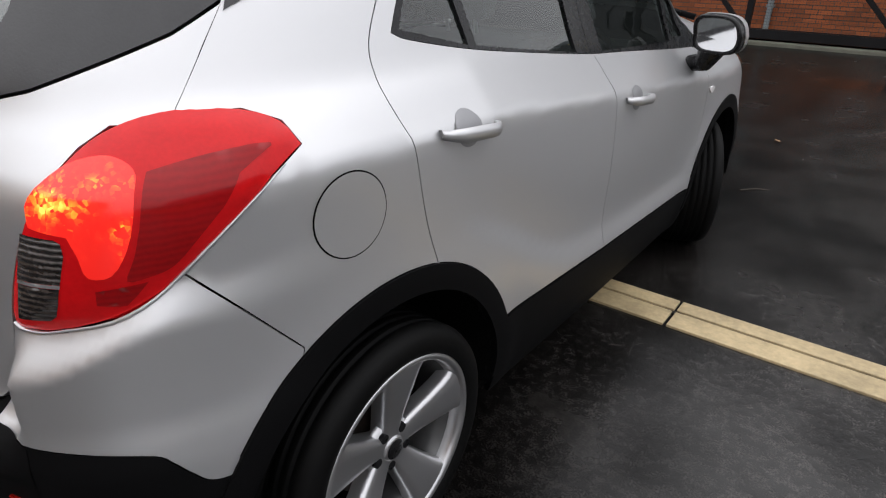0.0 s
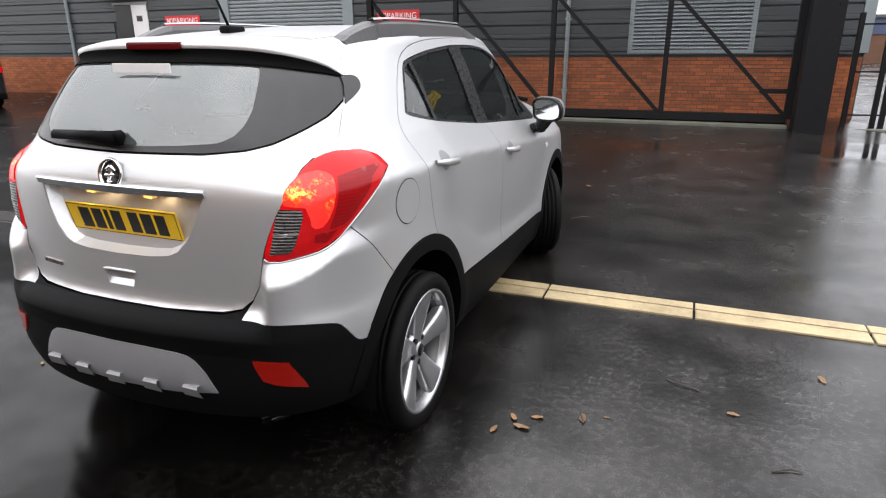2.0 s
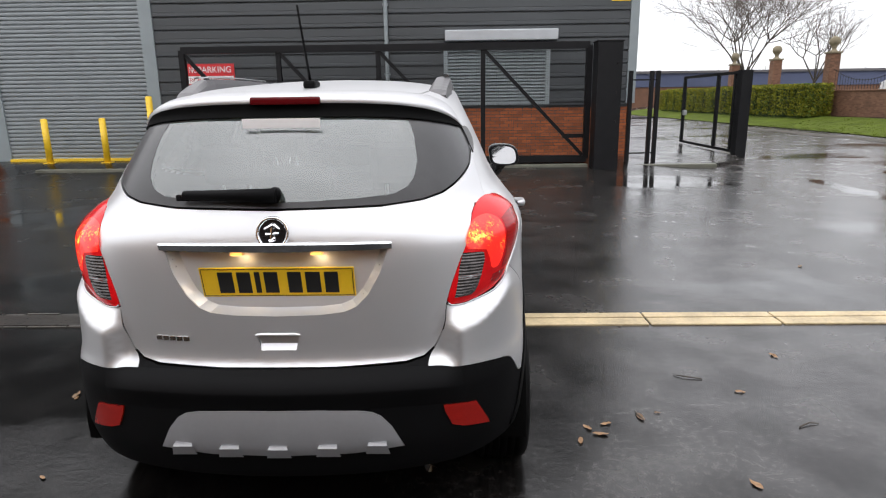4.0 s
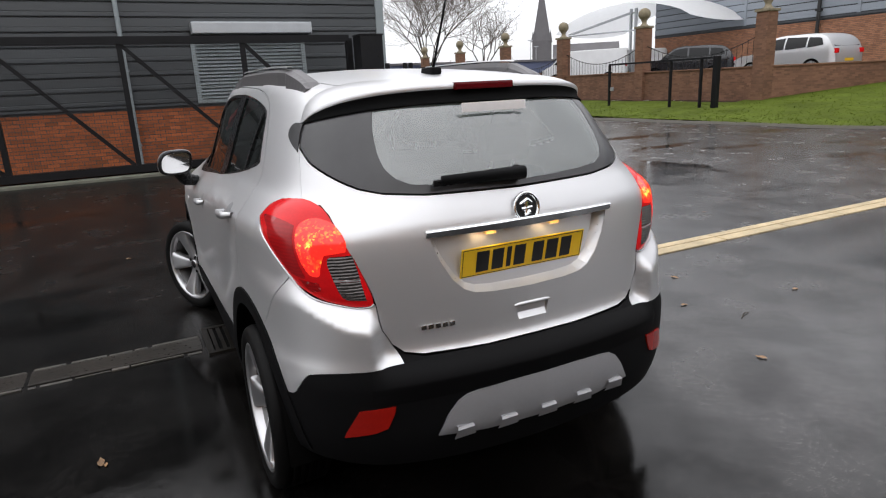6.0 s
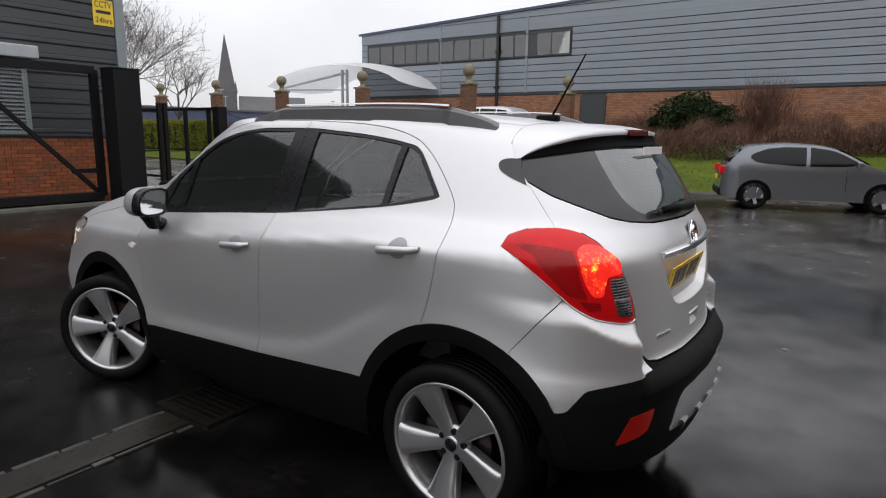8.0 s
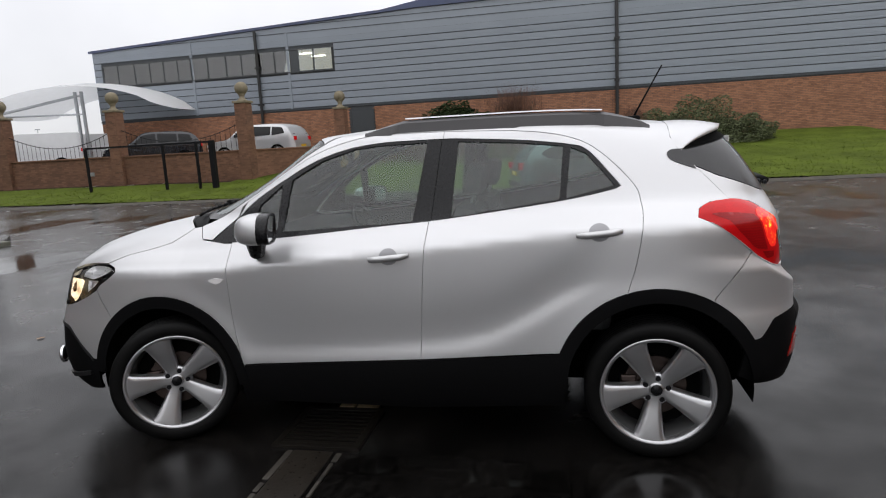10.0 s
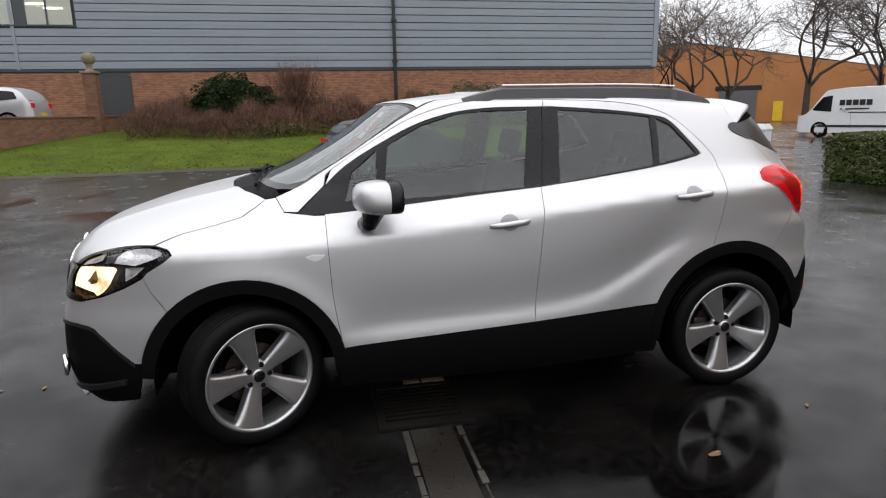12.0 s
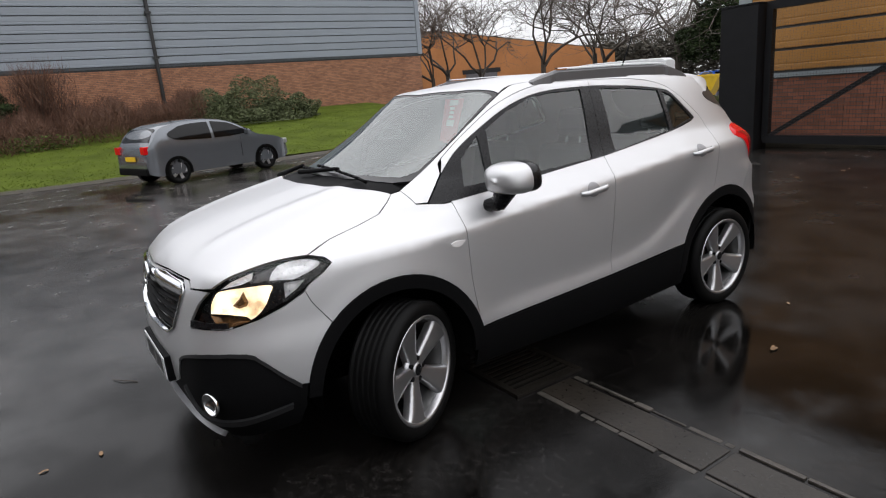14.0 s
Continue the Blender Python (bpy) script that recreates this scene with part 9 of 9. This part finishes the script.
skip_ = thing("waste_skip", "yellow steel waste skip beyond the van", "skip", (19.4, -29.2, 0), 20)
raw("tub", [(-1.2, -0.85, 0.1), (1.2, -0.85, 0.1), (1.2, 0.85, 0.1), (-1.2, 0.85, 0.1), (-1.8, -0.9, 1.25), (1.8, -0.9, 1.25), (1.8, 0.9, 1.25), (-1.8, 0.9, 1.25)], [(0, 3, 2, 1), (0, 1, 5, 4), (1, 2, 6, 5), (2, 3, 7, 6), (3, 0, 4, 7)], YELLOW, skip_)
for yy in (-0.92, 0.92):
    bm = bmesh.new()
    bar(bm, (-1.82, yy, 1.25), (1.82, yy, 1.25), 0.09)
    part("rim", bm, YELLOW, skip_)
boxed("base", -1.1, -0.8, 0, 1.1, 0.8, 0.1, IRON, skip_)
grit = thing("grit_bin", "white plastic grit bin with sloping lid on grass", "bin", (22.0, -17.9, 0), 30)
boxed("bin_body", -0.75, -0.4, 0, 0.75, 0.4, 0.55, WHITE_PAINT, grit, 0.03)
raw("lid", [(-0.8, -0.45, 0.55), (0.8, -0.45, 0.55), (0.8, 0.45, 0.55), (-0.8, 0.45, 0.55), (-0.7, -0.2, 0.80), (0.7, -0.2, 0.80), (0.7, 0.35, 0.80), (-0.7, 0.35, 0.80)], [(0, 1, 5, 4), (1, 2, 6, 5), (2, 3, 7, 6), (3, 0, 4, 7), (4, 5, 6, 7)], WHITE_PAINT, grit)

# ---- distance: orange works, sheds, church ----
works = thing("brick_works", "distant orange brick works with a shallow gable", "building", (0, 0, 0))
pa, pb, pc = Vector((66.0, -28.0, 0)), Vector((59.6, -38.6, 0)), Vector((47.0, -55.0, 0))
back = Vector((30, -18, 0))
for nm, a, b, ha, hb in (("wall", pa, pb, 7.2, 8.5), ("wall", pb, pc, 8.5, 4.6)):
    vs = [a, b, b + Vector((0, 0, hb)), a + Vector((0, 0, ha))]
    vs += [p + back.normalized() * 0.4 for p in vs]
    raw(nm, vs, [(0, 1, 2, 3), (4, 7, 6, 5), (3, 2, 6, 7), (0, 4, 5, 1)], ORANGE_FAR, works)
raw("roof", [pa + Vector((0, 0, 7.25)), pb + Vector((0, 0, 8.6)), pc + Vector((0, 0, 4.7)), pc + back + Vector((0, 0, 5.2)), pb + back + Vector((0, 0, 9)), pa + back + Vector((0, 0, 7.6))], [(0, 1, 4, 5), (1, 2, 3, 4)], SLATE, works)
d = (pc - pb).normalized()
nrm = Vector((-d.y, d.x, 0))
if nrm.dot(Vector((-1, 0.6, 0))) < 0:
    nrm = -nrm
for nm, s0, s1, z0, z1, mt in (("shutter", 3.3, 7.0, 0.1, 3.3, SLATE), ("shutter_frame", 2.9, 7.4, 3.3, 3.8, SIGN_BLACK), ("yellow_door", 8.6, 9.5, 0.1, 2.1, YELLOW)):
    p, q = pb + d * s0 + nrm * 0.1, pb + d * s1 + nrm * 0.1
    raw(nm, [p + Vector((0, 0, z0)), q + Vector((0, 0, z0)), q + Vector((0, 0, z1)), p + Vector((0, 0, z1))], [(0, 1, 2, 3)], mt, works)
shed = thing("distant_shed", "distant low blue and grey industrial sheds", "building", (0, 0, 0))
boxed("wall", 8, 66, 0, 60, 80, 2.6, BRICK_W, shed)
boxed("upper_wall", 8, 65.9, 2.6, 60, 80, 4.0, BLUE_WALL, shed)
boxed("roof", 7.8, 65.7, 4.0, 60.2, 80, 4.25, SLATE, shed)
church = thing("church", "distant grey stone church with a tall spire", "church", (174, 240.5, 0), -38)
boxed("tower", -4.2, -4.2, 0, 4.2, 4.2, 19, SLATE, church)
raw("spire", [(-4.0, -4.0, 19), (4.0, -4.0, 19), (4.0, 4.0, 19), (-4.0, 4.0, 19), (0, 0, 44)], [(0, 1, 4), (1, 2, 4), (2, 3, 4), (3, 0, 4)], SLATE, church)
for a in range(4):
    raw("pinnacle", [Matrix.Rotation(a * math.pi / 2, 3, "Z") @ Vector(p) for p in ((3.2, 3.2, 18.5), (4.6, 3.2, 18.5), (4.6, 4.6, 18.5), (3.2, 4.6, 18.5), (3.9, 3.9, 23.5))], [(0, 1, 4), (1, 2, 4), (2, 3, 4), (3, 0, 4)], SLATE, church)
raw("nave", [(5, -7, 0), (34, -7, 0), (34, 7, 0), (5, 7, 0), (5, -7, 10), (34, -7, 10), (34, 7, 10), (5, 7, 10), (5, 0, 17), (34, 0, 17)], [(0, 1, 5, 4), (1, 2, 6, 9, 5), (2, 3, 7, 6), (3, 0, 4, 8, 7), (4, 5, 9, 8), (6, 7, 8, 9)], SLATE, church)
for k, (x, y, hgt) in enumerate(((70, 100, 9), (84, 118, 9), (95, 96, 8))):
    lamp = thing("street_lamp", "distant grey street lamp column", "street lamp", (x, y, 0), group="street lamps")
    bm = bmesh.new()
    rod(bm, (0, 0, 0), (0, 0, hgt), 0.10, 0.06, 8)
    part("column", bm, STEEL, lamp)
    boxed("lantern", -0.5, -0.12, hgt, 0.5, 0.12, hgt + 0.15, STEEL, lamp)

# ---- brickwork, last: single bricks where the camera passes nearest ----
brickwork(wall_a, -6.70, 4.98, 0.12, 1.435, lambda s, o, h: (s, YA - o - 0.004, h), "x", BRICK_A, (0.9, 4.98), seed=2)
brickwork(wall_a, -40, -11.05, 0.12, 1.435, lambda s, o, h: (s, YA - o - 0.004, h), "x", BRICK_A, (99, 100), skip=[(-15.2, -14.0, 0, 2)], seed=3)
brickwork(wall_b, -12, 4.88, 0.05, 1.33, lambda s, o, h: (s, YB + o + 0.004, h), "x", BRICK_B, (0.5, 4.88), seed=4)
brickwork(wall_h, -16.84, 27.7, 0.62, 3.84, lambda s, o, h: (XH - o - 0.004, s, h), "y", BRICK_H, (-4.2, -2.4), skip=[(10.65, 12.05, 0, 3.85)], seed=5)
